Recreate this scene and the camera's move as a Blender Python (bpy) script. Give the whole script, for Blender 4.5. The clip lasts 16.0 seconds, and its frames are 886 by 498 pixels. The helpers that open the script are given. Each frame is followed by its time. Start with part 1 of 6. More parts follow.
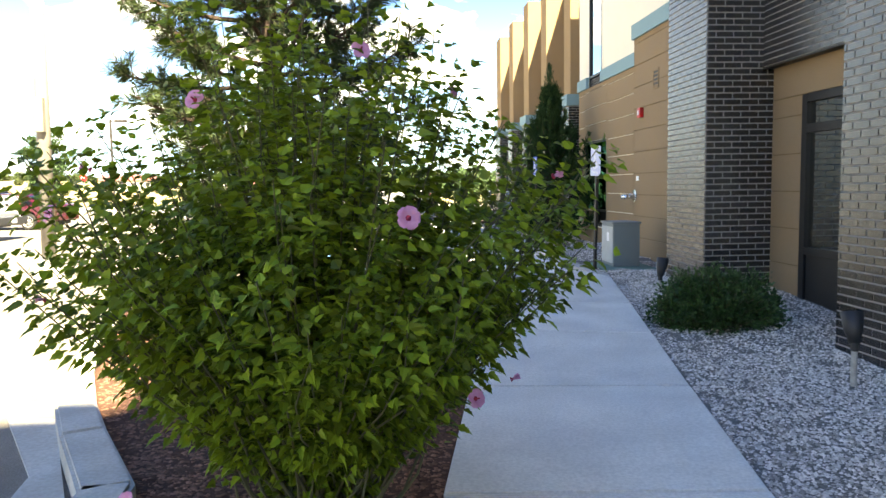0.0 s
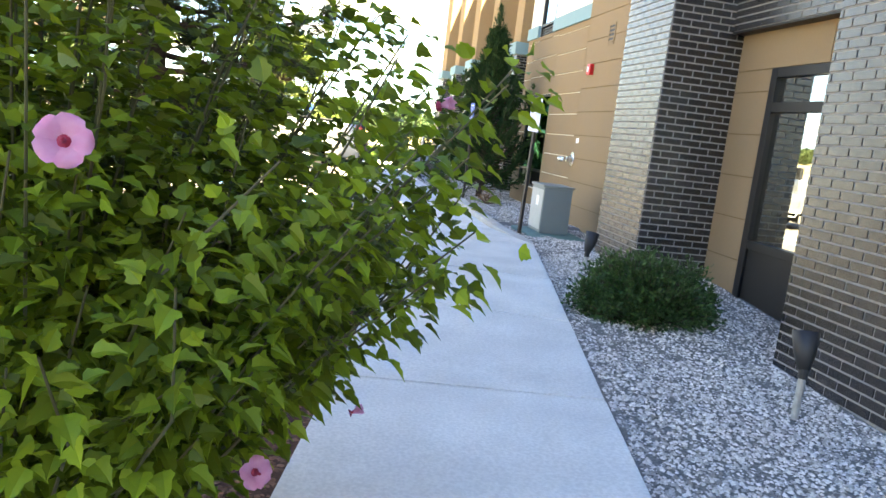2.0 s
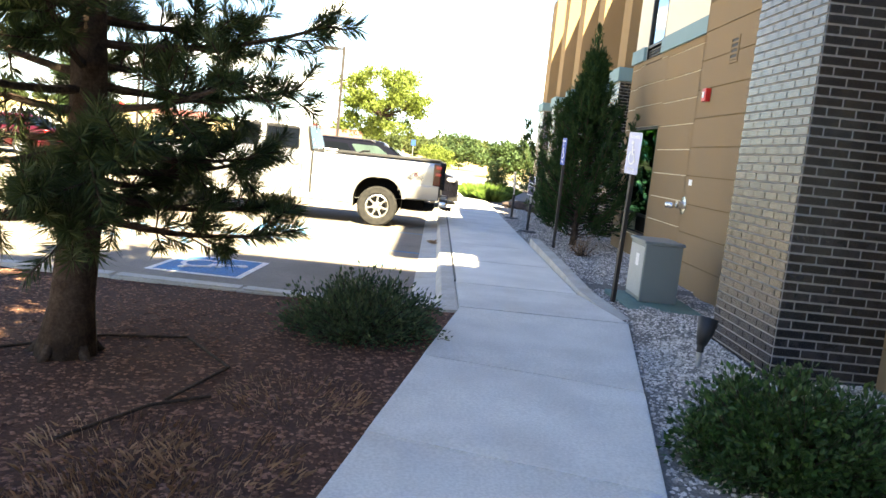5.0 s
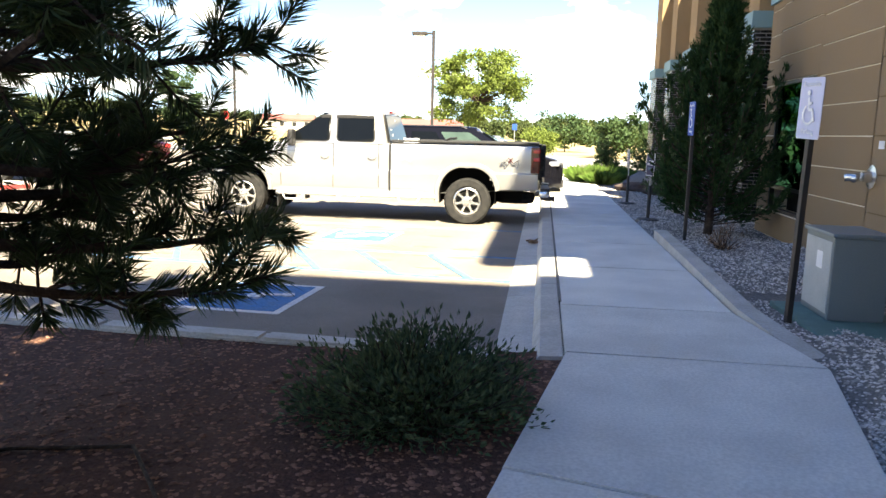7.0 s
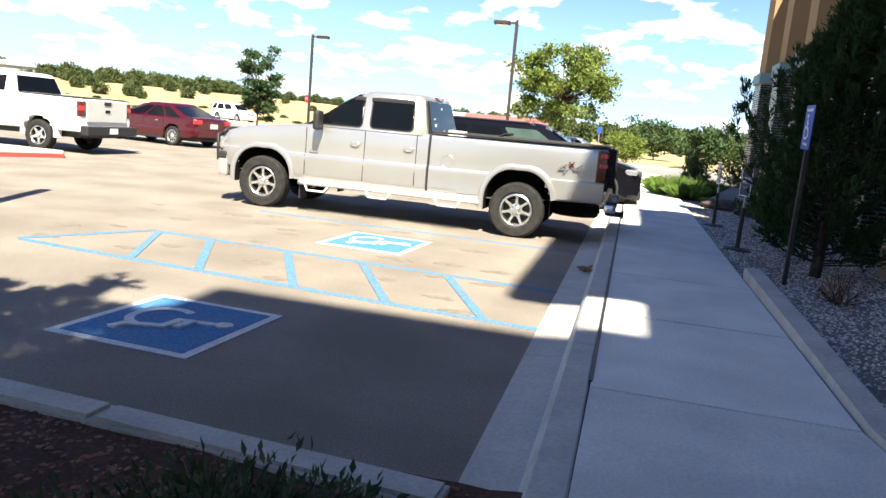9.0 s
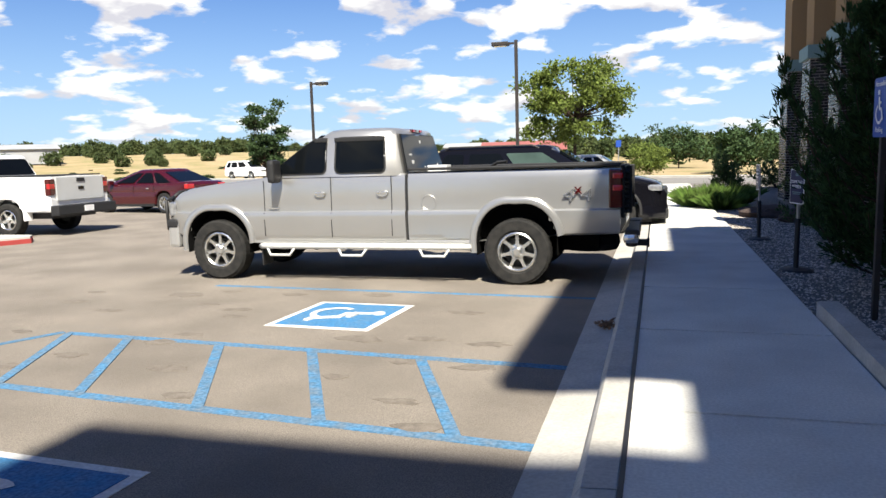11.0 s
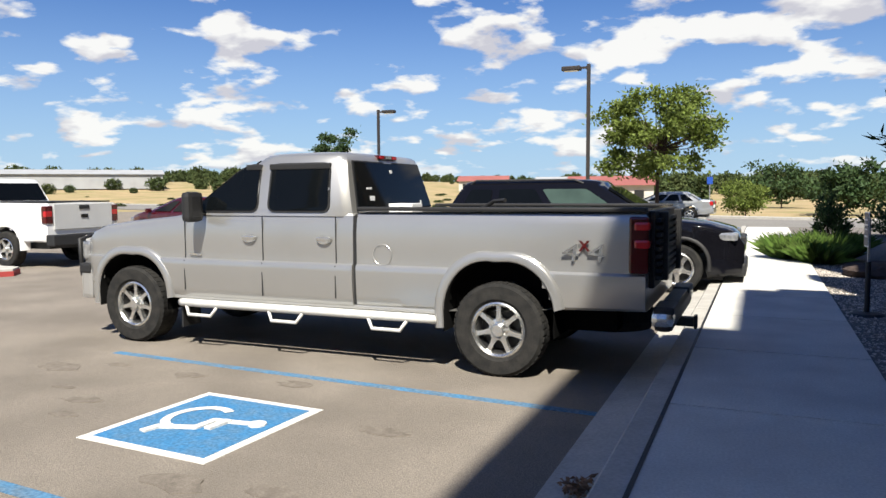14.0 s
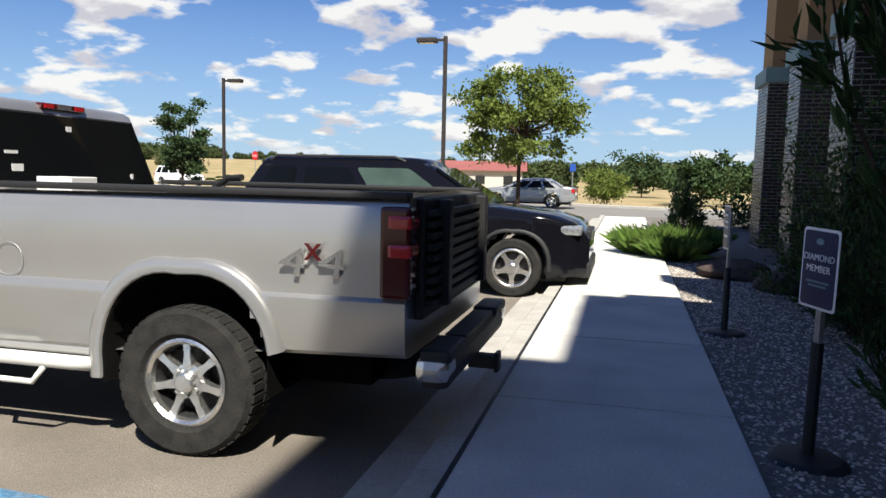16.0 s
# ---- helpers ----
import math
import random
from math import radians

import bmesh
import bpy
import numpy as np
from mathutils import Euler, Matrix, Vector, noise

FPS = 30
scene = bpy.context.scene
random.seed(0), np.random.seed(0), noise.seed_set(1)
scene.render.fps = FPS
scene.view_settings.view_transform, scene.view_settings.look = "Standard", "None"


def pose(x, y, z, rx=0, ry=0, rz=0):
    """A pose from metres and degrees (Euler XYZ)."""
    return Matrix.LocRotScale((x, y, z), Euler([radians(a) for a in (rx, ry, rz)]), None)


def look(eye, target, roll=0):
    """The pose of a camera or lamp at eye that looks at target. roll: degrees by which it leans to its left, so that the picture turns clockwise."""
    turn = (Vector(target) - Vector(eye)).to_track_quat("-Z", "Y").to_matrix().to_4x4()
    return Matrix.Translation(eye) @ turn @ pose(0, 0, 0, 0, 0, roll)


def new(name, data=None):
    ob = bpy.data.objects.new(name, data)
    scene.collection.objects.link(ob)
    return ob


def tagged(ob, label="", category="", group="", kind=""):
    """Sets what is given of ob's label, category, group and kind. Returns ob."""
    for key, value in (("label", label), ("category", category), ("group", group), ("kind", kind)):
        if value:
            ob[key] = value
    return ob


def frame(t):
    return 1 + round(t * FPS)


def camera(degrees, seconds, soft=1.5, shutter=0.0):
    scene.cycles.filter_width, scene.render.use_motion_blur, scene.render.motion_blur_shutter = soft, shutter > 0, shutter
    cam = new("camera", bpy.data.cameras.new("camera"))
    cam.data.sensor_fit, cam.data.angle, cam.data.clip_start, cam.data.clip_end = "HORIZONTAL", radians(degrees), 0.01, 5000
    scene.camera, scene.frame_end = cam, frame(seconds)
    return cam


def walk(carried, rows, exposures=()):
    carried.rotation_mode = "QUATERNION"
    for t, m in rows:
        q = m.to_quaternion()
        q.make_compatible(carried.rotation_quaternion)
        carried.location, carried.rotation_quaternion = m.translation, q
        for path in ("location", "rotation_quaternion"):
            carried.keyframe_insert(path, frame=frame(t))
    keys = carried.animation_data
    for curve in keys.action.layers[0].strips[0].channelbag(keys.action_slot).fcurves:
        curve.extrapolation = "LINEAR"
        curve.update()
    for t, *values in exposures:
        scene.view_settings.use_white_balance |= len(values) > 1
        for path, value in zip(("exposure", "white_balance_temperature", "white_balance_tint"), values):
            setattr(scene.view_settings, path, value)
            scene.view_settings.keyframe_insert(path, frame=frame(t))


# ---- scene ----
cam = camera(62.0, 16.0)
PATH = [
    (0, (1.275, 0.62, 1.332), (1.43, 2.606, 1.161), -0.9),
    (0.5, (1.445, 0.864, 1.312), (1.637, 2.848, 1.152), -0.7),
    (1, (1.508, 1.096, 1.293), (1.693, 3.069, 1.028), 3.3),
    (1.5, (1.559, 1.417, 1.307), (1.818, 3.375, 0.993), 7.9),
    (2, (1.662, 1.721, 1.309), (2.007, 3.666, 0.995), 6.7),
    (2.5, (1.869, 1.973, 1.395), (2.072, 3.958, 1.265), 8.5),
    (3, (1.974, 2.259, 1.432), (2.242, 4.228, 1.209), 10.1),
    (3.5, (2.076, 2.552, 1.452), (2.351, 4.523, 1.252), 8.7),
    (4, (2.205, 2.857, 1.437), (2.433, 4.831, 1.21), 6.6),
    (4.5, (2.35, 3.214, 1.451), (2.478, 5.19, 1.172), 8.0),
    (5, (2.402, 3.686, 1.48), (2.441, 5.669, 1.22), 5.9),
    (5.2, (2.418, 3.866, 1.505), (2.424, 5.854, 1.289), 4.0),
    (7.3, (2.601, 6.207, 1.393), (2.301, 8.158, 1.07), 2.4),
    (7.5, (2.639, 6.42, 1.37), (2.307, 8.365, 1.046), 3.3),
    (8, (2.699, 6.945, 1.429), (2.31, 8.893, 1.198), 5.8),
    (8.5, (2.818, 7.509, 1.388), (2.368, 9.438, 1.11), 4.9),
    (9, (2.826, 8.012, 1.399), (2.361, 9.928, 1.066), 5.1),
    (9.5, (2.825, 8.518, 1.441), (2.436, 10.46, 1.157), -3.5),
    (9.7, (2.842, 8.736, 1.41), (2.362, 10.662, 1.161), -4.9),
    (11.8, (2.981, 10.795, 1.43), (2.461, 12.709, 1.176), -0.2),
    (12, (3.035, 11.01, 1.461), (2.571, 12.932, 1.165), 0.8),
    (12.5, (3.138, 11.471, 1.461), (2.707, 13.412, 1.243), -0.7),
    (13, (3.114, 11.914, 1.459), (2.357, 13.752, 1.245), -1.2),
    (13.5, (3.127, 12.383, 1.473), (2.32, 14.201, 1.264), -0.4),
    (14, (3.307, 12.882, 1.43), (2.513, 14.712, 1.273), -0.4),
    (14.5, (3.507, 13.414, 1.395), (3.0, 15.337, 1.186), 0.4),
    (15, (3.592, 14.094, 1.409), (3.348, 16.063, 1.156), -1.9),
    (15.5, (3.594, 14.752, 1.399), (3.178, 16.69, 1.134), -2.1),
    (16, (3.5, 15.361, 1.38), (3.023, 17.293, 1.179), 1.3),
]
EXPOSURES = [(0, 3.2, 9500, 0), (1, 3.6, 9700, -1), (2.2, 4.0, 10100, -1), (3.5, 3.66, 10300, -1), (5.2, 3.28, 10000, 2), (7.4, 2.46, 8100, 4),
             (8.5, 2.05, 7600, 5), (9.7, 1.62, 7200, 6), (11.8, 0.96, 6900, 7), (13, 0.90, 6850, 7), (16, 0.86, 6850, 7)]
walk(cam, [(t, look(eye, target, roll)) for t, eye, target, roll in PATH], EXPOSURES)

# ---- world and sun ----
SUN_WAY = Vector((-0.30, 0.75, -1.0)).normalized()      # the way that the sunlight travels
to_sun = -SUN_WAY
elevation = math.asin(to_sun.z)
azimuth = math.atan2(to_sun.x, to_sun.y)
world = bpy.data.worlds.new("sky")
scene.world = world
world.use_nodes = True
wt = world.node_tree
wt.nodes.clear()


def wnode(kind, **kw):
    n = wt.nodes.new(kind)
    for k, v in kw.items():
        n.inputs[k].default_value = v
    return n


w_out = wt.nodes.new("ShaderNodeOutputWorld")
w_bg = wt.nodes.new("ShaderNodeBackground")
w_sky = wt.nodes.new("ShaderNodeTexSky")
w_sky.sky_type = "NISHITA"
w_sky.sun_disc = False
w_sky.sun_elevation = elevation
w_sky.sun_rotation = azimuth
w_sky.air_density = 1.0
w_sky.dust_density = 0.1
w_sky.ozone_density = 3.0
w_co = wt.nodes.new("ShaderNodeTexCoord")
w_sep = wt.nodes.new("ShaderNodeSeparateXYZ")
wt.links.new(w_co.outputs["Generated"], w_sep.inputs[0])


def wmath(op, a, b=None, clamp=False):
    n = wt.nodes.new("ShaderNodeMath")
    n.operation = op
    n.use_clamp = clamp
    for i, v in enumerate((a, b)):
        if v is None:
            continue
        if isinstance(v, (int, float)):
            n.inputs[i].default_value = v
        else:
            wt.links.new(v, n.inputs[i])
    return n.outputs[0]


# fair-weather cumulus: rounded heaps, smaller and closer together towards the horizon, open blue overhead
w_den = wmath("ADD", wmath("MAXIMUM", w_sep.outputs[2], 0.0), 0.42)


def cloud_noise(lift, scale, detail):
    """Heaps of cloud over the sky; lift looks a little higher, to shade the undersides."""
    vec = wt.nodes.new("ShaderNodeCombineXYZ")
    wt.links.new(wmath("DIVIDE", w_sep.outputs[0], w_den), vec.inputs[0])
    wt.links.new(wmath("DIVIDE", w_sep.outputs[1], w_den), vec.inputs[1])
    wt.links.new(wmath("DIVIDE", wmath("MULTIPLY", wmath("ADD", w_sep.outputs[2], lift), 2.5), w_den), vec.inputs[2])
    n = wnode("ShaderNodeTexNoise", Scale=scale, Detail=detail, Roughness=0.5, Distortion=0.1)
    wt.links.new(vec.outputs[0], n.inputs["Vector"])
    return n.outputs[0]


w_n1 = cloud_noise(0.0, 6.6, 8.0)
w_n2 = cloud_noise(0.0, 2.0, 2.0)
w_sum = wmath("ADD", wmath("MULTIPLY", w_n1, 0.78), wmath("MULTIPLY", w_n2, 0.22))
w_ramp = wt.nodes.new("ShaderNodeValToRGB")
w_ramp.color_ramp.elements[0].position = 0.505
w_ramp.color_ramp.elements[1].position = 0.56
wt.links.new(wmath("SUBTRACT", w_sum, wmath("MULTIPLY", wmath("MAXIMUM", wmath("ADD", w_sep.outputs[2], -0.34), 0.0), 0.40)), w_ramp.inputs[0])
# white tops, lilac-grey undersides
w_under = wmath("ADD", wmath("MULTIPLY", wmath("SUBTRACT", cloud_noise(0.022, 6.6, 4.0), cloud_noise(-0.008, 6.6, 4.0)), 4.0), 0.5, True)
w_shade = wt.nodes.new("ShaderNodeValToRGB")
w_shade.color_ramp.elements[0].position = 0.42
w_shade.color_ramp.elements[0].color = (10.8, 10.8, 11.0, 1)
w_shade.color_ramp.elements[1].position = 0.95
w_shade.color_ramp.elements[1].color = (7.0, 6.95, 7.9, 1)
wt.links.new(w_under, w_shade.inputs[0])
w_up = wmath("MULTIPLY", wmath("ADD", w_sep.outputs[2], -0.005), 30.0, True)
w_fac = wmath("MULTIPLY", wmath("MULTIPLY", w_ramp.outputs[0], w_up), 0.92)
w_mix = wt.nodes.new("ShaderNodeMixRGB")
wt.links.new(w_fac, w_mix.inputs[0])
# clear desert air: deeper blue above, a pale blue haze along the horizon
w_blue = wt.nodes.new("ShaderNodeMixRGB")
w_blue.blend_type = "MULTIPLY"
w_blue.inputs[0].default_value = 1.0
w_blue.inputs[2].default_value = (0.39, 0.68, 1.20, 1)
wt.links.new(w_sky.outputs[0], w_blue.inputs[1])
w_haze = wt.nodes.new("ShaderNodeMixRGB")
wt.links.new(wmath("POWER", wmath("SUBTRACT", 1.0, wmath("MULTIPLY", wmath("MAXIMUM", w_sep.outputs[2], 0.0), 3.2), True), 1.6), w_haze.inputs[0])
wt.links.new(w_blue.outputs[0], w_haze.inputs[1])
w_haze.inputs[2].default_value = (5.1, 7.3, 10.0, 1)
wt.links.new(w_haze.outputs[0], w_mix.inputs[1])
wt.links.new(w_shade.outputs[0], w_mix.inputs[2])
wt.links.new(w_mix.outputs[0], w_bg.inputs[0])
w_bg.inputs[1].default_value = 0.05
wt.links.new(w_bg.outputs[0], w_out.inputs[0])

sun_data = bpy.data.lights.new("sun", "SUN")
sun_data.energy = 5.0
sun_data.angle = radians(0.53)
sun_data.color = (1.0, 0.96, 0.90)
sun = new("sun", sun_data)
sun.matrix_world = look((0, 0, 40), Vector((0, 0, 40)) + SUN_WAY)

# ---- materials ----


def mat(name, color, rough=0.8, metal=0.0, var=0.0, scale=8.0, fine=0.0, fine_scale=90.0, bump=0.0, bump_scale=60.0,
        rand=0.0, island=0.0, coat=0.0, tint=None, spec=None, trans=0.0):
    """A surface with colour variation at a coarse and a fine size, relief, and variation from piece to piece."""
    if spec is None:
        spec = 0.12 if rough >= 0.85 else 0.22 if trans else 0.5
    m = bpy.data.materials.new(name)
    m.use_nodes = True
    nt = m.node_tree
    b = nt.nodes["Principled BSDF"]
    b.inputs["Roughness"].default_value = rough
    b.inputs["Metallic"].default_value = metal
    b.inputs["Specular IOR Level"].default_value = spec
    b.inputs["Coat Weight"].default_value = coat
    b.inputs["Coat Roughness"].default_value = 0.06
    co = nt.nodes.new("ShaderNodeTexCoord")
    geo = nt.nodes.new("ShaderNodeNewGeometry")
    where = geo.outputs["Position"]
    rgb = nt.nodes.new("ShaderNodeRGB")
    rgb.outputs[0].default_value = (*color, 1)
    out = rgb.outputs[0]

    def noise_tex(sc, detail=4.0):
        n = nt.nodes.new("ShaderNodeTexNoise")
        n.inputs["Scale"].default_value = sc
        n.inputs["Detail"].default_value = detail
        nt.links.new(where, n.inputs["Vector"])
        return n.outputs[0]

    def mixin(fac_socket, amount, other):
        nonlocal out
        r = nt.nodes.new("ShaderNodeMapRange")
        r.inputs["From Min"].default_value = 0.35
        r.inputs["From Max"].default_value = 0.65
        r.inputs["To Max"].default_value = amount
        nt.links.new(fac_socket, r.inputs[0])
        mx = nt.nodes.new("ShaderNodeMixRGB")
        nt.links.new(r.outputs[0], mx.inputs[0])
        nt.links.new(out, mx.inputs[1])
        mx.inputs[2].default_value = (*other, 1)
        out = mx.outputs[0]

    other = tint if tint else tuple(c * 0.45 for c in color)
    if var:
        mixin(noise_tex(scale), var, other)
    if fine:
        mixin(noise_tex(fine_scale, 6.0), fine, tuple(min(1, c * 0.4) for c in color))
    if rand or island:
        hsv = nt.nodes.new("ShaderNodeHueSaturation")
        r = nt.nodes.new("ShaderNodeMapRange")
        amount = rand or island
        r.inputs["To Min"].default_value = 1 - amount
        r.inputs["To Max"].default_value = 1 + amount
        if rand:
            oi = nt.nodes.new("ShaderNodeObjectInfo")
            nt.links.new(oi.outputs["Random"], r.inputs[0])
        else:
            nt.links.new(geo.outputs["Random Per Island"], r.inputs[0])
        nt.links.new(r.outputs[0], hsv.inputs["Value"])
        nt.links.new(out, hsv.inputs["Color"])
        out = hsv.outputs[0]
    nt.links.new(out, b.inputs["Base Color"])
    if bump:
        bp = nt.nodes.new("ShaderNodeBump")
        bp.inputs["Strength"].default_value = bump
        bp.inputs["Distance"].default_value = 0.01
        nt.links.new(noise_tex(bump_scale, 6.0), bp.inputs["Height"])
        nt.links.new(bp.outputs[0], b.inputs["Normal"])
    if trans:
        tr = nt.nodes.new("ShaderNodeBsdfTranslucent")
        nt.links.new(out, tr.inputs[0])
        ms = nt.nodes.new("ShaderNodeMixShader")
        ms.inputs[0].default_value = trans
        nt.links.new(b.outputs[0], ms.inputs[1])
        nt.links.new(tr.outputs[0], ms.inputs[2])
        nt.links.new(ms.outputs[0], nt.nodes["Material Output"].inputs[0])
    return m


def glass_mat(name, color, rough=0.03, alpha=0.5, gloss=(0.9, 0.95, 0.95)):
    """Tinted glass: a clear tinted pane with a mirror gloss on top."""
    m = bpy.data.materials.new(name)
    m.use_nodes = True
    nt = m.node_tree
    nt.nodes.clear()
    o = nt.nodes.new("ShaderNodeOutputMaterial")
    t = nt.nodes.new("ShaderNodeBsdfTransparent")
    t.inputs[0].default_value = (*color, 1)
    g = nt.nodes.new("ShaderNodeBsdfGlossy")
    g.inputs["Roughness"].default_value = rough
    g.inputs["Color"].default_value = (*gloss, 1)
    f = nt.nodes.new("ShaderNodeFresnel")
    f.inputs[0].default_value = 1.5
    a = nt.nodes.new("ShaderNodeMath")
    a.inputs[1].default_value = alpha
    nt.links.new(f.outputs[0], a.inputs[0])
    mx = nt.nodes.new("ShaderNodeMixShader")
    nt.links.new(a.outputs[0], mx.inputs[0])
    nt.links.new(t.outputs[0], mx.inputs[1])
    nt.links.new(g.outputs[0], mx.inputs[2])
    nt.links.new(mx.outputs[0], o.inputs[0])
    return m


M_CONCRETE = mat("concrete", (0.71, 0.695, 0.645), 0.9, var=0.36, scale=1.7, fine=0.30, fine_scale=60, bump=0.18, bump_scale=220,
                 rand=0.05, tint=(0.38, 0.37, 0.35))
M_CURB = mat("curb_concrete", (0.50, 0.48, 0.44), 0.92, var=0.45, scale=3.0, fine=0.3, fine_scale=45, bump=0.25, bump_scale=130,
             tint=(0.30, 0.28, 0.25))
M_ASPHALT = mat("asphalt", (0.315, 0.277, 0.236), 0.95, var=0.65, scale=0.9, fine=0.75, fine_scale=120, bump=0.7, bump_scale=260,
                tint=(0.160, 0.140, 0.120))
M_STREET = mat("street", (0.24, 0.23, 0.215), 0.95, var=0.5, scale=0.4, fine=0.3, fine_scale=60, tint=(0.2, 0.19, 0.18))
M_STAIN = mat("oil_stain", (0.16, 0.139, 0.118), 0.85, var=0.6, scale=12, fine=0.4, fine_scale=100, tint=(0.265, 0.232, 0.197))
M_FIELD = mat("dry_grass_field", (0.44, 0.325, 0.19), 1.0, var=0.75, scale=0.16, fine=0.35, fine_scale=1.7, tint=(0.22, 0.22, 0.09))
M_SOIL = mat("gravel_bed", (0.23, 0.21, 0.19), 0.95, var=0.5, scale=9, fine=0.7, fine_scale=55, bump=1.0, bump_scale=45,
             tint=(0.20, 0.18, 0.165))
M_STONE = mat("gravel_stone", (0.50, 0.45, 0.40), 0.85, var=0.3, scale=20, island=0.55, tint=(0.36, 0.31, 0.27))
M_MULCH = mat("mulch_bed", (0.105, 0.054, 0.038), 1.0, var=0.6, scale=6, fine=0.6, fine_scale=45, bump=1.0, bump_scale=50,
              tint=(0.075, 0.042, 0.032))
M_CHIP = mat("bark_chip", (0.190, 0.098, 0.066), 0.95, var=0.4, scale=9, island=0.6, tint=(0.12, 0.07, 0.055))
M_BRICK = mat("dark_brick", (0.018, 0.016, 0.018), 0.27, var=0.4, scale=14, fine=0.3, fine_scale=120, rand=0.45, bump=0.15, bump_scale=150, spec=0.8,
              tint=(0.046, 0.040, 0.042))
M_MORTAR = mat("mortar", (0.28, 0.27, 0.265), 0.95, fine=0.4, fine_scale=120, bump=0.3, bump_scale=200)
M_TAN = mat("tan_stucco", (0.262, 0.190, 0.120), 0.93, var=0.3, scale=1.6, fine=0.2, fine_scale=160, bump=0.25, bump_scale=320,
            tint=(0.30, 0.20, 0.105))
M_TAN2 = mat("ochre_stucco", (0.30, 0.207, 0.118), 0.93, var=0.3, scale=1.2, fine=0.2, fine_scale=160, bump=0.2, bump_scale=320,
             tint=(0.28, 0.18, 0.085))
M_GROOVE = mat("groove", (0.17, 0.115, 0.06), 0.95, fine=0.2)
M_CREAM = mat("cream_stucco", (0.78, 0.71, 0.58), 0.93, var=0.2, scale=1.5, fine=0.1, bump=0.2, bump_scale=320, tint=(0.7, 0.63, 0.5))
M_TEAL = mat("teal_trim", (0.17, 0.285, 0.31), 0.75, var=0.3, scale=3, fine=0.15, bump=0.1, tint=(0.14, 0.25, 0.28))
M_FRAME = mat("bronze_frame", (0.011, 0.012, 0.014), 0.45, var=0.3, scale=5, spec=0.25)
# for unlit insides: their darkness is put into the colour
M_DARK = mat("painted_dark_interior", (0.03, 0.03, 0.03), 0.9, var=0.3, scale=3)
M_SHOPGLASS = glass_mat("reflecting_glass", (0.16, 0.20, 0.20), 0.01, 0.42)
M_GREENGLASS = glass_mat("dark_green_glass", (0.03, 0.12, 0.08), 0.02, -0.10, (0.16, 0.62, 0.40))
M_BLUE = mat("blue_road_paint", (0.055, 0.215, 0.43), 0.85, var=0.75, scale=9, fine=0.65, fine_scale=45, tint=(0.12, 0.22, 0.33))
M_BLUELINE = mat("worn_blue_line_paint", (0.085, 0.24, 0.42), 0.88, var=0.85, scale=7, fine=0.75, fine_scale=38, tint=(0.17, 0.20, 0.225))
M_WHITELINE = mat("white_road_paint", (0.72, 0.71, 0.68), 0.85, var=0.35, scale=9, fine=0.4, fine_scale=40, tint=(0.5, 0.47, 0.43))
M_RED = mat("red_kerb_paint", (0.42, 0.055, 0.05), 0.8, var=0.4, scale=4, fine=0.3)
M_BOXGREY = mat("grey_green_enamel", (0.155, 0.185, 0.185), 0.45, var=0.3, scale=4, fine=0.15, tint=(0.19, 0.21, 0.20))
M_BOXTOP = mat("pale_enamel", (0.42, 0.44, 0.43), 0.5, var=0.4, scale=6, fine=0.2, tint=(0.3, 0.33, 0.32))
M_PAD = mat("green_pad", (0.10, 0.20, 0.17), 0.7, var=0.4, scale=7, fine=0.3)
M_BLACK = mat("black_plastic", (0.016, 0.016, 0.017), 0.6, var=0.3, scale=8)
# near black: deep shade under the truck is put into the colour
M_VOID = mat("shade_black_underside", (0.006, 0.006, 0.006), 1.0, var=0.3, scale=6, spec=0.02)
M_RUBBER = mat("tyre_rubber", (0.022, 0.022, 0.022), 0.85, var=0.5, scale=12, fine=0.3, bump=0.3, bump_scale=80, tint=(0.05, 0.047, 0.043))
M_CHROME = mat("bright_alloy", (0.74, 0.74, 0.72), 0.24, metal=0.92, var=0.2, scale=20)
M_STEEL = mat("galvanised_steel", (0.42, 0.42, 0.41), 0.5, metal=0.7, var=0.4, scale=25)
M_POST = mat("dark_post", (0.022, 0.020, 0.019), 0.6, metal=0.2, var=0.4, scale=10, tint=(0.06, 0.04, 0.03))
M_SIGNBLUE = mat("sign_blue", (0.014, 0.07, 0.36), 0.45, fine=0.1)
M_SIGNNAVY = mat("sign_navy", (0.012, 0.020, 0.075), 0.35, fine=0.1)
M_SIGNWHITE = mat("sign_white", (0.80, 0.80, 0.80), 0.45, var=0.12, scale=8)
M_ALARM = mat("red_plastic", (0.55, 0.012, 0.016), 0.35)
M_SILVER = mat("silver_car_paint", (0.425, 0.421, 0.412), 0.28, metal=0.66, var=0.06, scale=2.5, coat=0.4)
M_SILVERLOW = mat("silver_lower_paint", (0.46, 0.453, 0.44), 0.34, metal=0.55, var=0.12, scale=3.0, coat=0.6)
M_CARBLACK = mat("black_car_paint", (0.005, 0.005, 0.007), 0.07, spec=0.28)
M_CARRED = mat("red_car_paint", (0.060, 0.004, 0.007), 0.25, metal=0.2, coat=0.5)
M_CARWHITE = mat("white_car_paint", (0.78, 0.78, 0.78), 0.3, coat=0.8)
M_CARGREY = mat("grey_car_paint", (0.33, 0.34, 0.35), 0.3, metal=0.5, coat=0.8)
M_TAIL = mat("tail_lens", (0.060, 0.003, 0.004), 0.15, coat=0.4)
M_TAILLIT = mat("tail_reflector", (0.42, 0.016, 0.02), 0.12, coat=0.6)
M_HEAD = mat("headlamp_lens", (0.40, 0.41, 0.42), 0.14, metal=0.5, coat=0.6, var=0.6, scale=22, tint=(0.12, 0.12, 0.13))
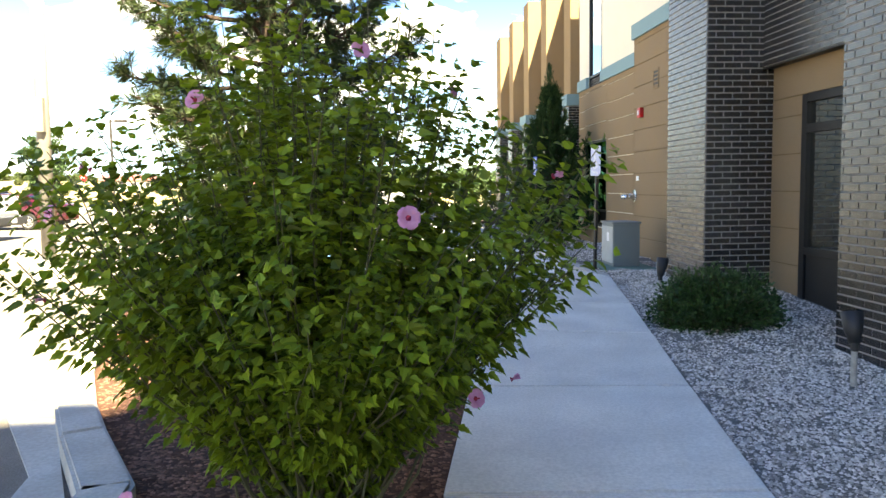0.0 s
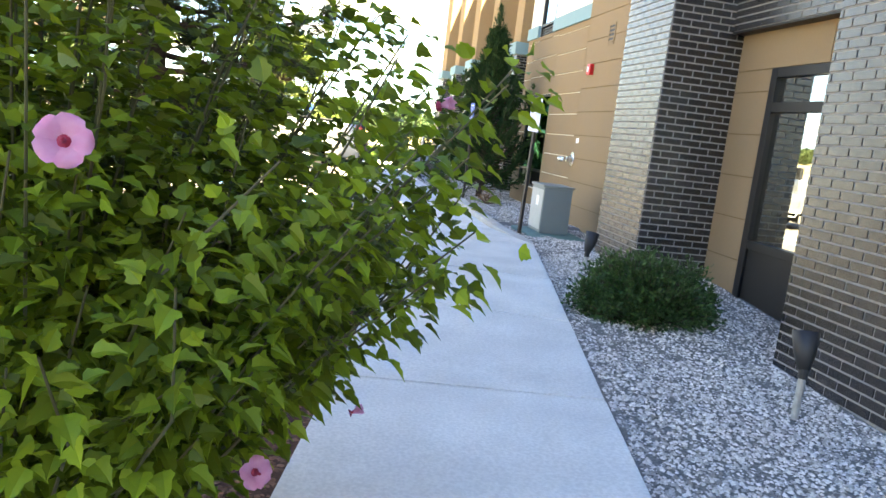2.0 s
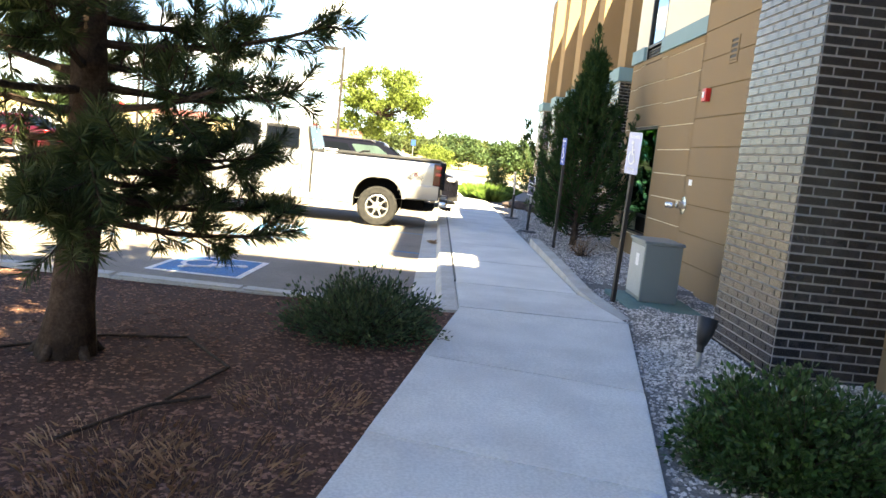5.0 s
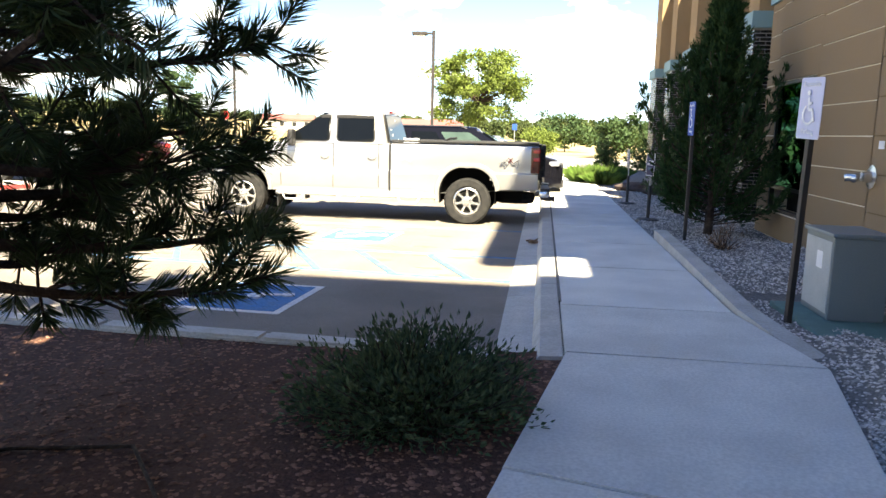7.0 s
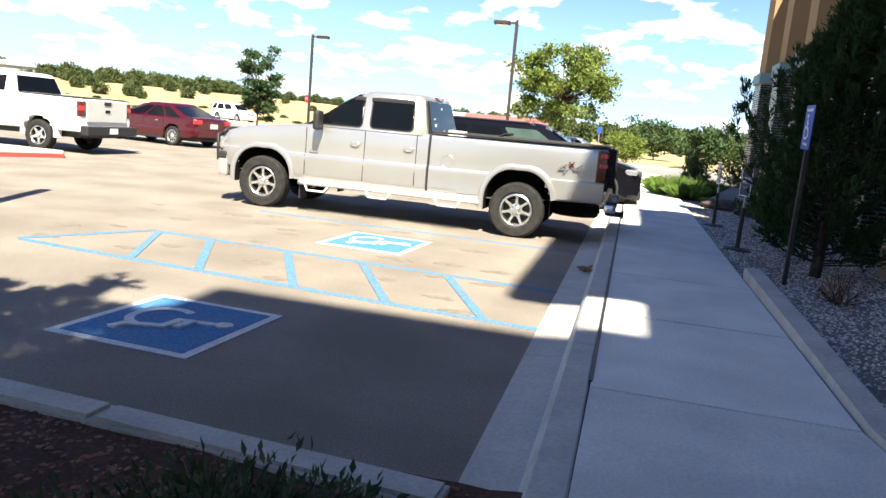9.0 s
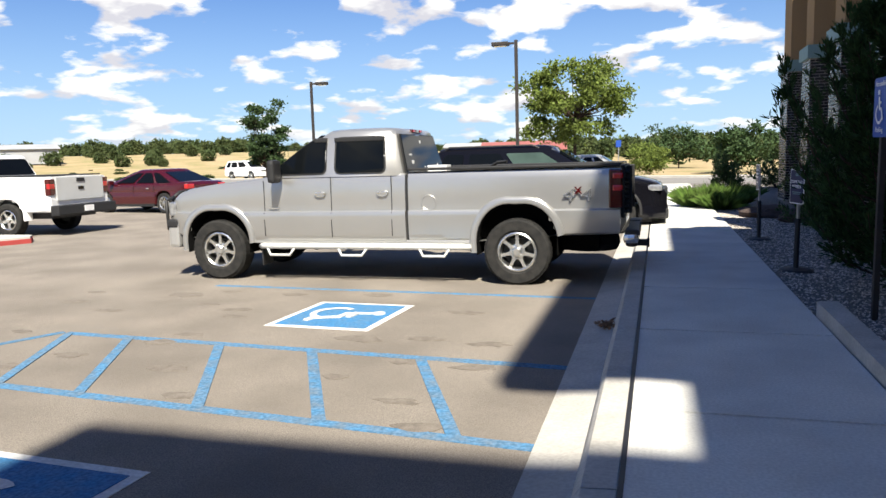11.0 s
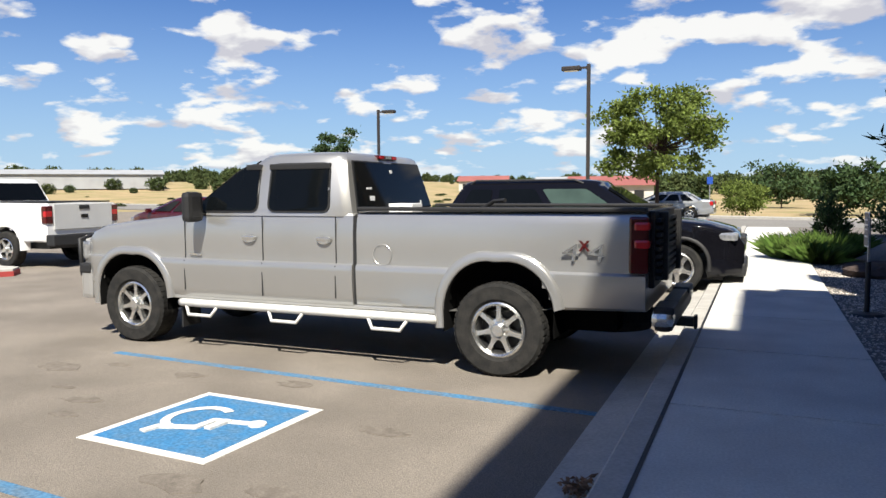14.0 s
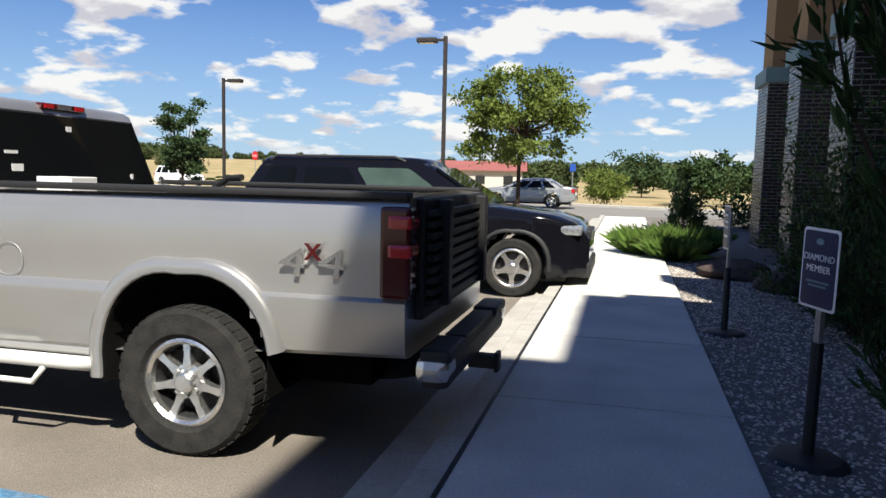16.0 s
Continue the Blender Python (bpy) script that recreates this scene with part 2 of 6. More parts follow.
M_AMBER = mat("amber_lens", (0.6, 0.18, 0.04), 0.2, coat=0.5)
M_LEAF = mat("hibiscus_leaf", (0.116, 0.176, 0.015), 0.42, var=0.5, scale=5, island=0.6, tint=(0.19, 0.25, 0.022), trans=0.30)
M_PETAL = mat("pink_petal", (0.62, 0.26, 0.45), 0.7, var=0.4, scale=60, tint=(0.70, 0.42, 0.58), trans=0.3)
M_HEART = mat("crimson_flower_heart", (0.28, 0.015, 0.05), 0.7)
M_NEEDLE = mat("pine_needle", (0.033, 0.052, 0.018), 0.6, var=0.5, scale=3, island=0.4, tint=(0.068, 0.092, 0.034), trans=0.17)
M_CEDAR = mat("juniper_spray", (0.022, 0.046, 0.017), 0.9, var=0.5, scale=4, island=0.45, tint=(0.046, 0.078, 0.030), spec=0.06)
M_SHRUB = mat("shrub_leaf", (0.030, 0.070, 0.016), 0.42, var=0.5, scale=6, island=0.45, tint=(0.06, 0.09, 0.04), trans=0.12)
M_SAGE = mat("grey_green_shrub", (0.048, 0.080, 0.036), 0.75, var=0.5, scale=6, island=0.4, tint=(0.10, 0.12, 0.065), trans=0.12)
M_TREE = mat("tree_leaf", (0.125, 0.17, 0.035), 0.6, var=0.5, scale=1.5, island=0.4, tint=(0.17, 0.21, 0.05), trans=0.30)
M_TREEDARK = mat("dark_tree_leaf", (0.040, 0.075, 0.028), 0.65, var=0.5, scale=1.0, island=0.4, tint=(0.06, 0.09, 0.03), trans=0.2)
M_FARTREE = mat("far_tree_leaf", (0.055, 0.080, 0.032), 0.9, var=0.6, scale=0.25, island=0.35, tint=(0.085, 0.095, 0.035))
M_DRY = mat("dry_grass", (0.27, 0.165, 0.10), 0.95, var=0.5, scale=6, island=0.4, tint=(0.25, 0.13, 0.075))
M_BARK = mat("bark", (0.046, 0.031, 0.024), 0.95, var=0.6, scale=14, fine=0.5, fine_scale=60, bump=1.0, bump_scale=40, tint=(0.11, 0.08, 0.06))
M_ROCK = mat("dark_rock", (0.10, 0.075, 0.065), 0.9, var=0.5, scale=9, bump=0.8, bump_scale=25)
M_TANPOLE = mat("weathered_pole", (0.22, 0.20, 0.165), 0.8, var=0.4, scale=5, fine=0.2)
M_ROOFRED = mat("far_red_roof", (0.30, 0.10, 0.085), 0.7, var=0.3, scale=0.5)
M_FARWALL = mat("far_pale_wall", (0.55, 0.52, 0.47), 0.9, var=0.3, scale=0.4)
M_FARGREY = mat("far_grey_roof", (0.35, 0.36, 0.37), 0.7, var=0.3, scale=0.3)

# ---- building blocks ----


def link_mesh(name, bm, material, smooth=False):
    me = bpy.data.meshes.new(name)
    bm.normal_update()
    bm.to_mesh(me)
    bm.free()
    for m in (material if isinstance(material, (list, tuple)) else [material]):
        me.materials.append(m)
    if smooth:
        me.polygons.foreach_set("use_smooth", [True] * len(me.polygons))
    return me


def soften(t, angle=32):
    """Marks hard edges sharp, so that smooth shading keeps the creases."""
    for e in t.edges:
        e.smooth = len(e.link_faces) == 2 and e.calc_face_angle(3.2) < radians(angle)
    for f in t.faces:
        f.smooth = True
    return t


def part(name, bm, material, parent=None, label="", smooth=False, m=None):
    ob = new(name, link_mesh(name, bm, material, smooth))
    if parent is not None:
        ob.parent = parent
    if m is not None:
        ob.matrix_basis = m
    if label:
        ob["label"] = label
    return ob


def thing(name, m, label, category, group="", kind=""):
    ob = new(name)
    ob.empty_display_size = 0.1
    ob.matrix_basis = m
    return tagged(ob, label, category, group, kind)


def box(bm, x0, y0, z0, x1, y1, z1, bevel=0.0):
    t = bmesh.new() if bevel else bm
    v = [t.verts.new(c) for c in ((x0, y0, z0), (x1, y0, z0), (x1, y1, z0), (x0, y1, z0), (x0, y0, z1), (x1, y0, z1), (x1, y1, z1), (x0, y1, z1))]
    for f in ((3, 2, 1, 0), (4, 5, 6, 7), (0, 1, 5, 4), (1, 2, 6, 5), (2, 3, 7, 6), (3, 0, 4, 7)):
        t.faces.new([v[i] for i in f])
    if bevel:
        bmesh.ops.bevel(t, geom=list(t.edges), offset=bevel, segments=2, affect="EDGES", profile=0.6)
        merge(bm, t)
    return bm


def merge(bm, t, m=None):
    if m is not None:
        bmesh.ops.transform(t, matrix=m, verts=t.verts)
    vs = {v: bm.verts.new(v.co) for v in t.verts}
    for f in t.faces:
        nf = bm.faces.new([vs[v] for v in f.verts])
        nf.material_index = f.material_index
    t.free()


def bx(x0, y0, z0, x1, y1, z1, bevel=0.0):
    return box(bmesh.new(), x0, y0, z0, x1, y1, z1, bevel)


def tube(bm, pts, radii, seg=8, caps=True):
    """A tube along points, with a radius at each."""
    pts = [Vector(p) for p in pts]
    if isinstance(radii, (int, float)):
        radii = [radii] * len(pts)
    rings = []
    side = None
    for i, p in enumerate(pts):
        d = (pts[min(i + 1, len(pts) - 1)] - pts[max(i - 1, 0)]).normalized()
        ref = Vector((0, 0, 1)) if abs(d.z) < 0.9 else Vector((1, 0, 0))
        if side is None:
            side = d.cross(ref).normalized()
        else:
            side = (side - d * side.dot(d)).normalized()
        up = d.cross(side)
        rings.append([bm.verts.new(p + (side * math.cos(a) + up * math.sin(a)) * radii[i]) for a in (2 * math.pi * k / seg for k in range(seg))])
    for a, b in zip(rings, rings[1:]):
        for k in range(seg):
            bm.faces.new((a[k], a[(k + 1) % seg], b[(k + 1) % seg], b[k]))
    if caps:
        bm.faces.new(list(reversed(rings[0])))
        bm.faces.new(rings[-1])
    return bm


def lathe(bm, profile, seg=32, axis="Y", closed=False):
    """Turns (radius, along) points round an axis."""
    rings = []
    for r, h in profile:
        ring = []
        for k in range(seg):
            a = 2 * math.pi * k / seg
            c, s = r * math.cos(a), r * math.sin(a)
            ring.append(bm.verts.new((c, h, s) if axis == "Y" else (c, s, h)))
        rings.append(ring)
    pairs = list(zip(rings, rings[1:])) + ([(rings[-1], rings[0])] if closed else [])
    for a, b in pairs:
        for k in range(seg):
            bm.faces.new((a[k], a[(k + 1) % seg], b[(k + 1) % seg], b[k]))
    return bm


def prism(bm, outline, lo, hi, axis="Z"):
    """A flat outline given thickness along an axis."""
    def at(p, h):
        return {"Z": (p[0], p[1], h), "Y": (p[0], h, p[1]), "X": (h, p[0], p[1])}[axis]
    a = [bm.verts.new(at(p, lo)) for p in outline]
    b = [bm.verts.new(at(p, hi)) for p in outline]
    n = len(outline)
    f1, f2 = bm.faces.new(list(reversed(a))), bm.faces.new(b)
    for i in range(n):
        bm.faces.new((a[i], a[(i + 1) % n], b[(i + 1) % n], b[i]))
    bmesh.ops.recalc_face_normals(bm, faces=bm.faces)
    return bm


def soup(name, verts, faces, material, parent=None, smooth=False):
    me = bpy.data.meshes.new(name)
    me.from_pydata(verts, [], faces)
    me.materials.append(material)
    if smooth:
        me.polygons.foreach_set("use_smooth", [True] * len(me.polygons))
    ob = new(name, me)
    if parent is not None:
        ob.parent = parent
    return ob


def leaves(rng, pos, way, length, width, fold=0.25, droop=0.0):
    """Folded leaves: each has a stalk end, two shoulders and a tip. pos, way: arrays of n x 3."""
    n = len(pos)
    way = way / np.linalg.norm(way, axis=1, keepdims=True)
    r = rng.normal(size=(n, 3))
    side = np.cross(way, r)
    side /= np.linalg.norm(side, axis=1, keepdims=True) + 1e-9
    up = np.cross(side, way)
    L = (length * rng.uniform(0.65, 1.25, n))[:, None]
    W = (width * rng.uniform(0.7, 1.2, n))[:, None]
    mid = pos + way * L * 0.42
    tip = pos + way * L
    tip[:, 2] -= droop * L[:, 0]
    v = np.stack([pos, mid + side * W * 0.5 + up * W * fold, tip, mid - side * W * 0.5 + up * W * fold], axis=1).reshape(-1, 3)
    i = np.arange(n)[:, None] * 4
    f = np.concatenate([i + np.array([[0, 1, 2]]), i + np.array([[0, 2, 3]])]).tolist()
    return v, f


def broad_leaves(rng, pos, way, length, width, fold=0.2, droop=0.2):
    """Pointed leaves folded along the midrib, with toothed lobes."""
    n = len(pos)
    way = way / np.linalg.norm(way, axis=1, keepdims=True)
    side = np.cross(way, rng.normal(size=(n, 3)) * .55 + np.array((0, 0, 1.0)))
    side /= np.linalg.norm(side, axis=1, keepdims=True) + 1e-9
    up = np.cross(side, way)
    L = (length * rng.uniform(0.6, 1.25, n))[:, None]
    W = (width * rng.uniform(0.75, 1.2, n))[:, None]

    def at(f, w, lift, drop):
        p = pos + way * L * f + side * W * w + up * W * lift
        p[:, 2] -= drop * L[:, 0]
        return p
    edge = ((.12, .36), (.34, .52), (.47, .33), (.66, .31), (.80, .13))
    rib = [at(0, 0, 0, 0), at(.3, 0, 0, droop * .1), at(.62, 0, 0, droop * .4), at(1, 0, 0, droop)]
    rims = [at(a, s * w, fold * w * 2, droop * a * a) for s in (1, -1) for a, w in edge]
    v = np.stack(rib + rims, axis=1).reshape(-1, 3)
    q = [(0, 4, 1), (4, 5, 1), (5, 6, 2, 1), (6, 7, 2), (7, 8, 2), (8, 3, 2), (0, 1, 9), (9, 1, 10), (10, 1, 2, 11), (11, 2, 12), (12, 2, 13), (13, 2, 3)]
    f = [tuple(14 * i + k for k in face) for i in range(n) for face in q]
    return v, f


def ground_z(x, y):
    """The planted ground beside the walk."""
    rise = 0.14 * math.exp(-((y - 9.5) / 2.0) ** 2) * min(1.0, max(0.0, (x - 4.1) / 0.8))
    return -0.035 + rise + 0.012 * math.sin(3.1 * x + 1.7 * y)


def far_z(x, y):
    """The field climbs gently towards the woods."""
    d = math.hypot(x - 3, y - 12)
    f = min(1.0, max(0.0, (d - 105) / 190))
    west = min(1.0, max(0.0, (-x - 20) / 110))
    return -0.30 + f * f * (3 - 2 * f) * (2.6 + 3.2 * west)


def walk_z(y):
    pts = ((-20, -0.07), (5, -0.06), (8.5, 0.02), (10.5, 0.045), (12.2, 0.0), (80, 0.0))
    for (a, za), (b, zb) in zip(pts, pts[1:]):
        if a <= y <= b:
            return za + (zb - za) * (y - a) / (b - a)
    return 0.0


def left_edge(y):
    return 2.755 if y >= 10.6 else 2.755 - 0.184 * (10.6 - y)


def right_edge(y):
    return 4.18 if y >= 12.1 else (4.37 - 0.19 * (y - 10.55) / 1.55 if y > 10.55 else 4.37 - 0.203 * (10.55 - y))


ROAD = -0.16

# ---- the ground, the lot, the street ----
radii = [0, 60, 100, 120, 145, 170, 200, 230, 260, 295, 400, 900, 3000]
bm = bmesh.new()
rings = []
for r in radii[1:]:
    ring = []
    for k in range(72):
        x, y = 3 + r * math.cos(k * math.pi / 36), 12 + r * math.sin(k * math.pi / 36)
        ring.append(bm.verts.new((x, y, far_z(x, y))))
    rings.append(ring)
bm.faces.new(rings[0])
for p, q in zip(rings, rings[1:]):
    for k in range(72):
        bm.faces.new((p[k], q[k], q[(k + 1) % 72], p[(k + 1) % 72]))
ground = tagged(part("ground", bm, M_FIELD), "dry yellow grass field reaching the horizon", "ground", kind="structure")


def sheet(name, outline, z, material, label, category, thick=0.1, parent=None):
    ob = part(name, prism(bmesh.new(), outline, z - thick, z), material, parent)
    return tagged(ob, label, category, kind="structure") if parent is None else ob


sheet("road", [(2.28, -30), (2.28, 44.2), (-4.0, 47.0), (-44.0, 64.0), (-60, 40), (-60, -30)], ROAD, M_ASPHALT,
      "worn grey-brown asphalt parking lot with stains", "road", 0.12)
sheet("street", [(60, 27.0), (60, 33.0), (8.0, 53.0), (-60, 82.5), (-120, 107.0), (-120, 98.0), (-44.0, 64.0), (-4.0, 47.0), (2.32, 44.2), (12, 43.0)],
      ROAD - 0.01, M_STREET, "pale grey public street beyond the lot", "road", 0.12)
sheet("far_pavement", [(60, 33.0), (60, 34.2), (8.3, 54.2), (-60, 84.0), (-120, 108.6), (-120, 107.0), (-60, 82.5), (8.0, 53.0)], -0.06, M_CURB,
      "pale concrete kerb along the far side of the street", "kerb", 0.2)

# the walk: a bed with its slabs, cut at the joints
walk_bed = tagged(new("pavement"), "pale grey concrete footpath with cut joints beside the building", "footpath", kind="structure")
joints = [(-6.0, -6.0), (-4.2, -4.3), (-2.4, -2.5), (-0.6, -0.75), (0.95, 0.85), (2.3, 2.2), (3.85, 3.72), (5.57, 5.41), (7.39, 6.98), (8.86, 8.47), (10.58, 10.55), (12.14, 12.14)]
y = 12.14
while y < 43:
    y += 1.93
    joints.append((y, y))
bm = bmesh.new()
for (a, b), (c, d) in zip(joints, joints[1:]):
    o = [bm.verts.new(p) for p in ((left_edge(a) + .02, a, walk_z(a) - .05), (right_edge(b) - .02, b, walk_z(b) - .05), (right_edge(d) - .02, d, walk_z(d) - .05), (left_edge(c) + .02, c, walk_z(c) - .05))]
    bm.faces.new(o)
    lo = [bm.verts.new(v.co - Vector((0, 0, 0.2))) for v in o]
    for i in range(4):
        bm.faces.new((o[i], lo[i], lo[(i + 1) % 4], o[(i + 1) % 4]))
part("bed", bm, M_GROOVE, walk_bed)
for (a, b), (c, d) in zip(joints, joints[1:]):
    g = 0.009
    t = bmesh.new()
    top = [(left_edge(a), a + g, walk_z(a)), (right_edge(b), b + g, walk_z(b)), (right_edge(d), d - g, walk_z(d)), (left_edge(c), c - g, walk_z(c))]
    if b < 10.55 < d:
        top.insert(2, (right_edge(10.55), 10.55, walk_z(10.55)))
    vs = [t.verts.new(p) for p in top]
    face = t.faces.new(vs)
    r = bmesh.ops.extrude_face_region(t, geom=[face])
    for v in r["geom"]:
        if isinstance(v, bmesh.types.BMVert):
            v.co.z -= 0.14
    bmesh.ops.recalc_face_normals(t, faces=t.faces)
    bmesh.ops.bevel(t, geom=[e for e in t.edges if all(v.co.z > walk_z(v.co.y) - 0.02 for v in e.verts)], offset=0.008, segments=2, affect="EDGES")
    part("slab", t, M_CONCRETE, walk_bed)

# kerb and gutter along the lot
kerb = tagged(new("kerb"), "weathered concrete kerb with a wide gutter beside the parking lot", "kerb", kind="structure")
ys = [10.62, 13.05, 16.03, 19.1, 22.2, 25.3, 28.4, 31.5, 34.6, 37.7, 40.8, 43.9]
prof = [(2.26, -0.32), (2.26, ROAD + 0.006), (2.53, ROAD + 0.035), (2.56, -0.045), (2.585, -0.012), (2.735, -0.004), (2.745, -0.012), (2.745, -0.32)]
for a, b in zip(ys, ys[1:]):
    part("kerb_stone", prism(bmesh.new(), prof, a + 0.006, b - 0.006, "Y"), M_CURB, kerb)
part("joint_strip", bx(2.695, 10.6, -0.3, 2.765, 43.9, -0.045), M_BLACK, kerb)
part("joint_filler", bx(2.741, 12.25, -0.3, 2.766, 43.9, 0.004), M_BLACK, kerb)

# island kerb: along the lot's end and round the planted island's outer side
island_kerb = tagged(new("island_kerb"), "pale concrete kerb round the mulch bed", "kerb", kind="structure")


def kerb_run(pts, w, z0, z1, parent, name="kerb_stone"):
    for (p, q) in zip(pts, pts[1:]):
        p, q = Vector((*p, 0)), Vector((*q, 0))
        d = (q - p).normalized()
        n = Vector((-d.y, d.x, 0)) * w
        p, q = p + d * 0.004, q - d * 0.004
        t = prism(bmesh.new(), [p.xy, q.xy, (q + n).xy, (p + n).xy], z0, z1)
        bmesh.ops.bevel(t, geom=[e for e in t.edges if all(v.co.z > z1 - 1e-4 for v in e.verts)], offset=0.02, segments=2, affect="EDGES")
        part(name, t, M_CURB, parent)


kerb_run([(2.29, 10.72), (0.66, 10.82), (-0.6, 10.88), (-1.75, 10.94)], 0.19, -0.3, -0.005, island_kerb)
kerb_run([(-1.75, 10.94), (-1.7, 9.2), (-1.35, 7.6), (-0.95, 6.3), (-0.60, 5.42)], -0.17, -0.3, -0.01, island_kerb)
kerb_run([(-0.60, 5.42), (-0.33, 4.85), (0.10, 4.02), (0.18, 2.6), (0.1, 0.0), (0, -6)], -0.24, -0.3, 0.0, island_kerb)
# sloped gutter outside the near kerb
t = bmesh.new()
prism(t, [(-0.84, 5.47), (-1.25, 5.6), (-0.60, 4.5), (-0.44, 3.4), (-0.5, -6), (-0.24, -6), (-0.12, 2.6), (-0.16, 3.9), (-0.55, 4.75)], -0.3, ROAD + 0.02)
part("gutter", t, M_CURB, island_kerb)

# planted ground: mulch island and gravel bed as gently uneven sheets


def bed(name, inside, x0, x1, y0, y1, step, zf, material, label, category):
    nx, ny = int((x1 - x0) / step) + 1, int((y1 - y0) / step) + 1
    vs, fs, idx = [], [], {}
    for j in range(ny):
        for i in range(nx):
            x, y = x0 + i * step, y0 + j * step
            x = inside(x, y)
            idx[i, j] = len(vs)
            vs.append((x, y, zf(x, y)))
    for j in range(ny - 1):
        for i in range(nx - 1):
            f = (idx[i, j], idx[i + 1, j], idx[i + 1, j + 1], idx[i, j + 1])
            if max(abs(vs[f[0]][0] - vs[f[1]][0]), abs(vs[f[2]][0] - vs[f[3]][0])) > 1e-4:
                fs.append(f)
    return tagged(soup(name, vs, fs, material, smooth=True), label, category, kind="structure")


def island_left(y):
    pts = ((-6, -0.05), (2.6, 0.12), (4.02, 0.06), (4.85, -0.36), (5.42, -0.62), (6.3, -0.95), (7.6, -1.35), (9.2, -1.7), (10.98, -1.75))
    for (a, xa), (b, xb) in zip(pts, pts[1:]):
        if a <= y <= b:
            return xa + (xb - xa) * (y - a) / (b - a)
    return -1.75


def mulch_z(x, y):
    return -0.045 + min(0.0, walk_z(y)) + 0.02 * noise.noise((x * 1.3, y * 1.3, 0)) + 0.012 * noise.noise((x * 6, y * 6, 3))


def gravel_z(x, y):
    return ground_z(x, y) + min(0.0, walk_z(y)) + 0.05 * (1 if 13 < y < 16.6 and x > 4.3 else 0) + 0.012 * noise.noise((x * 4, y * 4, 1))


bed("mulch_bed", lambda x, y: min(max(x, island_left(y) - 0.03), left_edge(y) + 0.03), -2.85, 2.85, -6, 10.86, 0.12, mulch_z, M_MULCH,
    "reddish brown bark mulch bed between kerb and footpath", "ground")
bed("gravel_bed", lambda x, y: max(x, right_edge(y) - 0.03), 0.9, 7.5, -6, 44, 0.16, gravel_z, M_SOIL,
    "pale crushed gravel bed along the building", "ground")

# low retaining kerb on the building side of the walk, growing in height
t = bmesh.new()
kv = []
for y, h in ((10.9, 0.005), (12.1, 0.05), (14.0, 0.085), (15.97, 0.11), (16.75, 0.115)):
    x = right_edge(y) + 0.003
    kv.append([t.verts.new(p) for p in ((x, y, -0.2), (x + 0.01, y, h), (x + 0.17, y, h + 0.005), (x + 0.18, y, -0.2))])
for a, b in zip(kv, kv[1:]):
    for i in range(3):
        t.faces.new((a[i], b[i], b[i + 1], a[i + 1]))
t.faces.new(kv[0])
t.faces.new(list(reversed(kv[-1])))
bmesh.ops.recalc_face_normals(t, faces=t.faces)
tagged(part("retaining_kerb", t, M_CURB), "low sloping concrete kerb holding the gravel", "kerb", kind="structure")

# ---- painted markings ----


def strip(x0, y0, x1, y1, w, name, material, group, label, up=0.004):
    d = Vector((x1 - x0, y1 - y0)).normalized()
    n = Vector((-d.y, d.x)) * w / 2
    a, b = Vector((x0, y0)), Vector((x1, y1))
    ob = part(name, prism(bmesh.new(), [a - n, b - n, b + n, a + n], ROAD - 0.01, ROAD + up), material)
    return tagged(ob, label, "road marking", group)


BL = "worn pale blue painted line on the asphalt"
aisle = thing("access_aisle_marking", Matrix(), "worn blue hatched access aisle painted on asphalt", "road marking")
for seg in ((-2.75, 14.22, 2.26, 13.79, .10), (-2.55, 15.64, 2.26, 15.33, .10), (-3.25, 14.30, -2.60, 15.66, .07), (-3.2, 14.27, -2.7, 14.22, .07),
            (-2.50, 15.62, -1.80, 14.16, .08), (-1.78, 15.57, -1.0, 14.08, .085), (-0.78, 15.50, 0.02, 14.0, .085), (0.13, 15.45, 0.93, 13.92, .085), (1.10, 15.39, 1.80, 13.85, .085)):
    strip(*seg, "stripe", M_BLUELINE, "", "", .004 if seg[4] == .10 else .008).parent = aisle
for ob in aisle.children:
    for key in ("label", "category", "group"):
        if key in ob:
            del ob[key]
tagged(strip(-2.6, 18.26, 2.26, 18.02, 0.09, "bay_line", M_BLUELINE, "", BL), BL, "road marking")


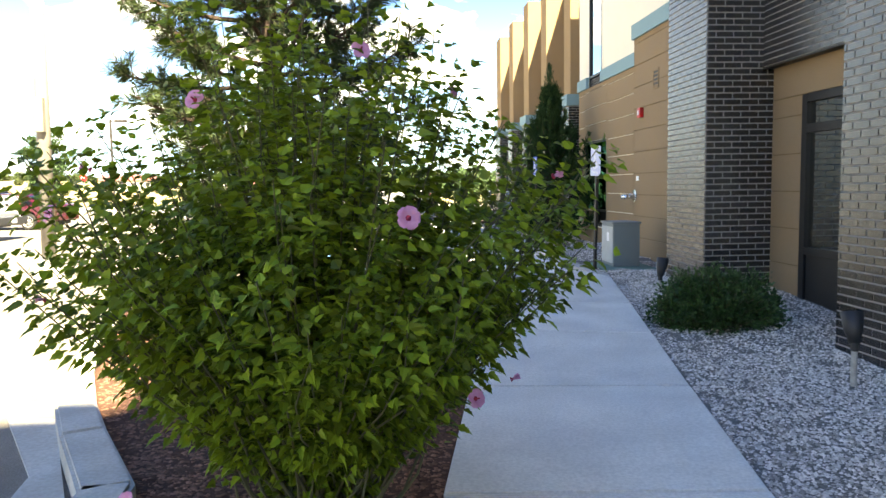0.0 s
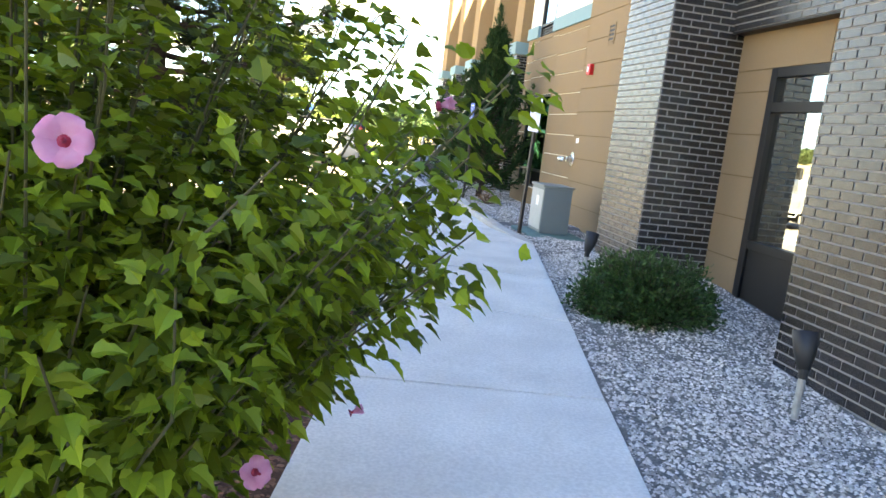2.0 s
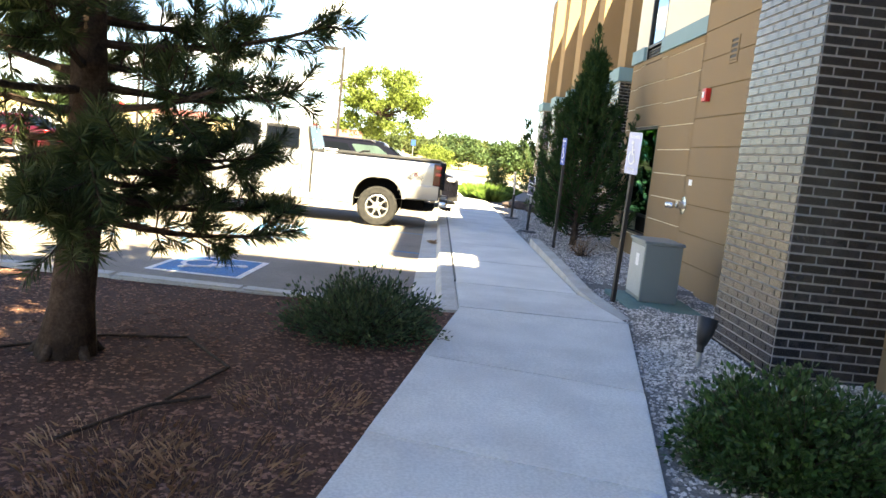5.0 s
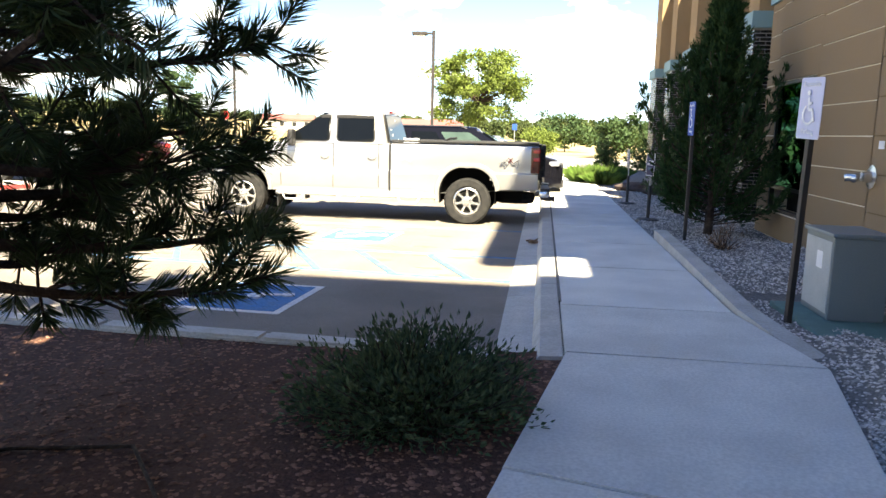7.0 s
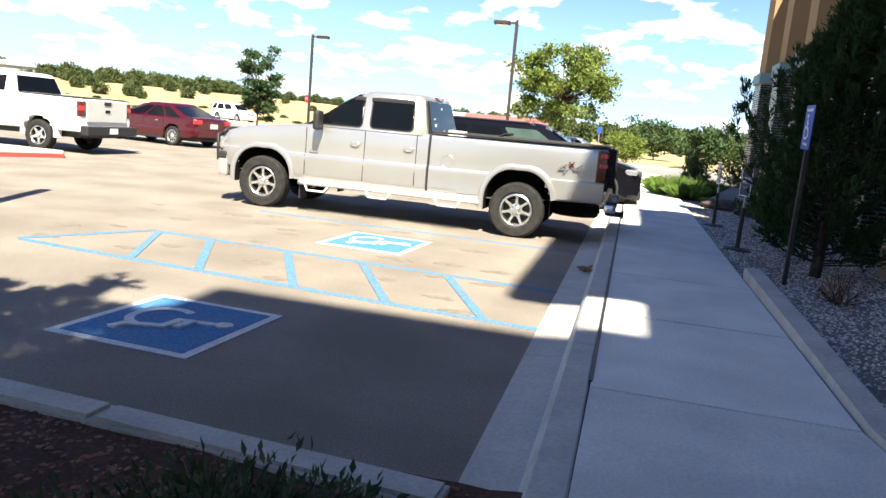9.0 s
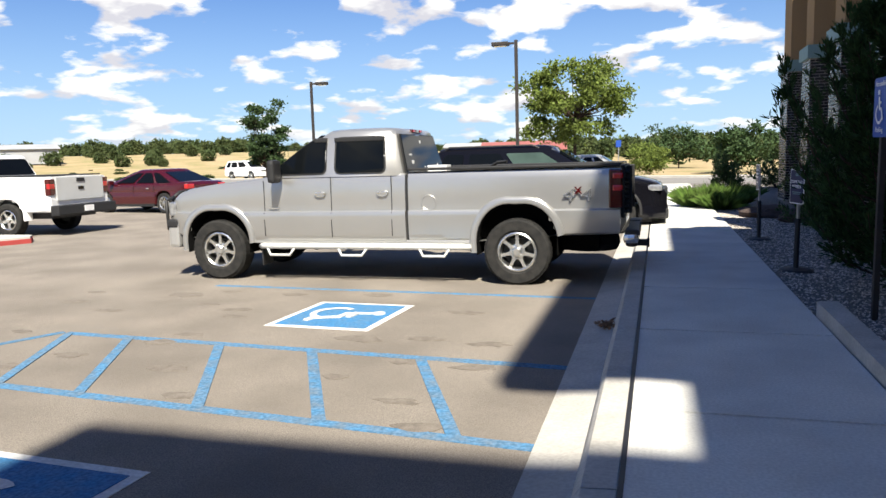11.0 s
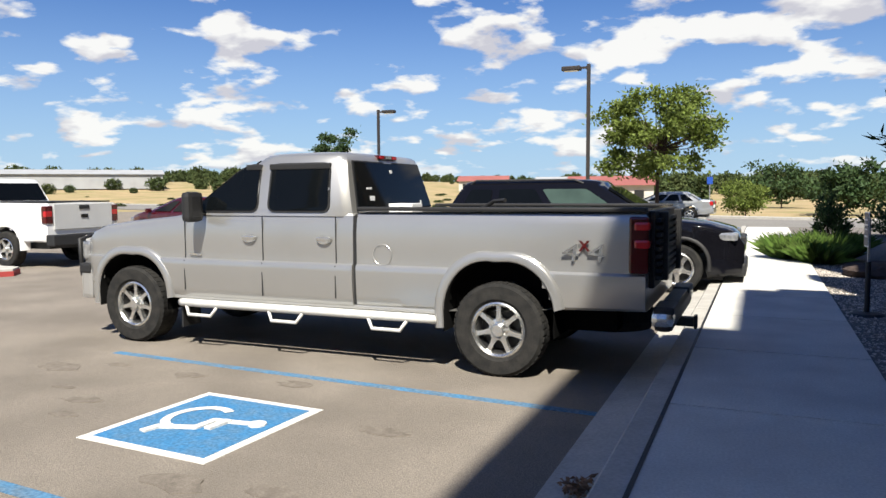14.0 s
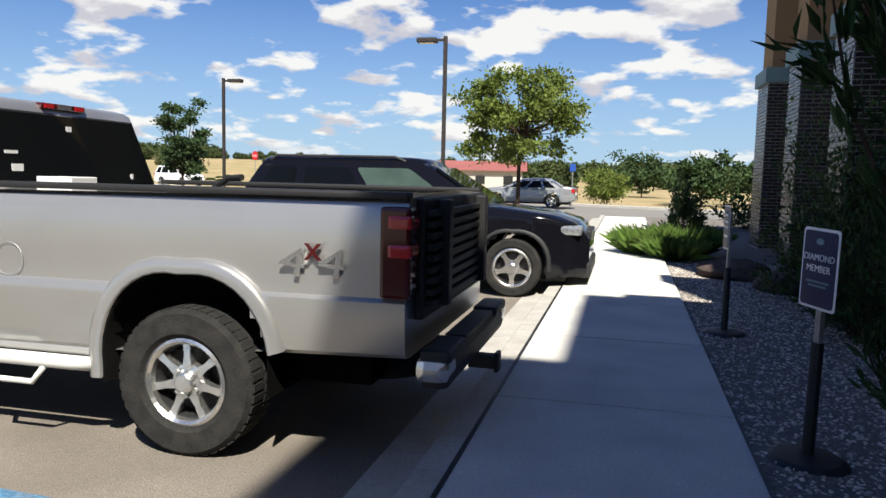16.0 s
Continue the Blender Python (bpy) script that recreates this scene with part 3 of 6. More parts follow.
def accessible_mark(x0, y0, x1, y1):
    """White-framed blue square with a white wheelchair figure, its head towards the walk."""
    th = thing("accessible_parking_marking", pose((x0 + x1) / 2, (y0 + y1) / 2, ROAD, 0, 0, -3.0), "blue square with a white wheelchair symbol painted on asphalt", "road marking", "accessible bay symbols")
    w, h = (x1 - x0) / 2, (y1 - y0) / 2
    part("border", bx(-w, -h, -0.01, w, h, 0.0045), M_WHITELINE, th)
    part("field", bx(-w + .07, -h + .07, -0.01, w - .07, h - .07, 0.008), M_BLUE, th)
    t = bmesh.new()

    def bar(p, q, wd, z):
        p, q = Vector(p), Vector(q)
        d = (q - p).normalized()
        n = Vector((-d.y, d.x)) * wd / 2
        p, q = p - d * wd * .3, q + d * wd * .3
        prism(t, [p - n, q - n, q + n, p + n], 0.006, z)
    ring = []
    for k in range(19):
        a = radians(55 + k * 13.5)
        ring.append([t.verts.new((-0.13 + r * math.cos(a), 0.05 + r * 1.1 * math.sin(a), 0.0125)) for r in (.175, .24)])
    for p, q in zip(ring, ring[1:]):
        t.faces.new((p[0], p[1], q[1], q[0]))
    for i, (p, q) in enumerate((((0.28, 0.09), (0.03, 0.05)), ((0.03, 0.05), (0.02, -0.13)), ((0.02, -0.13), (-0.22, -0.22)), ((-0.22, -0.22), (-0.24, -0.32)), ((0.13, 0.06), (0.12, -0.10)))):
        bar(p, q, .06, 0.0165 + i * .002)
    prism(t, [(0.36 + 0.065 * math.cos(k * .524), 0.10 + 0.065 * math.sin(k * .524)) for k in range(12)], 0.006, 0.0205)
    bmesh.ops.recalc_face_normals(t, faces=t.faces)
    part("wheelchair_figure", t, M_WHITELINE, th)


accessible_mark(-0.74, 11.89, 0.36, 13.09)
accessible_mark(-0.74, 16.21, 0.37, 17.40)

# oil stains and a leaf clump
rng = np.random.default_rng(4)
spots = [(1.0, 17.1, .13), (0.35, 15.9, .15), (-1.5, 16.9, .12), (-0.2, 17.9, .12), (1.55, 15.9, .13), (-2.6, 17.6, .18)]
for k in range(26):
    sx, sy = rng.uniform(-4.2, 1.7), rng.uniform(13.6, 18.0)
    clear = all(abs(sx - x) > .45 or abs(sy - y) > .3 for x, y, r in spots)
    if clear and not (-.95 < sx < .6 and 16.0 < sy < 17.6):
        spots.append((sx, sy, rng.uniform(.06, .13)))
for sx, sy, r in spots:
    k = 14
    o = [(sx + r * (1 + .22 * rng.normal()) * 1.3 * math.cos(a), sy + r * .7 * (1 + .22 * rng.normal()) * math.sin(a)) for a in (2 * math.pi * i / k for i in range(k))]
    tagged(part("oil_stain", prism(bmesh.new(), o, ROAD - 0.01, ROAD + 0.0045), M_STAIN), "faint dark oil stain on the asphalt", "stain", "oil stains")

# dead leaves caught in the gutter
rng = np.random.default_rng(17)
P = np.stack([2.47 + rng.normal(size=90) * .035, 16.55 + rng.normal(size=90) * .07, ROAD + .045 + rng.uniform(0, .03, 90)], 1)
v, f = leaves(rng, P, rng.normal(size=(90, 3)) * np.array((1, 1, .3)), .05, .03, .3)
tagged(soup("leaf_clump", v.tolist(), f, M_DRY), "small brown clump of dead leaves in the gutter", "leaves")

# ---- the hotel building ----
BX = 4.95          # face of the brick piers
WX = 5.84          # face of the near stucco wall
VX = 6.08          # face of the stucco wall further on


def brick_face(parent, origin, along, out, length, z0, z1, meshes, rows_proud=0.006, limit=300, phase=0):
    """Bricks of 0.205 x 0.069 m pitch on one face: the first ones as parts, the rest joined."""
    d, n = Vector(along), Vector(out)
    made, rest_v, rest_f = 0, [], []
    row = 0
    z = z0
    while z < z1 - 0.02:
        u = 0.0
        first = True
        while u < length - 0.02:
            size = 0.205
            if first and (row + phase) % 2:
                size = 0.1025
            first = False
            size = min(size, length - u)
            h = min(0.069, z1 - z)
            key = (round(size, 3), round(h, 3), tuple(round(c) for c in n))
            c = Vector(origin) + d * (u + size / 2) + Vector((0, 0, z + h / 2))
            s, hh = size / 2 - 0.005, h / 2 - 0.0055
            corners = []
            for k in (0, 1):
                for a, b in ((-1, -1), (1, -1), (1, 1), (-1, 1)):
                    ins = 0.003 * k
                    corners.append(d * a * (s - ins) + Vector((0, 0, b * (hh - ins))) + n * (rows_proud * k - 0.01 * (1 - k)))
            fs = [(4, 5, 6, 7), (0, 1, 5, 4), (1, 2, 6, 5), (2, 3, 7, 6), (3, 0, 4, 7)]
            if made < limit:
                if key not in meshes:
                    me = bpy.data.meshes.new("brick")
                    me.from_pydata([tuple(v) for v in corners], [], fs)
                    me.materials.append(M_BRICK)
                    meshes[key] = me
                ob = new("brick", meshes[key])
                ob.parent = parent
                ob.location = c
                made += 1
            else:
                b0 = len(rest_v)
                rest_v += [tuple(c + v) for v in corners]
                rest_f += [tuple(b0 + i for i in f) for f in fs]
            u += size
        row += 1
        z += 0.069
    if rest_v:
        ob = soup("brickwork", rest_v, rest_f, M_BRICK, parent)
        ob["kind"] = "stuff"
    return made


def stucco_courses(parent, face_x, y0, y1, z0, z1, material, pitch=0.385, depth=0.02):
    z = z0
    while z < z1 - 0.03:
        h = min(pitch, z1 - z)
        t = bx(face_x, y0 + 0.001, z + 0.007, face_x + depth, y1 - 0.001, z + h - 0.007)
        part("panel", t, material, parent)
        z += pitch


def prof_box(name, x0, y0, z0, x1, y1, z1, material, parent=None, label=""):
    return part(name, bx(x0, y0, z0, x1, y1, z1), material, parent, label)


wall_brick = tagged(new("wall_brick"), "dark grey brick piers and lintel with pale mortar joints", "wall", kind="structure")
for nm, y0, y1 in (("pier", 8.86, 10.0), ("pier", 1.8, 6.33)):
    prof_box(nm, BX + .002, y0 + .002, -0.2, WX + .2, y1 - .002, 5.2, M_MORTAR, wall_brick)
prof_box("lintel", 5.622, 6.33, 2.62, WX + .2, 8.86, 5.2, M_MORTAR, wall_brick)
prof_box("lintel_angle", 5.61, 6.335, 2.598, 5.735, 8.855, 2.618, M_FRAME, wall_brick)
prof_box("pier", BX + .002, -8, -0.2, WX + .2, 1.8, 5.2, M_MORTAR, wall_brick)

wall_near = tagged(new("wall_near"), "tan stucco wall scored in level courses", "wall", kind="structure")
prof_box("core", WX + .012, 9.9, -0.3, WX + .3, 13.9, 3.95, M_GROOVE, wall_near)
prof_box("core", WX + .012, 9.9, 3.95, WX + .3, 13.9, 9.0, M_CREAM, wall_near)
stucco_courses(wall_near, WX, 9.98, 13.9, -0.04, 3.92, M_TAN)
prof_box("return", WX, 13.88, -0.3, VX + .2, 13.905, 3.93, M_TAN, wall_near)
wall_far = tagged(new("wall_far"), "tan stucco wall with cream upper storey", "wall", kind="structure")
for y0, y1, z0, z1 in ((13.9, 16.36, -.3, 9.6), (16.36, 16.75, -.3, .36), (16.36, 16.75, 2.3, 9.6), (16.75, 17.75, -.3, .36), (16.75, 17.75, 2.3, 3.3),
                       (16.75, 17.75, 5.6, 8.0), (17.75, 18.05, -.3, .36), (17.75, 18.05, 2.3, 7.0), (18.05, 18.6, -.3, 7.0)):
    prof_box("core", VX + .012, y0, z0, VX + .3, y1, z1, M_CREAM, wall_far)
stucco_courses(wall_far, VX, 13.905, 16.3, -0.04, 3.55, M_TAN)
stucco_courses(wall_far, VX, 16.3, 16.36, -0.04, 3.55, M_TAN, 9)
stucco_courses(wall_far, VX, 18.05, 18.6, -0.04, 3.55, M_TAN)
stucco_courses(wall_far, VX, 16.36, 18.05, 2.3, 3.55, M_TAN)
stucco_courses(wall_far, VX, 16.36, 18.05, -0.04, 0.36, M_TAN)
tagged(prof_box("trim_near", WX - .045, 11.2, 3.9, WX + .05, 13.94, 4.16, M_TEAL), "pale teal sill band on the stucco", "trim", kind="structure")
tagged(prof_box("trim_mid", VX - .045, 13.93, 3.54, VX + .05, 16.70, 3.79, M_TEAL), "pale teal sill band on the stucco", "trim", kind="structure")
tagged(prof_box("trim_far", VX - .045, 17.78, 3.54, VX + .05, 18.62, 3.79, M_TEAL), "pale teal sill band on the stucco", "trim", kind="structure")
prof_box("upper_face", WX, 9.9, 3.95, WX + .02, 13.9, 9.0, M_CREAM, wall_near)
# small dark louvred window at the band's end
win = tagged(new("window_2"), "small dark window beside the teal band", "window", kind="structure")
part("pane", bx(WX - .02, 10.9, 3.95, WX + .02, 11.18, 5.2), M_FRAME, win)


def window(name, x, y0, y1, z0, z1, sill, label, pane_mat):
    w = tagged(new(name), label, "window", kind="structure")
    t = 0.05
    for nm, a, b, c, d in (("jamb", y0, y0 + t, z0, z1), ("jamb", y1 - t, y1, z0, z1), ("head", y0, y1, z1 - t, z1), ("sill", y0, y1, z0, z0 + t), ("transom", y0 + t, y1 - t, sill, sill + t)):
        e = .0015 if nm == "jamb" else 0
        part(nm, bx(x - .02 - e, a, c, x + .05, b, d), M_FRAME, w)
    part("pane", bx(x + .02, y0 + t, sill + t, x + .026, y1 - t, z1 - t), pane_mat, w)
    return w


w1 = window("window_1", VX + .03, 16.75, 17.75, 3.3, 5.6, 3.75, "tall window with a dark vent panel below", M_SHOPGLASS)
for k in range(7):
    part("louvre", bx(VX + .03, 16.82, 3.37 + k * .052, VX + .06, 17.68, 3.40 + k * .052), M_BLACK, w1)
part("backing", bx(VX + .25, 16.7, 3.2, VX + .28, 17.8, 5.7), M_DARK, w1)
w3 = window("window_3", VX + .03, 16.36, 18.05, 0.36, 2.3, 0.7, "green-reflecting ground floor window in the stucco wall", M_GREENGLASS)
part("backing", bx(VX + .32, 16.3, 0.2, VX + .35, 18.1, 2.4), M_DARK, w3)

# the recess between the piers: tan reveal and the glazed bay
RX = 5.74
wall_recess = tagged(new("wall_recess"), "tan stucco reveal beside the glazed bay", "wall", kind="structure")
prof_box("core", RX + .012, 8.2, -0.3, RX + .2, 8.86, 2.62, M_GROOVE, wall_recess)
for z0, z1 in ((-.05, .40), (.40, .80), (.80, 1.21), (1.21, 1.62), (1.62, 2.03), (2.03, 2.24)):
    prof_box("panel", RX, 8.24, z0 + .006, RX + .02, 8.859, z1 - .006, M_TAN, wall_recess)
for y0, y1 in ((6.33, 7.45), (7.45, 8.859)):
    prof_box("panel", RX, y0 + .006, 2.246, RX + .02, y1 - .006, 2.597, M_TAN, wall_recess)
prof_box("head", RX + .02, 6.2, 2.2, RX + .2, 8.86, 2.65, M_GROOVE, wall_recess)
bay = tagged(new("door_1"), "dark bronze glazed bay with a solid lower panel", "door", kind="structure")
for nm, a, b, c, d in (("stile", 8.14, 8.238, -.06, 2.238), ("stile", 6.34, 6.42, -.06, 2.238), ("rail", 6.42, 8.14, 2.15, 2.238), ("rail", 6.42, 8.14, 1.83, 1.92), ("rail", 6.42, 8.14, .54, .62)):
    part(nm, bx(RX - .015, a, c, RX + .09, b, d, .004), M_FRAME, bay)
part("lower_panel", bx(RX + .012, 6.42, -.06, RX + .05, 8.14, .54), M_FRAME, bay)
part("pane", bx(RX + .035, 6.42, 1.92, RX + .041, 8.14, 2.15), M_SHOPGLASS, bay)
part("pane", bx(RX + .035, 6.42, .62, RX + .041, 8.14, 1.83), M_SHOPGLASS, bay)
# an unseen room behind the glass, its dimness put into near-black panels
room = tagged(new("wall_room"), "near-black box standing in for the dim room behind the glazed bay", "wall", kind="structure")
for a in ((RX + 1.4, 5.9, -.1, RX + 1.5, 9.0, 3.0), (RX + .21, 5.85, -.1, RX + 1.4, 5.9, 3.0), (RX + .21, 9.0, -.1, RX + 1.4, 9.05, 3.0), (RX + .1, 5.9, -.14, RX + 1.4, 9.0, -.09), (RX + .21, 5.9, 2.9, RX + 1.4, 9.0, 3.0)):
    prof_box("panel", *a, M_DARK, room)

# upper storeys of the building: a taller corner block, the brick block and the long wing
upper = tagged(new("wall_upper"), "upper storeys of the tan and cream building, with unseen shadow-casting blocks", "wall", kind="structure")
# the towers, top storey and overhang are unseen, added to cast ground shade
prof_box("tower", BX + .01, -22, 5.2, 20, 0.0, 18.0, M_TAN2, upper)
prof_box("stair_tower", BX + .01, -22, 18.0, 20, -11.1, 22.0, M_TAN2, upper)
prof_box("storey", WX, 0.0, 5.2, 20, 9.9, 9.0, M_TAN2, upper)
prof_box("storey", WX + .31, 9.9, 3.9, 20, 13.9, 8.99, M_CREAM, upper)
prof_box("top_storey", 7.05, 0.0, 9.0, 20, 14.2, 13.3, M_TAN2, upper)
prof_box("cornice", WX, 4.85, 13.0, 7.05, 10.9, 13.3, M_TEAL, upper)
prof_box("storey", VX + .31, 13.9, 3.9, 20, 17.2, 9.6, M_CREAM, upper)
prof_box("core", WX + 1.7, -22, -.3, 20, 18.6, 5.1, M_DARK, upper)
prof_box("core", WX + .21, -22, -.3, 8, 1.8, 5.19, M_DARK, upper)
prof_box("wing", 7.1, 18.6, -.3, 20, 33.8, 8.0, M_TAN2, upper)

PX = 6.20


def pillar(y0, y1):
    p = tagged(new("wall_pier"), "tall ochre stucco pier on a dark brick base with a teal cap", "wall", kind="structure")
    prof_box("core", PX + .002, y0 + .002, -.2, 7.09, y1 - .002, 3.4, M_MORTAR, p)
    prof_box("cap", PX - .07, y0 - .07, 3.4, 7.1, y1 + .07, 3.69, M_TEAL, p)
    prof_box("shaft", PX + .06, y0 + .05, 3.69, 7.1, y1 - .05, 7.5, M_TAN2, p)
    return p


pillars = [(pillar(a, b), a, b) for a, b in ((20.1, 20.9), (23.0, 23.85), (25.8, 26.75), (28.8, 29.75), (31.8, 33.0))]

# ---- vehicles ----


def arch_body(stations, ring, arches, wheel_cut=0.55):
    """A body skin from cross-section rings along x. Faces inside the wheel arches are left out."""
    t = bmesh.new()
    rows = []
    for u in stations:
        pts = ring(u)
        row = []
        for v, z in pts:
            p = Vector((u, v, z))
            if abs(v) > wheel_cut:
                for ax, az, ar, tall in arches:
                    d = Vector((p.x - ax, (p.z - az) / tall))
                    if abs(d.length - ar) < 0.035 and d.length > 0.01:
                        q = d.normalized() * ar
                        p.x, p.z = ax + q.x, az + q.y * tall
            row.append(t.verts.new(p))
        rows.append(row)
    n = len(rows[0])
    for a, b in zip(rows, rows[1:]):
        for k in range(n):
            vs = (a[k], a[(k + 1) % n], b[(k + 1) % n], b[k])
            c = sum((v.co for v in vs), Vector()) / 4
            if any((c.x - ax) ** 2 + ((c.z - az) / tall) ** 2 < ar * ar for ax, az, ar, tall in arches) and abs(c.y) > wheel_cut:
                continue
            t.faces.new(vs)
    t.faces.new(rows[0])
    t.faces.new(list(reversed(rows[-1])))
    bmesh.ops.recalc_face_normals(t, faces=t.faces)
    return soften(t)


def steps(a, b, d):
    n = max(2, int(round((b - a) / d)))
    return [a + (b - a) * i / n for i in range(n + 1)]


def lerp(table, u):
    for (a, va), (b, vb) in zip(table, table[1:]):
        if a <= u <= b:
            return va + (vb - va) * (u - a) / (b - a)
    return table[0][1] if u < table[0][0] else table[-1][1]


def side_ring(width, bottom, top, crease, shoulder=0.05, rows=9):
    """Half widths from sill to shoulder, mirrored. width, bottom, top: tables over u."""
    def ring(u):
        w, zb, zt = lerp(width, u), lerp(bottom, u), lerp(top, u)
        pts = [(w * 0.80, zb), (w * 0.955, zb + 0.015)]
        for k in range(rows + 1):
            z = zb + 0.05 + (zt - shoulder - zb - 0.05) * k / rows
            bulge = 1.0 - 0.035 * ((z - crease) / 0.5) ** 2 - (0.022 if z > crease else 0.0)
            pts.append((w * max(0.9, bulge), z))
        e = w * max(0.9, 1.0 - 0.035 * ((zt - crease) / 0.5) ** 2 - 0.022)
        pts += [(e - shoulder * 0.35, zt - shoulder * 0.3), (e - shoulder, zt)]
        half = [(v, z) for v, z in pts]
        return half + [(0.0, zt + 0.02)] + [(-v, z) for v, z in reversed(half)] + [(0.0, zb)]
    return ring


def wheel(parent, u, v, r, rim, wide, style, side, z=None):
    """Tyre with tread blocks, rim with spokes and a hub; side +1 shows its face to +v."""
    w = new("wheel")
    w.parent = parent
    w.location = (u, v, r if z is None else z)
    h = wide / 2
    t = bmesh.new()
    lathe(t, [(rim, -h * .8), (rim + .03, -h), (r * .93, -h), (r * .985, -h * .82), (r, -h * .6), (r, h * .6), (r * .985, h * .82), (r * .93, h), (rim + .03, h), (rim, h * .8)], 40)
    bmesh.ops.recalc_face_normals(t, faces=t.faces)
    tyre = part("tyre", t, M_RUBBER, w)
    if style == "truck":
        t = bmesh.new()
        for k in range(44):
            a = 2 * math.pi * k / 44
            for sgn, off in ((1, 0), (-1, .07)):
                m = Matrix.Rotation(-(a + off), 4, "Y") @ Matrix.Translation((r - .005, sgn * h * .46, 0))
                tt = bx(-.008, -h * .36, -.019, .008, h * .34, .019)
                merge(t, tt, m)
        bmesh.ops.recalc_face_normals(t, faces=t.faces)
        tagged(part("tread", t, M_RUBBER, w), kind="stuff")
    t = bmesh.new()
    s = side
    lathe(t, [(rim + .004, s * h * .86), (rim - .012, s * h * .92), (rim - .028, s * h * .80), (rim - .034, s * h * .55)], 40)
    spokes = {"truck": 7, "five": 5, "ten": 10}[style]
    for k in range(spokes):
        a = 2 * math.pi * (k + .25) / spokes
        m = Matrix.Rotation(a, 4, "Y")
        wd = .021 if style == "truck" else (.034 if style == "five" else .014)
        tt = bmesh.new()
        y0, y1 = sorted((s * h * .30, s * h * .66))
        prism(tt, [(rim * .30, -wd * 1.35), (rim * .60, -wd * .85), (rim * .93, -wd * 1.1), (rim * .93, wd * 1.1), (rim * .60, wd * .85), (rim * .30, wd * 1.35)], y0, y1, "Y")
        merge(t, tt, m)
    bmesh.ops.recalc_face_normals(t, faces=t.faces)
    part("rim", t, M_CHROME, w)
    t = bmesh.new()
    lathe(t, [(0.001, s * h * .98), (rim * .19, s * h * .98), (rim * .23, s * h * .92), (rim * .25, s * h * .62), (rim * .40, s * h * .56), (rim * .42, s * h * .20)], 24)
    if style == "truck":
        for k in range(8):
            a = 2 * math.pi * k / 8
            tube(t, [(rim * .33 * math.cos(a), s * h * .58, rim * .33 * math.sin(a)), (rim * .33 * math.cos(a), s * h * .78, rim * .33 * math.sin(a))], .011, 6)
    bmesh.ops.recalc_face_normals(t, faces=t.faces)
    part("hub", t, M_CHROME, w)
    t = bmesh.new()
    lathe(t, [(0.001, -s * h * .1), (rim - .05, -s * h * .1), (rim - .034, s * h * .55)], 32)
    part("brake_disc", t, M_BLACK, w)
    return w


def side_pane(t, pts, wt, off):
    """Glass on the leaning cabin side: pts (u, z) with half width wt(z), thickened outwards."""
    a = [t.verts.new((u, wt(z) + off, z)) for u, z in pts]
    b = [t.verts.new((u, wt(z) + off - .012, z)) for u, z in pts]
    n = len(pts)
    t.faces.new(a)
    t.faces.new(list(reversed(b)))
    for i in range(n):
        t.faces.new((a[i], b[i], b[(i + 1) % n], a[(i + 1) % n]))
    bmesh.ops.recalc_face_normals(t, faces=t.faces)
    return t


def rounded(pts, r, n=4):
    """A polygon with its corners rounded."""
    out = []
    for i, p in enumerate(pts):
        p, q0, q1 = Vector(p), Vector(pts[i - 1]), Vector(pts[(i + 1) % len(pts)])
        a, b = (q0 - p), (q1 - p)
        k = min(r, a.length * .45, b.length * .45)
        a, b = p + a.normalized() * k, p + b.normalized() * k
        for j in range(n + 1):
            f = j / n
            out.append(tuple(a * (1 - f) ** 2 + p * 2 * f * (1 - f) + b * f * f))
    return out


def cabin(parent, lower, upper, wl, wu, z0, z1, material, layers=9, crown=0.04, name="cabin", lean=1.0):
    """The roof and pillars: lower and upper (rear, front) ends in u, half widths, from z0 up to z1; lean over 1 curves the sides in towards the roof."""
    t = bmesh.new()
    rings = []
    r = 0.10

    def ring(a, b, w, z):
        return [t.verts.new((u, v, z)) for u, v in ((a + r, -w), (b - r * 2, -w), (b - r * .5, -w * .93), (b, -w * .6), (b + .03, 0), (b, w * .6), (b - r * .5, w * .93), (b - r * 2, w), (a + r, w), (a + .02, w * .93), (a, w * .5), (a - .01, 0), (a, -w * .5), (a + .02, -w * .93))]
    for k in range(layers + 1):
        f = k / layers
        rings.append(ring(lower[0] + (upper[0] - lower[0]) * f, lower[1] + (upper[1] - lower[1]) * f, wl + (wu - wl) * f ** lean, z0 + (z1 - z0) * f))
    a, b = upper
    for ins, side, up in ((.025, .035, .45), (.08, .09, .75), (.22, .22, .95), (.40, .42, 1.0)):
        rings.append(ring(a + ins, b - ins * 1.3, wu - side, z1 + crown * up))
    n = len(rings[0])
    for p, q in zip(rings, rings[1:]):
        for k in range(n):
            t.faces.new((p[k], p[(k + 1) % n], q[(k + 1) % n], q[k]))
    t.faces.new(rings[-1])
    bmesh.ops.recalc_face_normals(t, faces=t.faces)
    return part(name, soften(t, 40), material, parent)


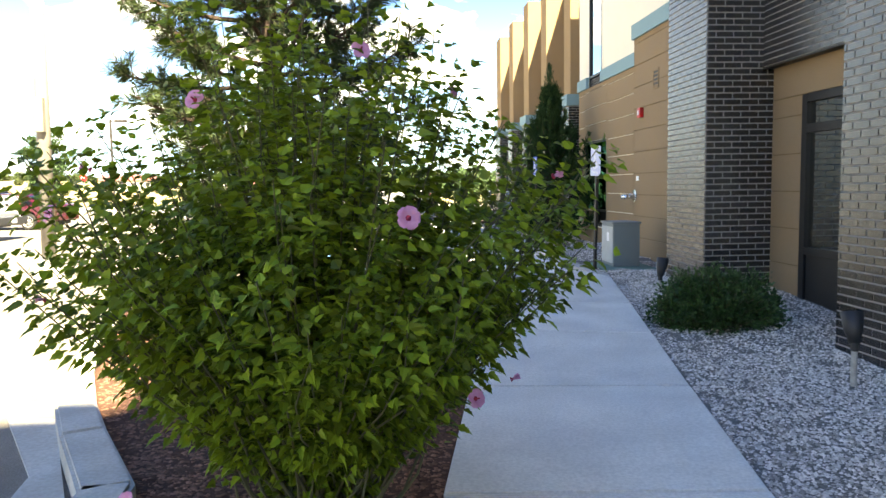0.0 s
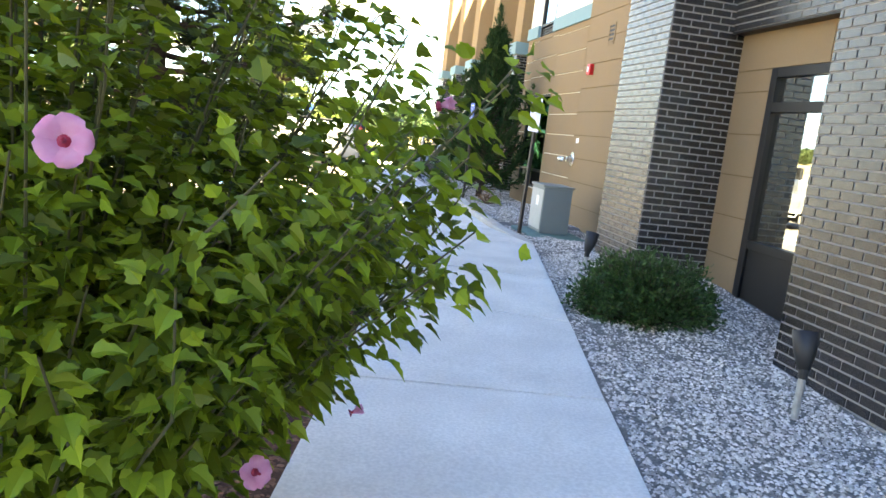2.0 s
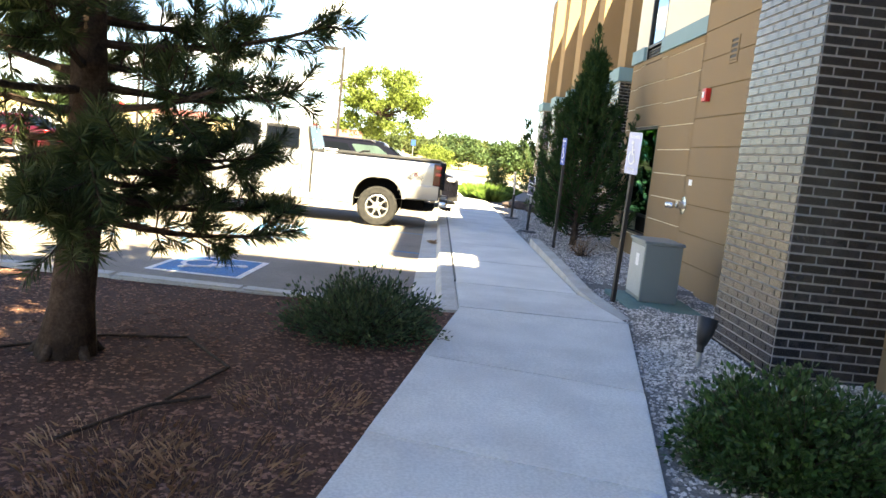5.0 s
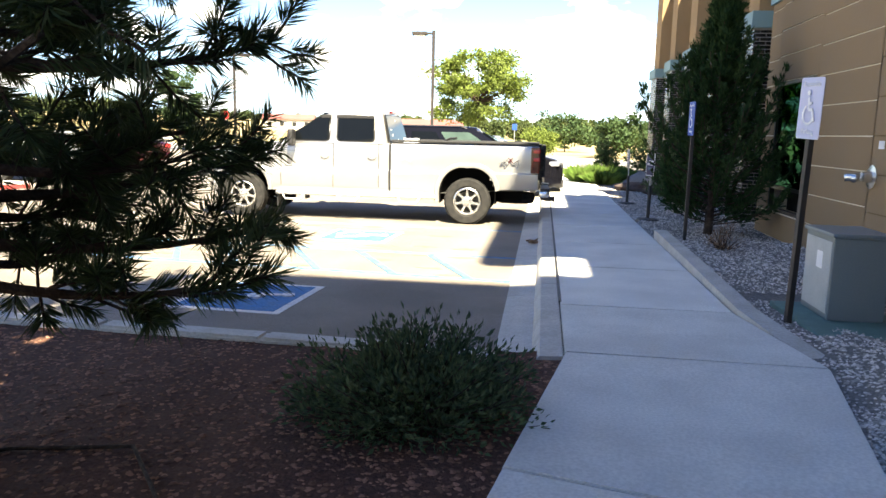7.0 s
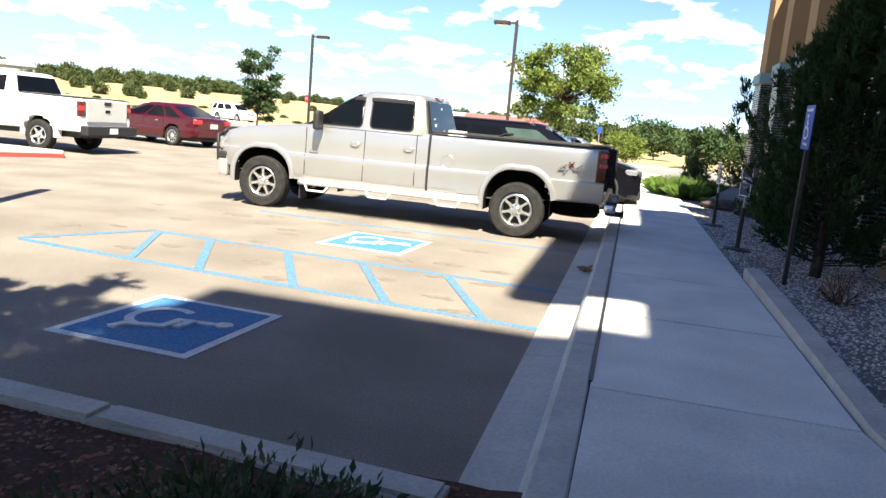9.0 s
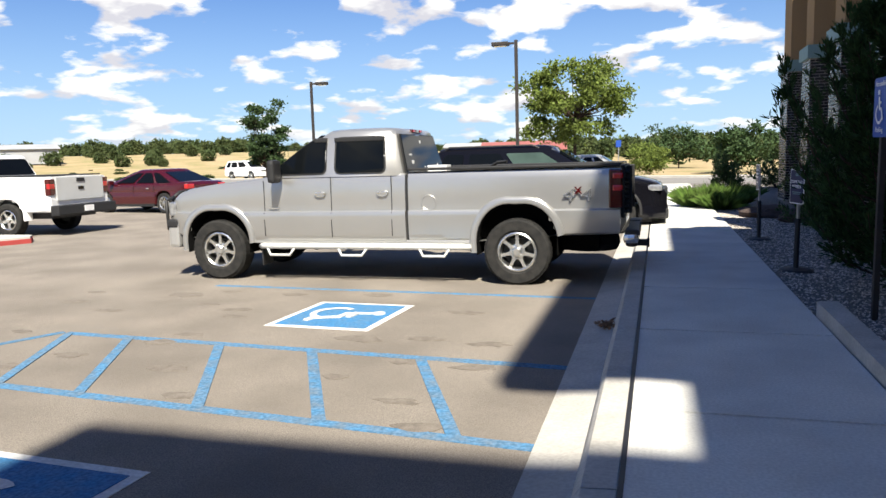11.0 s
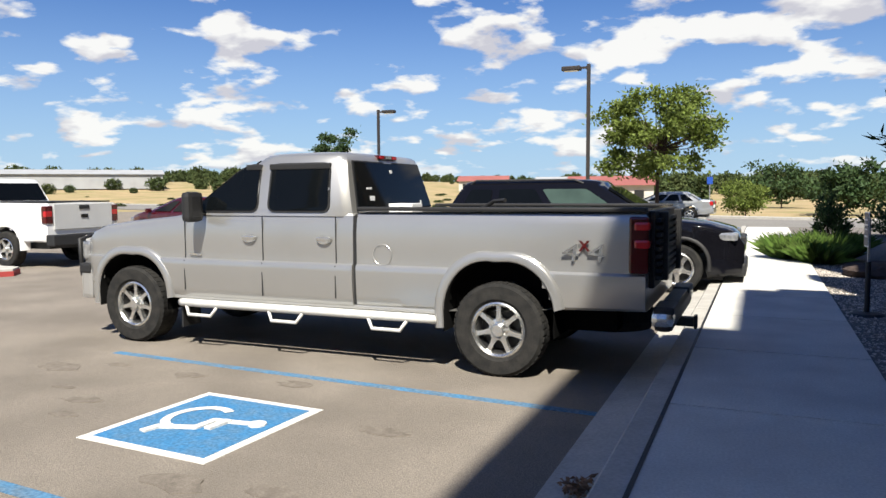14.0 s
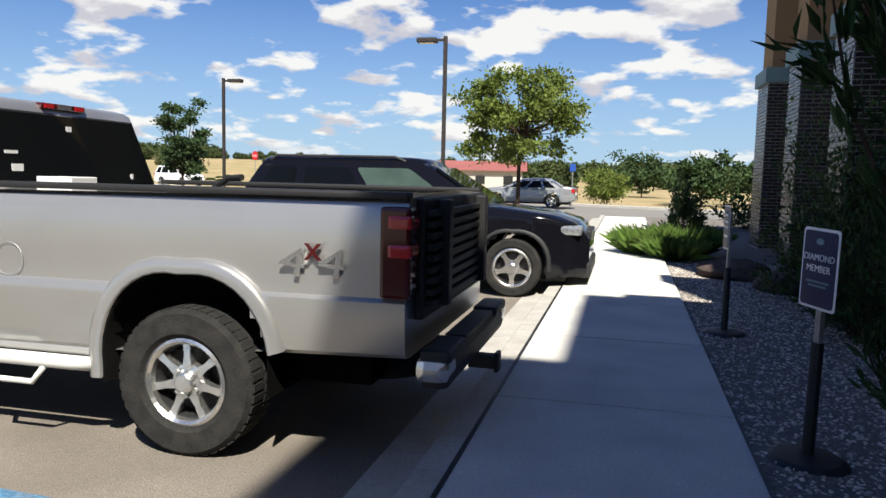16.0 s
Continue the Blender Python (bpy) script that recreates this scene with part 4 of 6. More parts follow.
def flare(parent, u, z, r0, r1, v0, v1, material, a0, a1, side, name="wheel_arch", tall=1.0):
    t = bmesh.new()
    prof = [(r0, v0), (r0, v1 - .006), (r0 + .012, v1), (r0 + (r1 - r0) * .7, v1 - .004), (r1, v1 - .02), (r1 + .006, v0)]
    n = 22
    rows = []
    for k in range(n + 1):
        a = radians(a0 + (a1 - a0) * k / n)
        # a squared arch
        sq = 1.0 + (0.10 if tall > 1 else 0.07) * abs(math.sin(2 * a))
        rows.append([t.verts.new((u + math.cos(a) * r * sq, side * v, z + math.sin(a) * (r + (tall - 1) * r0) * sq)) for r, v in prof])
    for p, q in zip(rows, rows[1:]):
        for k in range(len(prof) - 1):
            t.faces.new((p[k], p[k + 1], q[k + 1], q[k]))
    bmesh.ops.recalc_face_normals(t, faces=t.faces)
    return part(name, t, material, parent, smooth=True)


def panel_gap(parent, u, v, z0, z1, name="door_gap", tilt=0.0):
    t = bx(-.005, -.003, z0, .005, .003, z1)
    bmesh.ops.transform(t, matrix=Matrix.Translation((u, v, 0)), verts=t.verts)
    return part(name, t, M_BLACK, parent)


SLANT = Matrix(((1.45, .3, 0, 0), (0, 1, 0, 0), (0, 0, 1, 0), (0, 0, 0, 1)))


def truck_ring(width, bottom, top, crease=.915):
    """Pickup side: a lower panel that stands proud under a crease, a flat upper panel and a rounded shoulder."""
    def ring(u):
        w, zb, zt = lerp(width, u), lerp(bottom, u), lerp(top, u)
        low = [(.90, 0), (.955, .03), (.978, .10), (.988, .30), (.996, .60), (1.0, .85), (.998, .97), (.990, 1.0)]
        high = [(.972, .02), (.970, .10), (.970, .22), (.971, .35), (.971, .5), (.968, .64), (.962, .77), (.952, .88), (.935, .96), (.905, 1.0)]
        half = [(w * k, zb + (crease - zb) * f) for k, f in low] + [(w * k, crease + (zt - crease) * f) for k, f in high]
        return half + [(0.0, zt + .03)] + [(-v, z) for v, z in reversed(half)] + [(0.0, zb)]
    return ring


def silver_truck(m):
    th = thing("pickup_truck", m, "silver crew cab pickup truck with bull bar and white side steps", "truck")
    R = 0.405
    front, rear = 4.165, 0.05
    archs = ((rear, R + .02, .54, 1.16), (front, R + .02, .52, 1.08))
    # front fenders, hood and doors
    width = ((1.46, .965), (4.3, .965), (4.75, .93), (4.98, .84))
    bottom = ((1.46, .50), (3.4, .50), (4.6, .56), (4.98, .62))
    top = ((1.46, 1.385), (3.35, 1.385), (3.6, 1.35), (4.2, 1.295), (4.6, 1.24), (4.82, 1.17), (4.93, 1.08), (4.98, .98))
    body = part("body", arch_body(steps(1.46, 4.98, .055), truck_ring(width, bottom, top), archs), M_SILVER, th)
    # the load bed: outer skin, inner lining and floor
    bw = ((-1.17, .955), (1.42, .965))
    outer = truck_ring(bw, ((-1.17, .62), (-.5, .60), (.5, .53), (1.42, .52)), ((-1.17, 1.42), (1.42, 1.40)))

    def bed_ring(u):
        pts = outer(u)
        return [p if abs(p[0]) > .01 or p[1] < 1 else (0.0, p[1]) for p in pts]
    t = arch_body(steps(-1.17, 1.42, .055), bed_ring, archs)
    bmesh.ops.delete(t, geom=[f for f in t.faces if abs(f.normal.z) > .9 and f.calc_center_median().z > 1.3 and abs(f.calc_center_median().y) < .86], context="FACES")
    bed = part("load_bed", t, M_SILVER, th)
    part("bed_floor", bx(-1.15, -.68, .80, 1.40, .68, .84), M_BLACK, bed)
    for s in (1, -1):
        part("bed_liner", bx(-1.15, s * .86 - .02, 1.12, 1.40, s * .86 + .02, 1.40), M_BLACK, bed)
        t = bx(-1.17, -.05, 0, 1.42, .05, .035, .012)
        bmesh.ops.transform(t, matrix=Matrix.Translation((0, s * .885, 1.415)), verts=t.verts)
        part("rail_cap", t, M_BLACK, bed)
    part("bed_front", bx(1.36, -.88, .8, 1.42, .88, 1.41), M_SILVER, bed)
    for s in (1, -1):
        part("rocker", bx(.62, s * .90 - .03, .50, 3.62, s * .90 + .035, .545, .012), M_SILVERLOW, th)
        for u, r0, tall, a0, a1 in ((rear, .49, 1.14, -3, 163), (front, .475, 1.07, -3, 172)):
            flare(th, u, R + .02, r0, r0 + .082, .80, .976, M_SILVER, a0, a1, s, tall=tall)
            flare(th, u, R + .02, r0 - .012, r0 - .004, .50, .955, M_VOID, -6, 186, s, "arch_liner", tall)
        for u in (1.44, ):
            part("gap", bx(u - .016, s * .90 - .04, .55, u + .016, s * .90 + .028, 1.37), M_BLACK, th)
        for u, z0, z1 in ((2.47, .58, 1.36), (3.44, .60, 1.33), (1.64, .60, 1.36)):
            panel_gap(th, u, s * .938, max(z0, .925), z1)
            panel_gap(th, u, s * .9605, z0, .905)
        # door handles
        for u in (2.62, 1.76):
            t = bmesh.new()
            lathe(t, [(.001, .02), (.062, .02), (.07, .0)], 20)
            bmesh.ops.transform(t, matrix=Matrix.Translation((u, s * .945, 1.14)) @ Matrix.Diagonal((1.15, s, .62, 1)), verts=t.verts)
            h = part("handle_cup", t, M_CHROME, th)
            part("handle_grip", bx(u - .075, s * .965 - .008, 1.135, u + .075, s * .965 + .008, 1.165, .006), M_CHROME, h)
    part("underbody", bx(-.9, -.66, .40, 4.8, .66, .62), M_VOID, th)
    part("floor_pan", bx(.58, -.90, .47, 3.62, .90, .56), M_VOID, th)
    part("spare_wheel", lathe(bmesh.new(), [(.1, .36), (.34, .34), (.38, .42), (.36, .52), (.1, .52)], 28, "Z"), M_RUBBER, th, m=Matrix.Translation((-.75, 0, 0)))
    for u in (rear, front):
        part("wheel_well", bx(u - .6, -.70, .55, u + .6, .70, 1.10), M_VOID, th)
        part("axle", tube(bmesh.new(), [(u, -.8, R), (u, .8, R)], .06, 10), M_BLACK, th)
    # fuel flap
    t = bmesh.new()
    lathe(t, [(.091, .0), (.094, .002), (.097, .0)], 28)
    bmesh.ops.transform(t, matrix=Matrix.Translation((1.15, .948, 1.02)), verts=t.verts)
    part("fuel_flap", t, M_SILVERLOW, th)
    # cabin
    zb, zr = 1.36, 1.925

    def wt(z):
        return .918 - .118 * max(0.0, (z - zb) / (zr - zb)) ** 1.5
    cab = cabin(th, (1.48, 3.46), (1.60, 2.60), .918, .80, zb, zr, M_SILVER, crown=.055, lean=1.5)
    for s in (1, -1):
        for nm, pts in (("rear_door_glass", [(1.73, 1.415), (2.40, 1.415), (2.40, 1.85), (1.76, 1.85)]), ("front_door_glass", [(2.55, 1.415), (3.31, 1.415), (3.24, 1.49), (2.80, 1.80), (2.68, 1.85), (2.55, 1.85)])):
            cx, cz = sum(p[0] for p in pts) / len(pts), sum(p[1] for p in pts) / len(pts)
            t = bmesh.new()
            side_pane(t, rounded([(cx + (u - cx) * 1.07, cz + (z - cz) * 1.09) for u, z in pts], .09), wt, .008)
            if s < 0:
                bmesh.ops.scale(t, vec=(1, -1, 1), verts=t.verts)
            fr = part("window_frame", t, M_BLACK, cab)
            t = bmesh.new()
            side_pane(t, rounded(pts, .07), wt, .014)
            if s < 0:
                bmesh.ops.scale(t, vec=(1, -1, 1), verts=t.verts)
            part(nm, t, M_CARBLACKGLASS, cab)
            zt = max(z for u, z in pts)
            top = [p for p in pts if p[1] > zt - .03]
            u0, u1 = min(p[0] for p in top), max(p[0] for p in top)
            part("rain_visor", bx(u0 - .02, s * (wt(zt) + .012) - .02, zt - .045, u1 + .03, s * (wt(zt) + .012) + .02, zt + .012, .01), M_BLACK, cab)
        # mirror
        mir = part("mirror", bx(3.13, s * 1.10 - .11, 1.30, 3.24, s * 1.10 + .11, 1.60, .05), M_BLACK, th)
        part("mirror_arm", tube(bmesh.new(), [(3.2, s * .90, 1.38), (3.2, s * 1.02, 1.38)], .025, 8), M_BLACK, mir)

    def slope_pane(name, ua, ub, za, zb_, wa, wb, out, material):
        t = bmesh.new()
        f = [t.verts.new(p) for p in ((ua, -wa, za), (ua, wa, za), (ub, wb, zb_), (ub, -wb, zb_))]
        face = t.faces.new(f)
        nrm = Vector((zb_ - za, 0, ua - ub)).normalized() * out
        r = bmesh.ops.extrude_face_region(t, geom=[face])
        for v in r["geom"]:
            if isinstance(v, bmesh.types.BMVert):
                v.co += nrm
        bmesh.ops.recalc_face_normals(t, faces=t.faces)
        return part(name, t, material, cab)
    slope_pane("rear_window_seal", 1.472, 1.592, 1.40, 1.885, .83, .72, -.008, M_BLACK)
    slope_pane("rear_window", 1.468, 1.582, 1.42, 1.87, .81, .70, -.014, M_CARBLACKGLASS)
    slope_pane("windscreen", 3.455, 2.69, 1.385, 1.89, .80, .64, .02, M_CARBLACKGLASS)
    br = part("brake_light", bx(1.575, -.20, 1.915, 1.665, .20, 1.955, .008), M_TAIL, cab)
    part("lamp_segment", bx(1.568, -.06, 1.92, 1.58, .06, 1.95), M_CHROME, br)
    for y0, y1 in ((-.18, -.10), (.10, .18)):
        part("lamp_segment", bx(1.568, y0, 1.921, 1.58, y1, 1.949), M_TAILLIT, br)
    # stickers on the rear window
    for y, z, w, h in ((.52, 1.52, .09, .055), (.54, 1.62, .10, .02), (.0, 1.79, .05, .035), (.05, 1.45, .06, .012), (-.55, 1.47, .03, .04)):
        u = 1.468 + (1.582 - 1.468) * (z - 1.42) / .45 - .017
        part("sticker", bx(u - .002, y - w / 2, z - h / 2, u + .002, y + w / 2, z + h / 2), M_SIGNWHITE, cab)
    # toolbox lid edge, papers and hose in the bed
    part("paper_box", bx(1.0, .40, 1.30, 1.25, .62, 1.475, .006), M_SIGNWHITE, bed, "white box lying in the bed")
    part("hose", tube(bmesh.new(), [(.9, -.5, 1.2), (.7, -.42, 1.40), (.55, -.38, 1.48), (.40, -.3, 1.49)], .022, 8), M_BLACK, bed, "bent black pipe")
    # side steps
    for s in (1, -1):
        st = part("side_step", tube(bmesh.new(), [(.62, s * .93, .455), (.70, s * .985, .47), (3.45, s * .985, .47), (3.52, s * .93, .46)], .040, 10), M_STEPWHITE, th, "white tubular side step", smooth=True)
        for u in (3.20, 2.18, 1.08):
            part("hoop", tube(bmesh.new(), [(u + .20, s * .995, .45), (u + .14, s * 1.03, .355), (u - .14, s * 1.03, .355), (u - .20, s * .995, .45)], .018, 8), M_STEPWHITE, st, smooth=True)
        part("mud_flap", bx(front - .66, s * .80 - .13, .20, front - .64, s * .80 + .13, .58), M_BLACK, th)
    # tail lamps, tailgate, badge
    for s in (1, -1):
        lamp = part("tail_lamp", bx(-1.195, s * .885 - .085, .93, -1.04, s * .885 + .085, 1.38, .02), M_TAIL, th)
        for z0, z1 in ((1.27, 1.34), (1.13, 1.20), ):
            part("reflector", bx(-1.203, s * .885 - .06, z0, -1.08, s * .885 + .092, z1, .02), M_TAILLIT, lamp)
    gate = part("tailgate", bx(-1.215, -.79, .80, -1.17, .79, 1.42, .012), M_BLACK, th, "black louvred tailgate insert")
    for k in range(9):
        part("louvre", bx(-1.255, -.74, .86 + k * .058, -1.215, .74, .895 + k * .058, .008), M_BLACK, gate)
    for y in (-.5, .5):
        part("gate_rib", bx(-1.29, y - .05, .84, -1.22, y + .05, 1.41, .012), M_BLACK, gate)
    bump = part("rear_bumper", bx(-1.37, -.86, .46, -1.22, .86, .64, .05), M_POST, th)
    part("step_pad", bx(-1.365, -.40, .636, -1.24, .40, .655), M_BLACK, bump)
    for s in (1, -1):
        part("step_pad", bx(-1.38, s * .66 - .20, .60, -1.22, s * .66 + .20, .665, .02), M_BLACK, bump)
    for s in (1, -1):
        part("end_cap", bx(-1.375, s * .80 - .14, .50, -1.20, s * .80 + .09, .625, .05), M_CHROME, bump, "bright chrome bumper corner")
    part("hitch", bx(-1.46, -.05, .38, -1.3, .05, .46, .01), M_BLACK, bump)
    part("hitch_plate", bx(-1.49, -.05, .36, -1.46, .05, .48, .01), M_BLACK, bump)
    # front: bumper, grille and bull bar
    fb = part("front_bumper", bx(4.82, -.90, .42, 5.0, .90, .78, .05), M_SILVERLOW, th)
    part("bumper_top", bx(4.84, -.91, .70, 5.01, .91, .82, .03), M_BLACK, fb)
    part("grille", bx(4.95, -.70, .84, 5.0, .70, 1.06, .02), M_BLACK, th)
    for s in (1, -1):
        part("headlamp", bx(4.86, s * .78 - .12, .86, 4.98, s * .78 + .10, 1.06, .03), M_HEAD, th)
        bar = part("bull_bar", tube(bmesh.new(), [(4.96, s * .62, .5), (5.05, s * .62, .55), (5.07, s * .62, 1.12), (5.05, s * .5, 1.18), (5.05, 0, 1.18)], .03, 8), M_BLACK, th, smooth=True)
        part("wing_hoop", tube(bmesh.new(), [(5.05, s * .62, .66), (5.01, s * .86, .68), (5.01, s * .88, 1.08), (5.07, s * .62, 1.12)], .024, 8), M_BLACK, bar, smooth=True)
        part("cross_bar", tube(bmesh.new(), [(5.06, s * .62, .88), (5.06, 0, .88)], .024, 8), M_BLACK, bar, smooth=True)
    part("antenna", tube(bmesh.new(), [(3.3, -.75, 1.35), (3.15, -.75, 2.02)], .005, 6), M_BLACK, th)
    # raised 4 x 4 figures on the bed side
    for s in (1, ):
        em = part("badge", text_mesh("4", .20), M_CHROME, th, m=Matrix.Translation((-.57, .955, 1.02)) @ Euler((radians(90), 0, radians(180))).to_matrix().to_4x4() @ SLANT)
        part("badge", text_mesh("4", .20), M_CHROME, th, m=Matrix.Translation((-.78, .951, 1.02)) @ Euler((radians(90), 0, radians(180))).to_matrix().to_4x4() @ SLANT)
        part("badge", text_mesh("x", .19), M_TAIL, th, m=Matrix.Translation((-.69, .958, 1.10)) @ Euler((radians(90), 0, radians(180))).to_matrix().to_4x4())
        part("door_badge", bx(3.22, .952, .955, 3.37, .958, .975), M_CHROME, th)
    for u in (rear, front):
        for s in (1, -1):
            wheel(th, u, s * .83, R, .238, .27, "truck", s)
    return th


def text_mesh(words, size, depth=.006):
    """Raised lettering as a mesh, in the built-in font."""
    c = bpy.data.curves.new("lettering", "FONT")
    c.body = words
    c.size = size
    c.extrude = depth
    c.align_x = "CENTER"
    c.resolution_u = 3
    ob = bpy.data.objects.new("lettering", c)
    me = bpy.data.meshes.new_from_object(ob)
    t = bmesh.new()
    t.from_mesh(me)
    bpy.data.objects.remove(ob)
    bpy.data.curves.remove(c)
    bpy.data.meshes.remove(me)
    return t


def passenger_car(m, name, label, category, L, W, H, wb, fo, R, paint, style, hood, deck, belt, roof, gh, cladding=None, wheel_style="five", tail_z=(.75, .95)):
    """A car: L, W, H its size, wb wheelbase, fo front overhang; hood/deck heights, belt, cabin ends (rear low, front low, rear high, front high)."""
    th = thing(name, m, label, category)
    fr = L - fo          # front axle from the tail
    re = fr - wb
    w = W / 2
    arches = ((re, R + .01, R + .075, 1.0), (fr, R + .01, R + .075, 1.0))
    width = ((0, w * .84), (.12, w * .93), (.5, w), (L - .7, w), (L - .2, w * .90), (L, w * .70))
    bottom = ((0, .42), (.3, .30), (L - .5, .24), (L, .30))
    top = ((0, deck - .12), (.10, deck - .02), (gh[0], deck + .01), (gh[0] + .3, belt), (gh[1] - .1, belt), (gh[1], hood + .06), (L - .5, hood - .03), (L - .14, hood - .13), (L, hood - .32))
    body = part("body", arch_body(steps(0, L, .09), side_ring(width, bottom, top, .62, rows=9), arches, w * .55), paint, th)
    zb = belt - .015

    def wt(z):
        return w * .93 + (w * .70 - w * .93) * (z - zb) / (roof - zb)
    cab = cabin(th, (gh[0], gh[1]), (gh[2], gh[3]), w * .93, w * .70, zb, roof, paint, crown=H - roof)
    z0, z1 = belt + .03, roof - .05

    def edge(f, z):
        k = (z - zb) / (roof - zb)
        a = gh[0] + (gh[2] - gh[0]) * k
        b = gh[1] + (gh[3] - gh[1]) * k
        return a + .10 + (b - a - .32) * f
    cuts = style
    for s in (1, -1):
        for f0, f1 in cuts:
            pts = [(edge(f0, z0) + .03, z0), (edge(f1, z0) - .03, z0), (edge(f1, z1) - .03, z1), (edge(f0, z1) + .03, z1)]
            t = bmesh.new()
            side_pane(t, rounded(pts, .05), wt, .012)
            if s < 0:
                bmesh.ops.scale(t, vec=(1, -1, 1), verts=t.verts)
            part("side_glass", t, M_GREENPANE if cladding and (f0, f1) == cuts[-1] else M_CARBLACKGLASS, cab)
        if cladding:
            part("roof_rail", tube(bmesh.new(), [(gh[2] + .15, s * w * .66, roof + .03), (gh[2] + .25, s * w * .66, roof + .10), (gh[3] - .45, s * w * .66, roof + .10), (gh[3] - .30, s * w * .66, roof + .04)], .018, 8), M_BLACK, cab)
            part("window_trim", tube(bmesh.new(), [(edge(0, z0), s * (wt(z0) + .012), z0 - .02), (edge(1, z0), s * (wt(z0) + .012), z0 - .02)], .010, 6), M_STEEL, cab)
        for f0, f1 in cuts[1:]:
            u = edge(f0, z0)
            panel_gap(th, u, s * w * .985, .40, belt - .05)
        part("handle", bx(edge(.42, z0) - .07, s * w * .985 - .012, belt - .16, edge(.42, z0) + .07, s * w * .985 + .012, belt - .13, .006), M_CHROME, th)
        for u in (re, fr):
            flare(th, u, R + .01, R + .06, R + .115, w * .75, w * .985, cladding if cladding else paint, -4, 184, s)
            wheel(th, u, s * (w - .115), R, R * .66, .215, wheel_style, s)
        lamp = part("headlamp", bx(L - .50, s * w * .80 - .10, hood - .27, L - .09, s * w * .80 + .09, hood - .14, .04), M_HEAD, th)
        part("indicator", bx(L - .45, s * w * .84 - .07, hood - .265, L - .39, s * w * .84 + .072, hood - .215, .01), M_AMBER, lamp)
        part("tail_lamp", bx(-.015, s * w * .74 - .13, tail_z[0], .16, s * w * .74 + .15, tail_z[1], .025), M_TAILLIT, th)
        mir = part("mirror", bx(gh[1] - .42, s * (w + .05) - .10, belt - .02, gh[1] - .30, s * (w + .05) + .09, belt + .12, .03), paint, th)
        part("sill", bx(re + R + .1, s * w * .93 - .03, .22, fr - R - .1, s * w * .93 + .035, .31, .015), cladding if cladding else M_BLACK, th)

    def slope(nm, ends, wid, zz, out):
        (ua, ub), (wa, wb_), (za, zc) = ends, wid, zz
        t = bmesh.new()
        face = t.faces.new([t.verts.new(p) for p in ((ua, -wa, za), (ua, wa, za), (ub, wb_, zc), (ub, -wb_, zc))])
        r = bmesh.ops.extrude_face_region(t, geom=[face])
        nrm = Vector((zc - za, 0, ua - ub)).normalized() * out
        for v in r["geom"]:
            if isinstance(v, bmesh.types.BMVert):
                v.co += nrm
        bmesh.ops.recalc_face_normals(t, faces=t.faces)
        part(nm, t, M_CARBLACKGLASS, cab)
    k0, k1 = .08, .90
    slope("rear_window", (gh[0] + (gh[2] - gh[0]) * k0, gh[0] + (gh[2] - gh[0]) * k1), (w * .76, w * .60), (zb + (roof - zb) * k0, zb + (roof - zb) * k1), -.022)
    slope("windscreen", (gh[1] + (gh[3] - gh[1]) * k0, gh[1] + (gh[3] - gh[1]) * k1), (w * .72, w * .58), (zb + (roof - zb) * k0, zb + (roof - zb) * k1), .04)
    part("rear_plate", bx(-.02, -.16, tail_z[0] - .12, .01, .16, tail_z[0] + .03), M_SIGNWHITE, th)
    part("rear_bumper", bx(-.04, -w * .80, .36, .14, w * .80, .60, .04), cladding if cladding else paint, th)
    fbm = part("front_bumper", bx(L - .20, -w * .72, .26, L + .03, w * .72, .48, .05), cladding if cladding else paint, th)
    gr = part("grille", bx(L - .12, -w * .50, hood - .36, L + .01, w * .50, hood - .22, .02), M_BLACK, th)
    for k in range(3):
        part("slat", bx(L, -w * .46, hood - .345 + k * .042, L + .018, w * .46, hood - .33 + k * .042), M_CHROME, gr)
    part("underbody", bx(.3, -w * .72, .2, L - .3, w * .72, .5), M_BLACK, th)
    return th


M_CARBLACKGLASS = mat("dark_tinted_car_glass", (0.004, 0.005, 0.006), 0.04, spec=0.14, var=0.2, scale=3)
# opaque pane: light seen through the cabin is put into its green
M_GREENPANE = mat("green_car_glass_painted_light", (0.055, 0.085, 0.070), 0.05, spec=0.5, var=0.4, scale=2, tint=(0.01, 0.015, 0.012))
M_STEPWHITE = mat("white_powder_coat", (0.62, 0.62, 0.60), 0.45, var=0.3, scale=8)
silver_truck(pose(1.31, 19.70, ROAD, 0, 0, 180))
suv_label = "black sports utility vehicle parked nose to the kerb"
passenger_car(pose(-1.95, 25.58, ROAD, 0, 0, 0), "suv", suv_label, "car", 5.02, 1.98, 1.77, 2.86, .95, .375, M_CARBLACK,
              ((.04, .24), (.27, .58), (.61, .97)), 1.08, 1.12, 1.12, 1.66, (.10, 3.75, .42, 2.85), M_BLACK, "five", (.90, 1.10))
passenger_car(pose(-11.45, 31.35, ROAD, 0, 0, 168), "sedan", "dark red four-door saloon standing in the lot", "car", 4.85, 1.85, 1.46, 2.85, .95, .335, M_CARRED,
              ((.06, .30), (.32, .63), (.65, .97)), .93, 1.02, .97, 1.38, (.32, 3.85, 1.38, 2.60), None, "ten", (.80, .95))
passenger_car(pose(1.05, 52.6, ROAD, 0, 0, 178), "sedan", "silver grey saloon on the far street", "car", 4.85, 1.82, 1.47, 2.8, .95, .33, M_CARGREY,
              ((.06, .30), (.32, .63), (.65, .97)), .95, 1.05, .98, 1.38, (.55, 3.65, 1.2, 2.7), None, "five", (.78, .98))
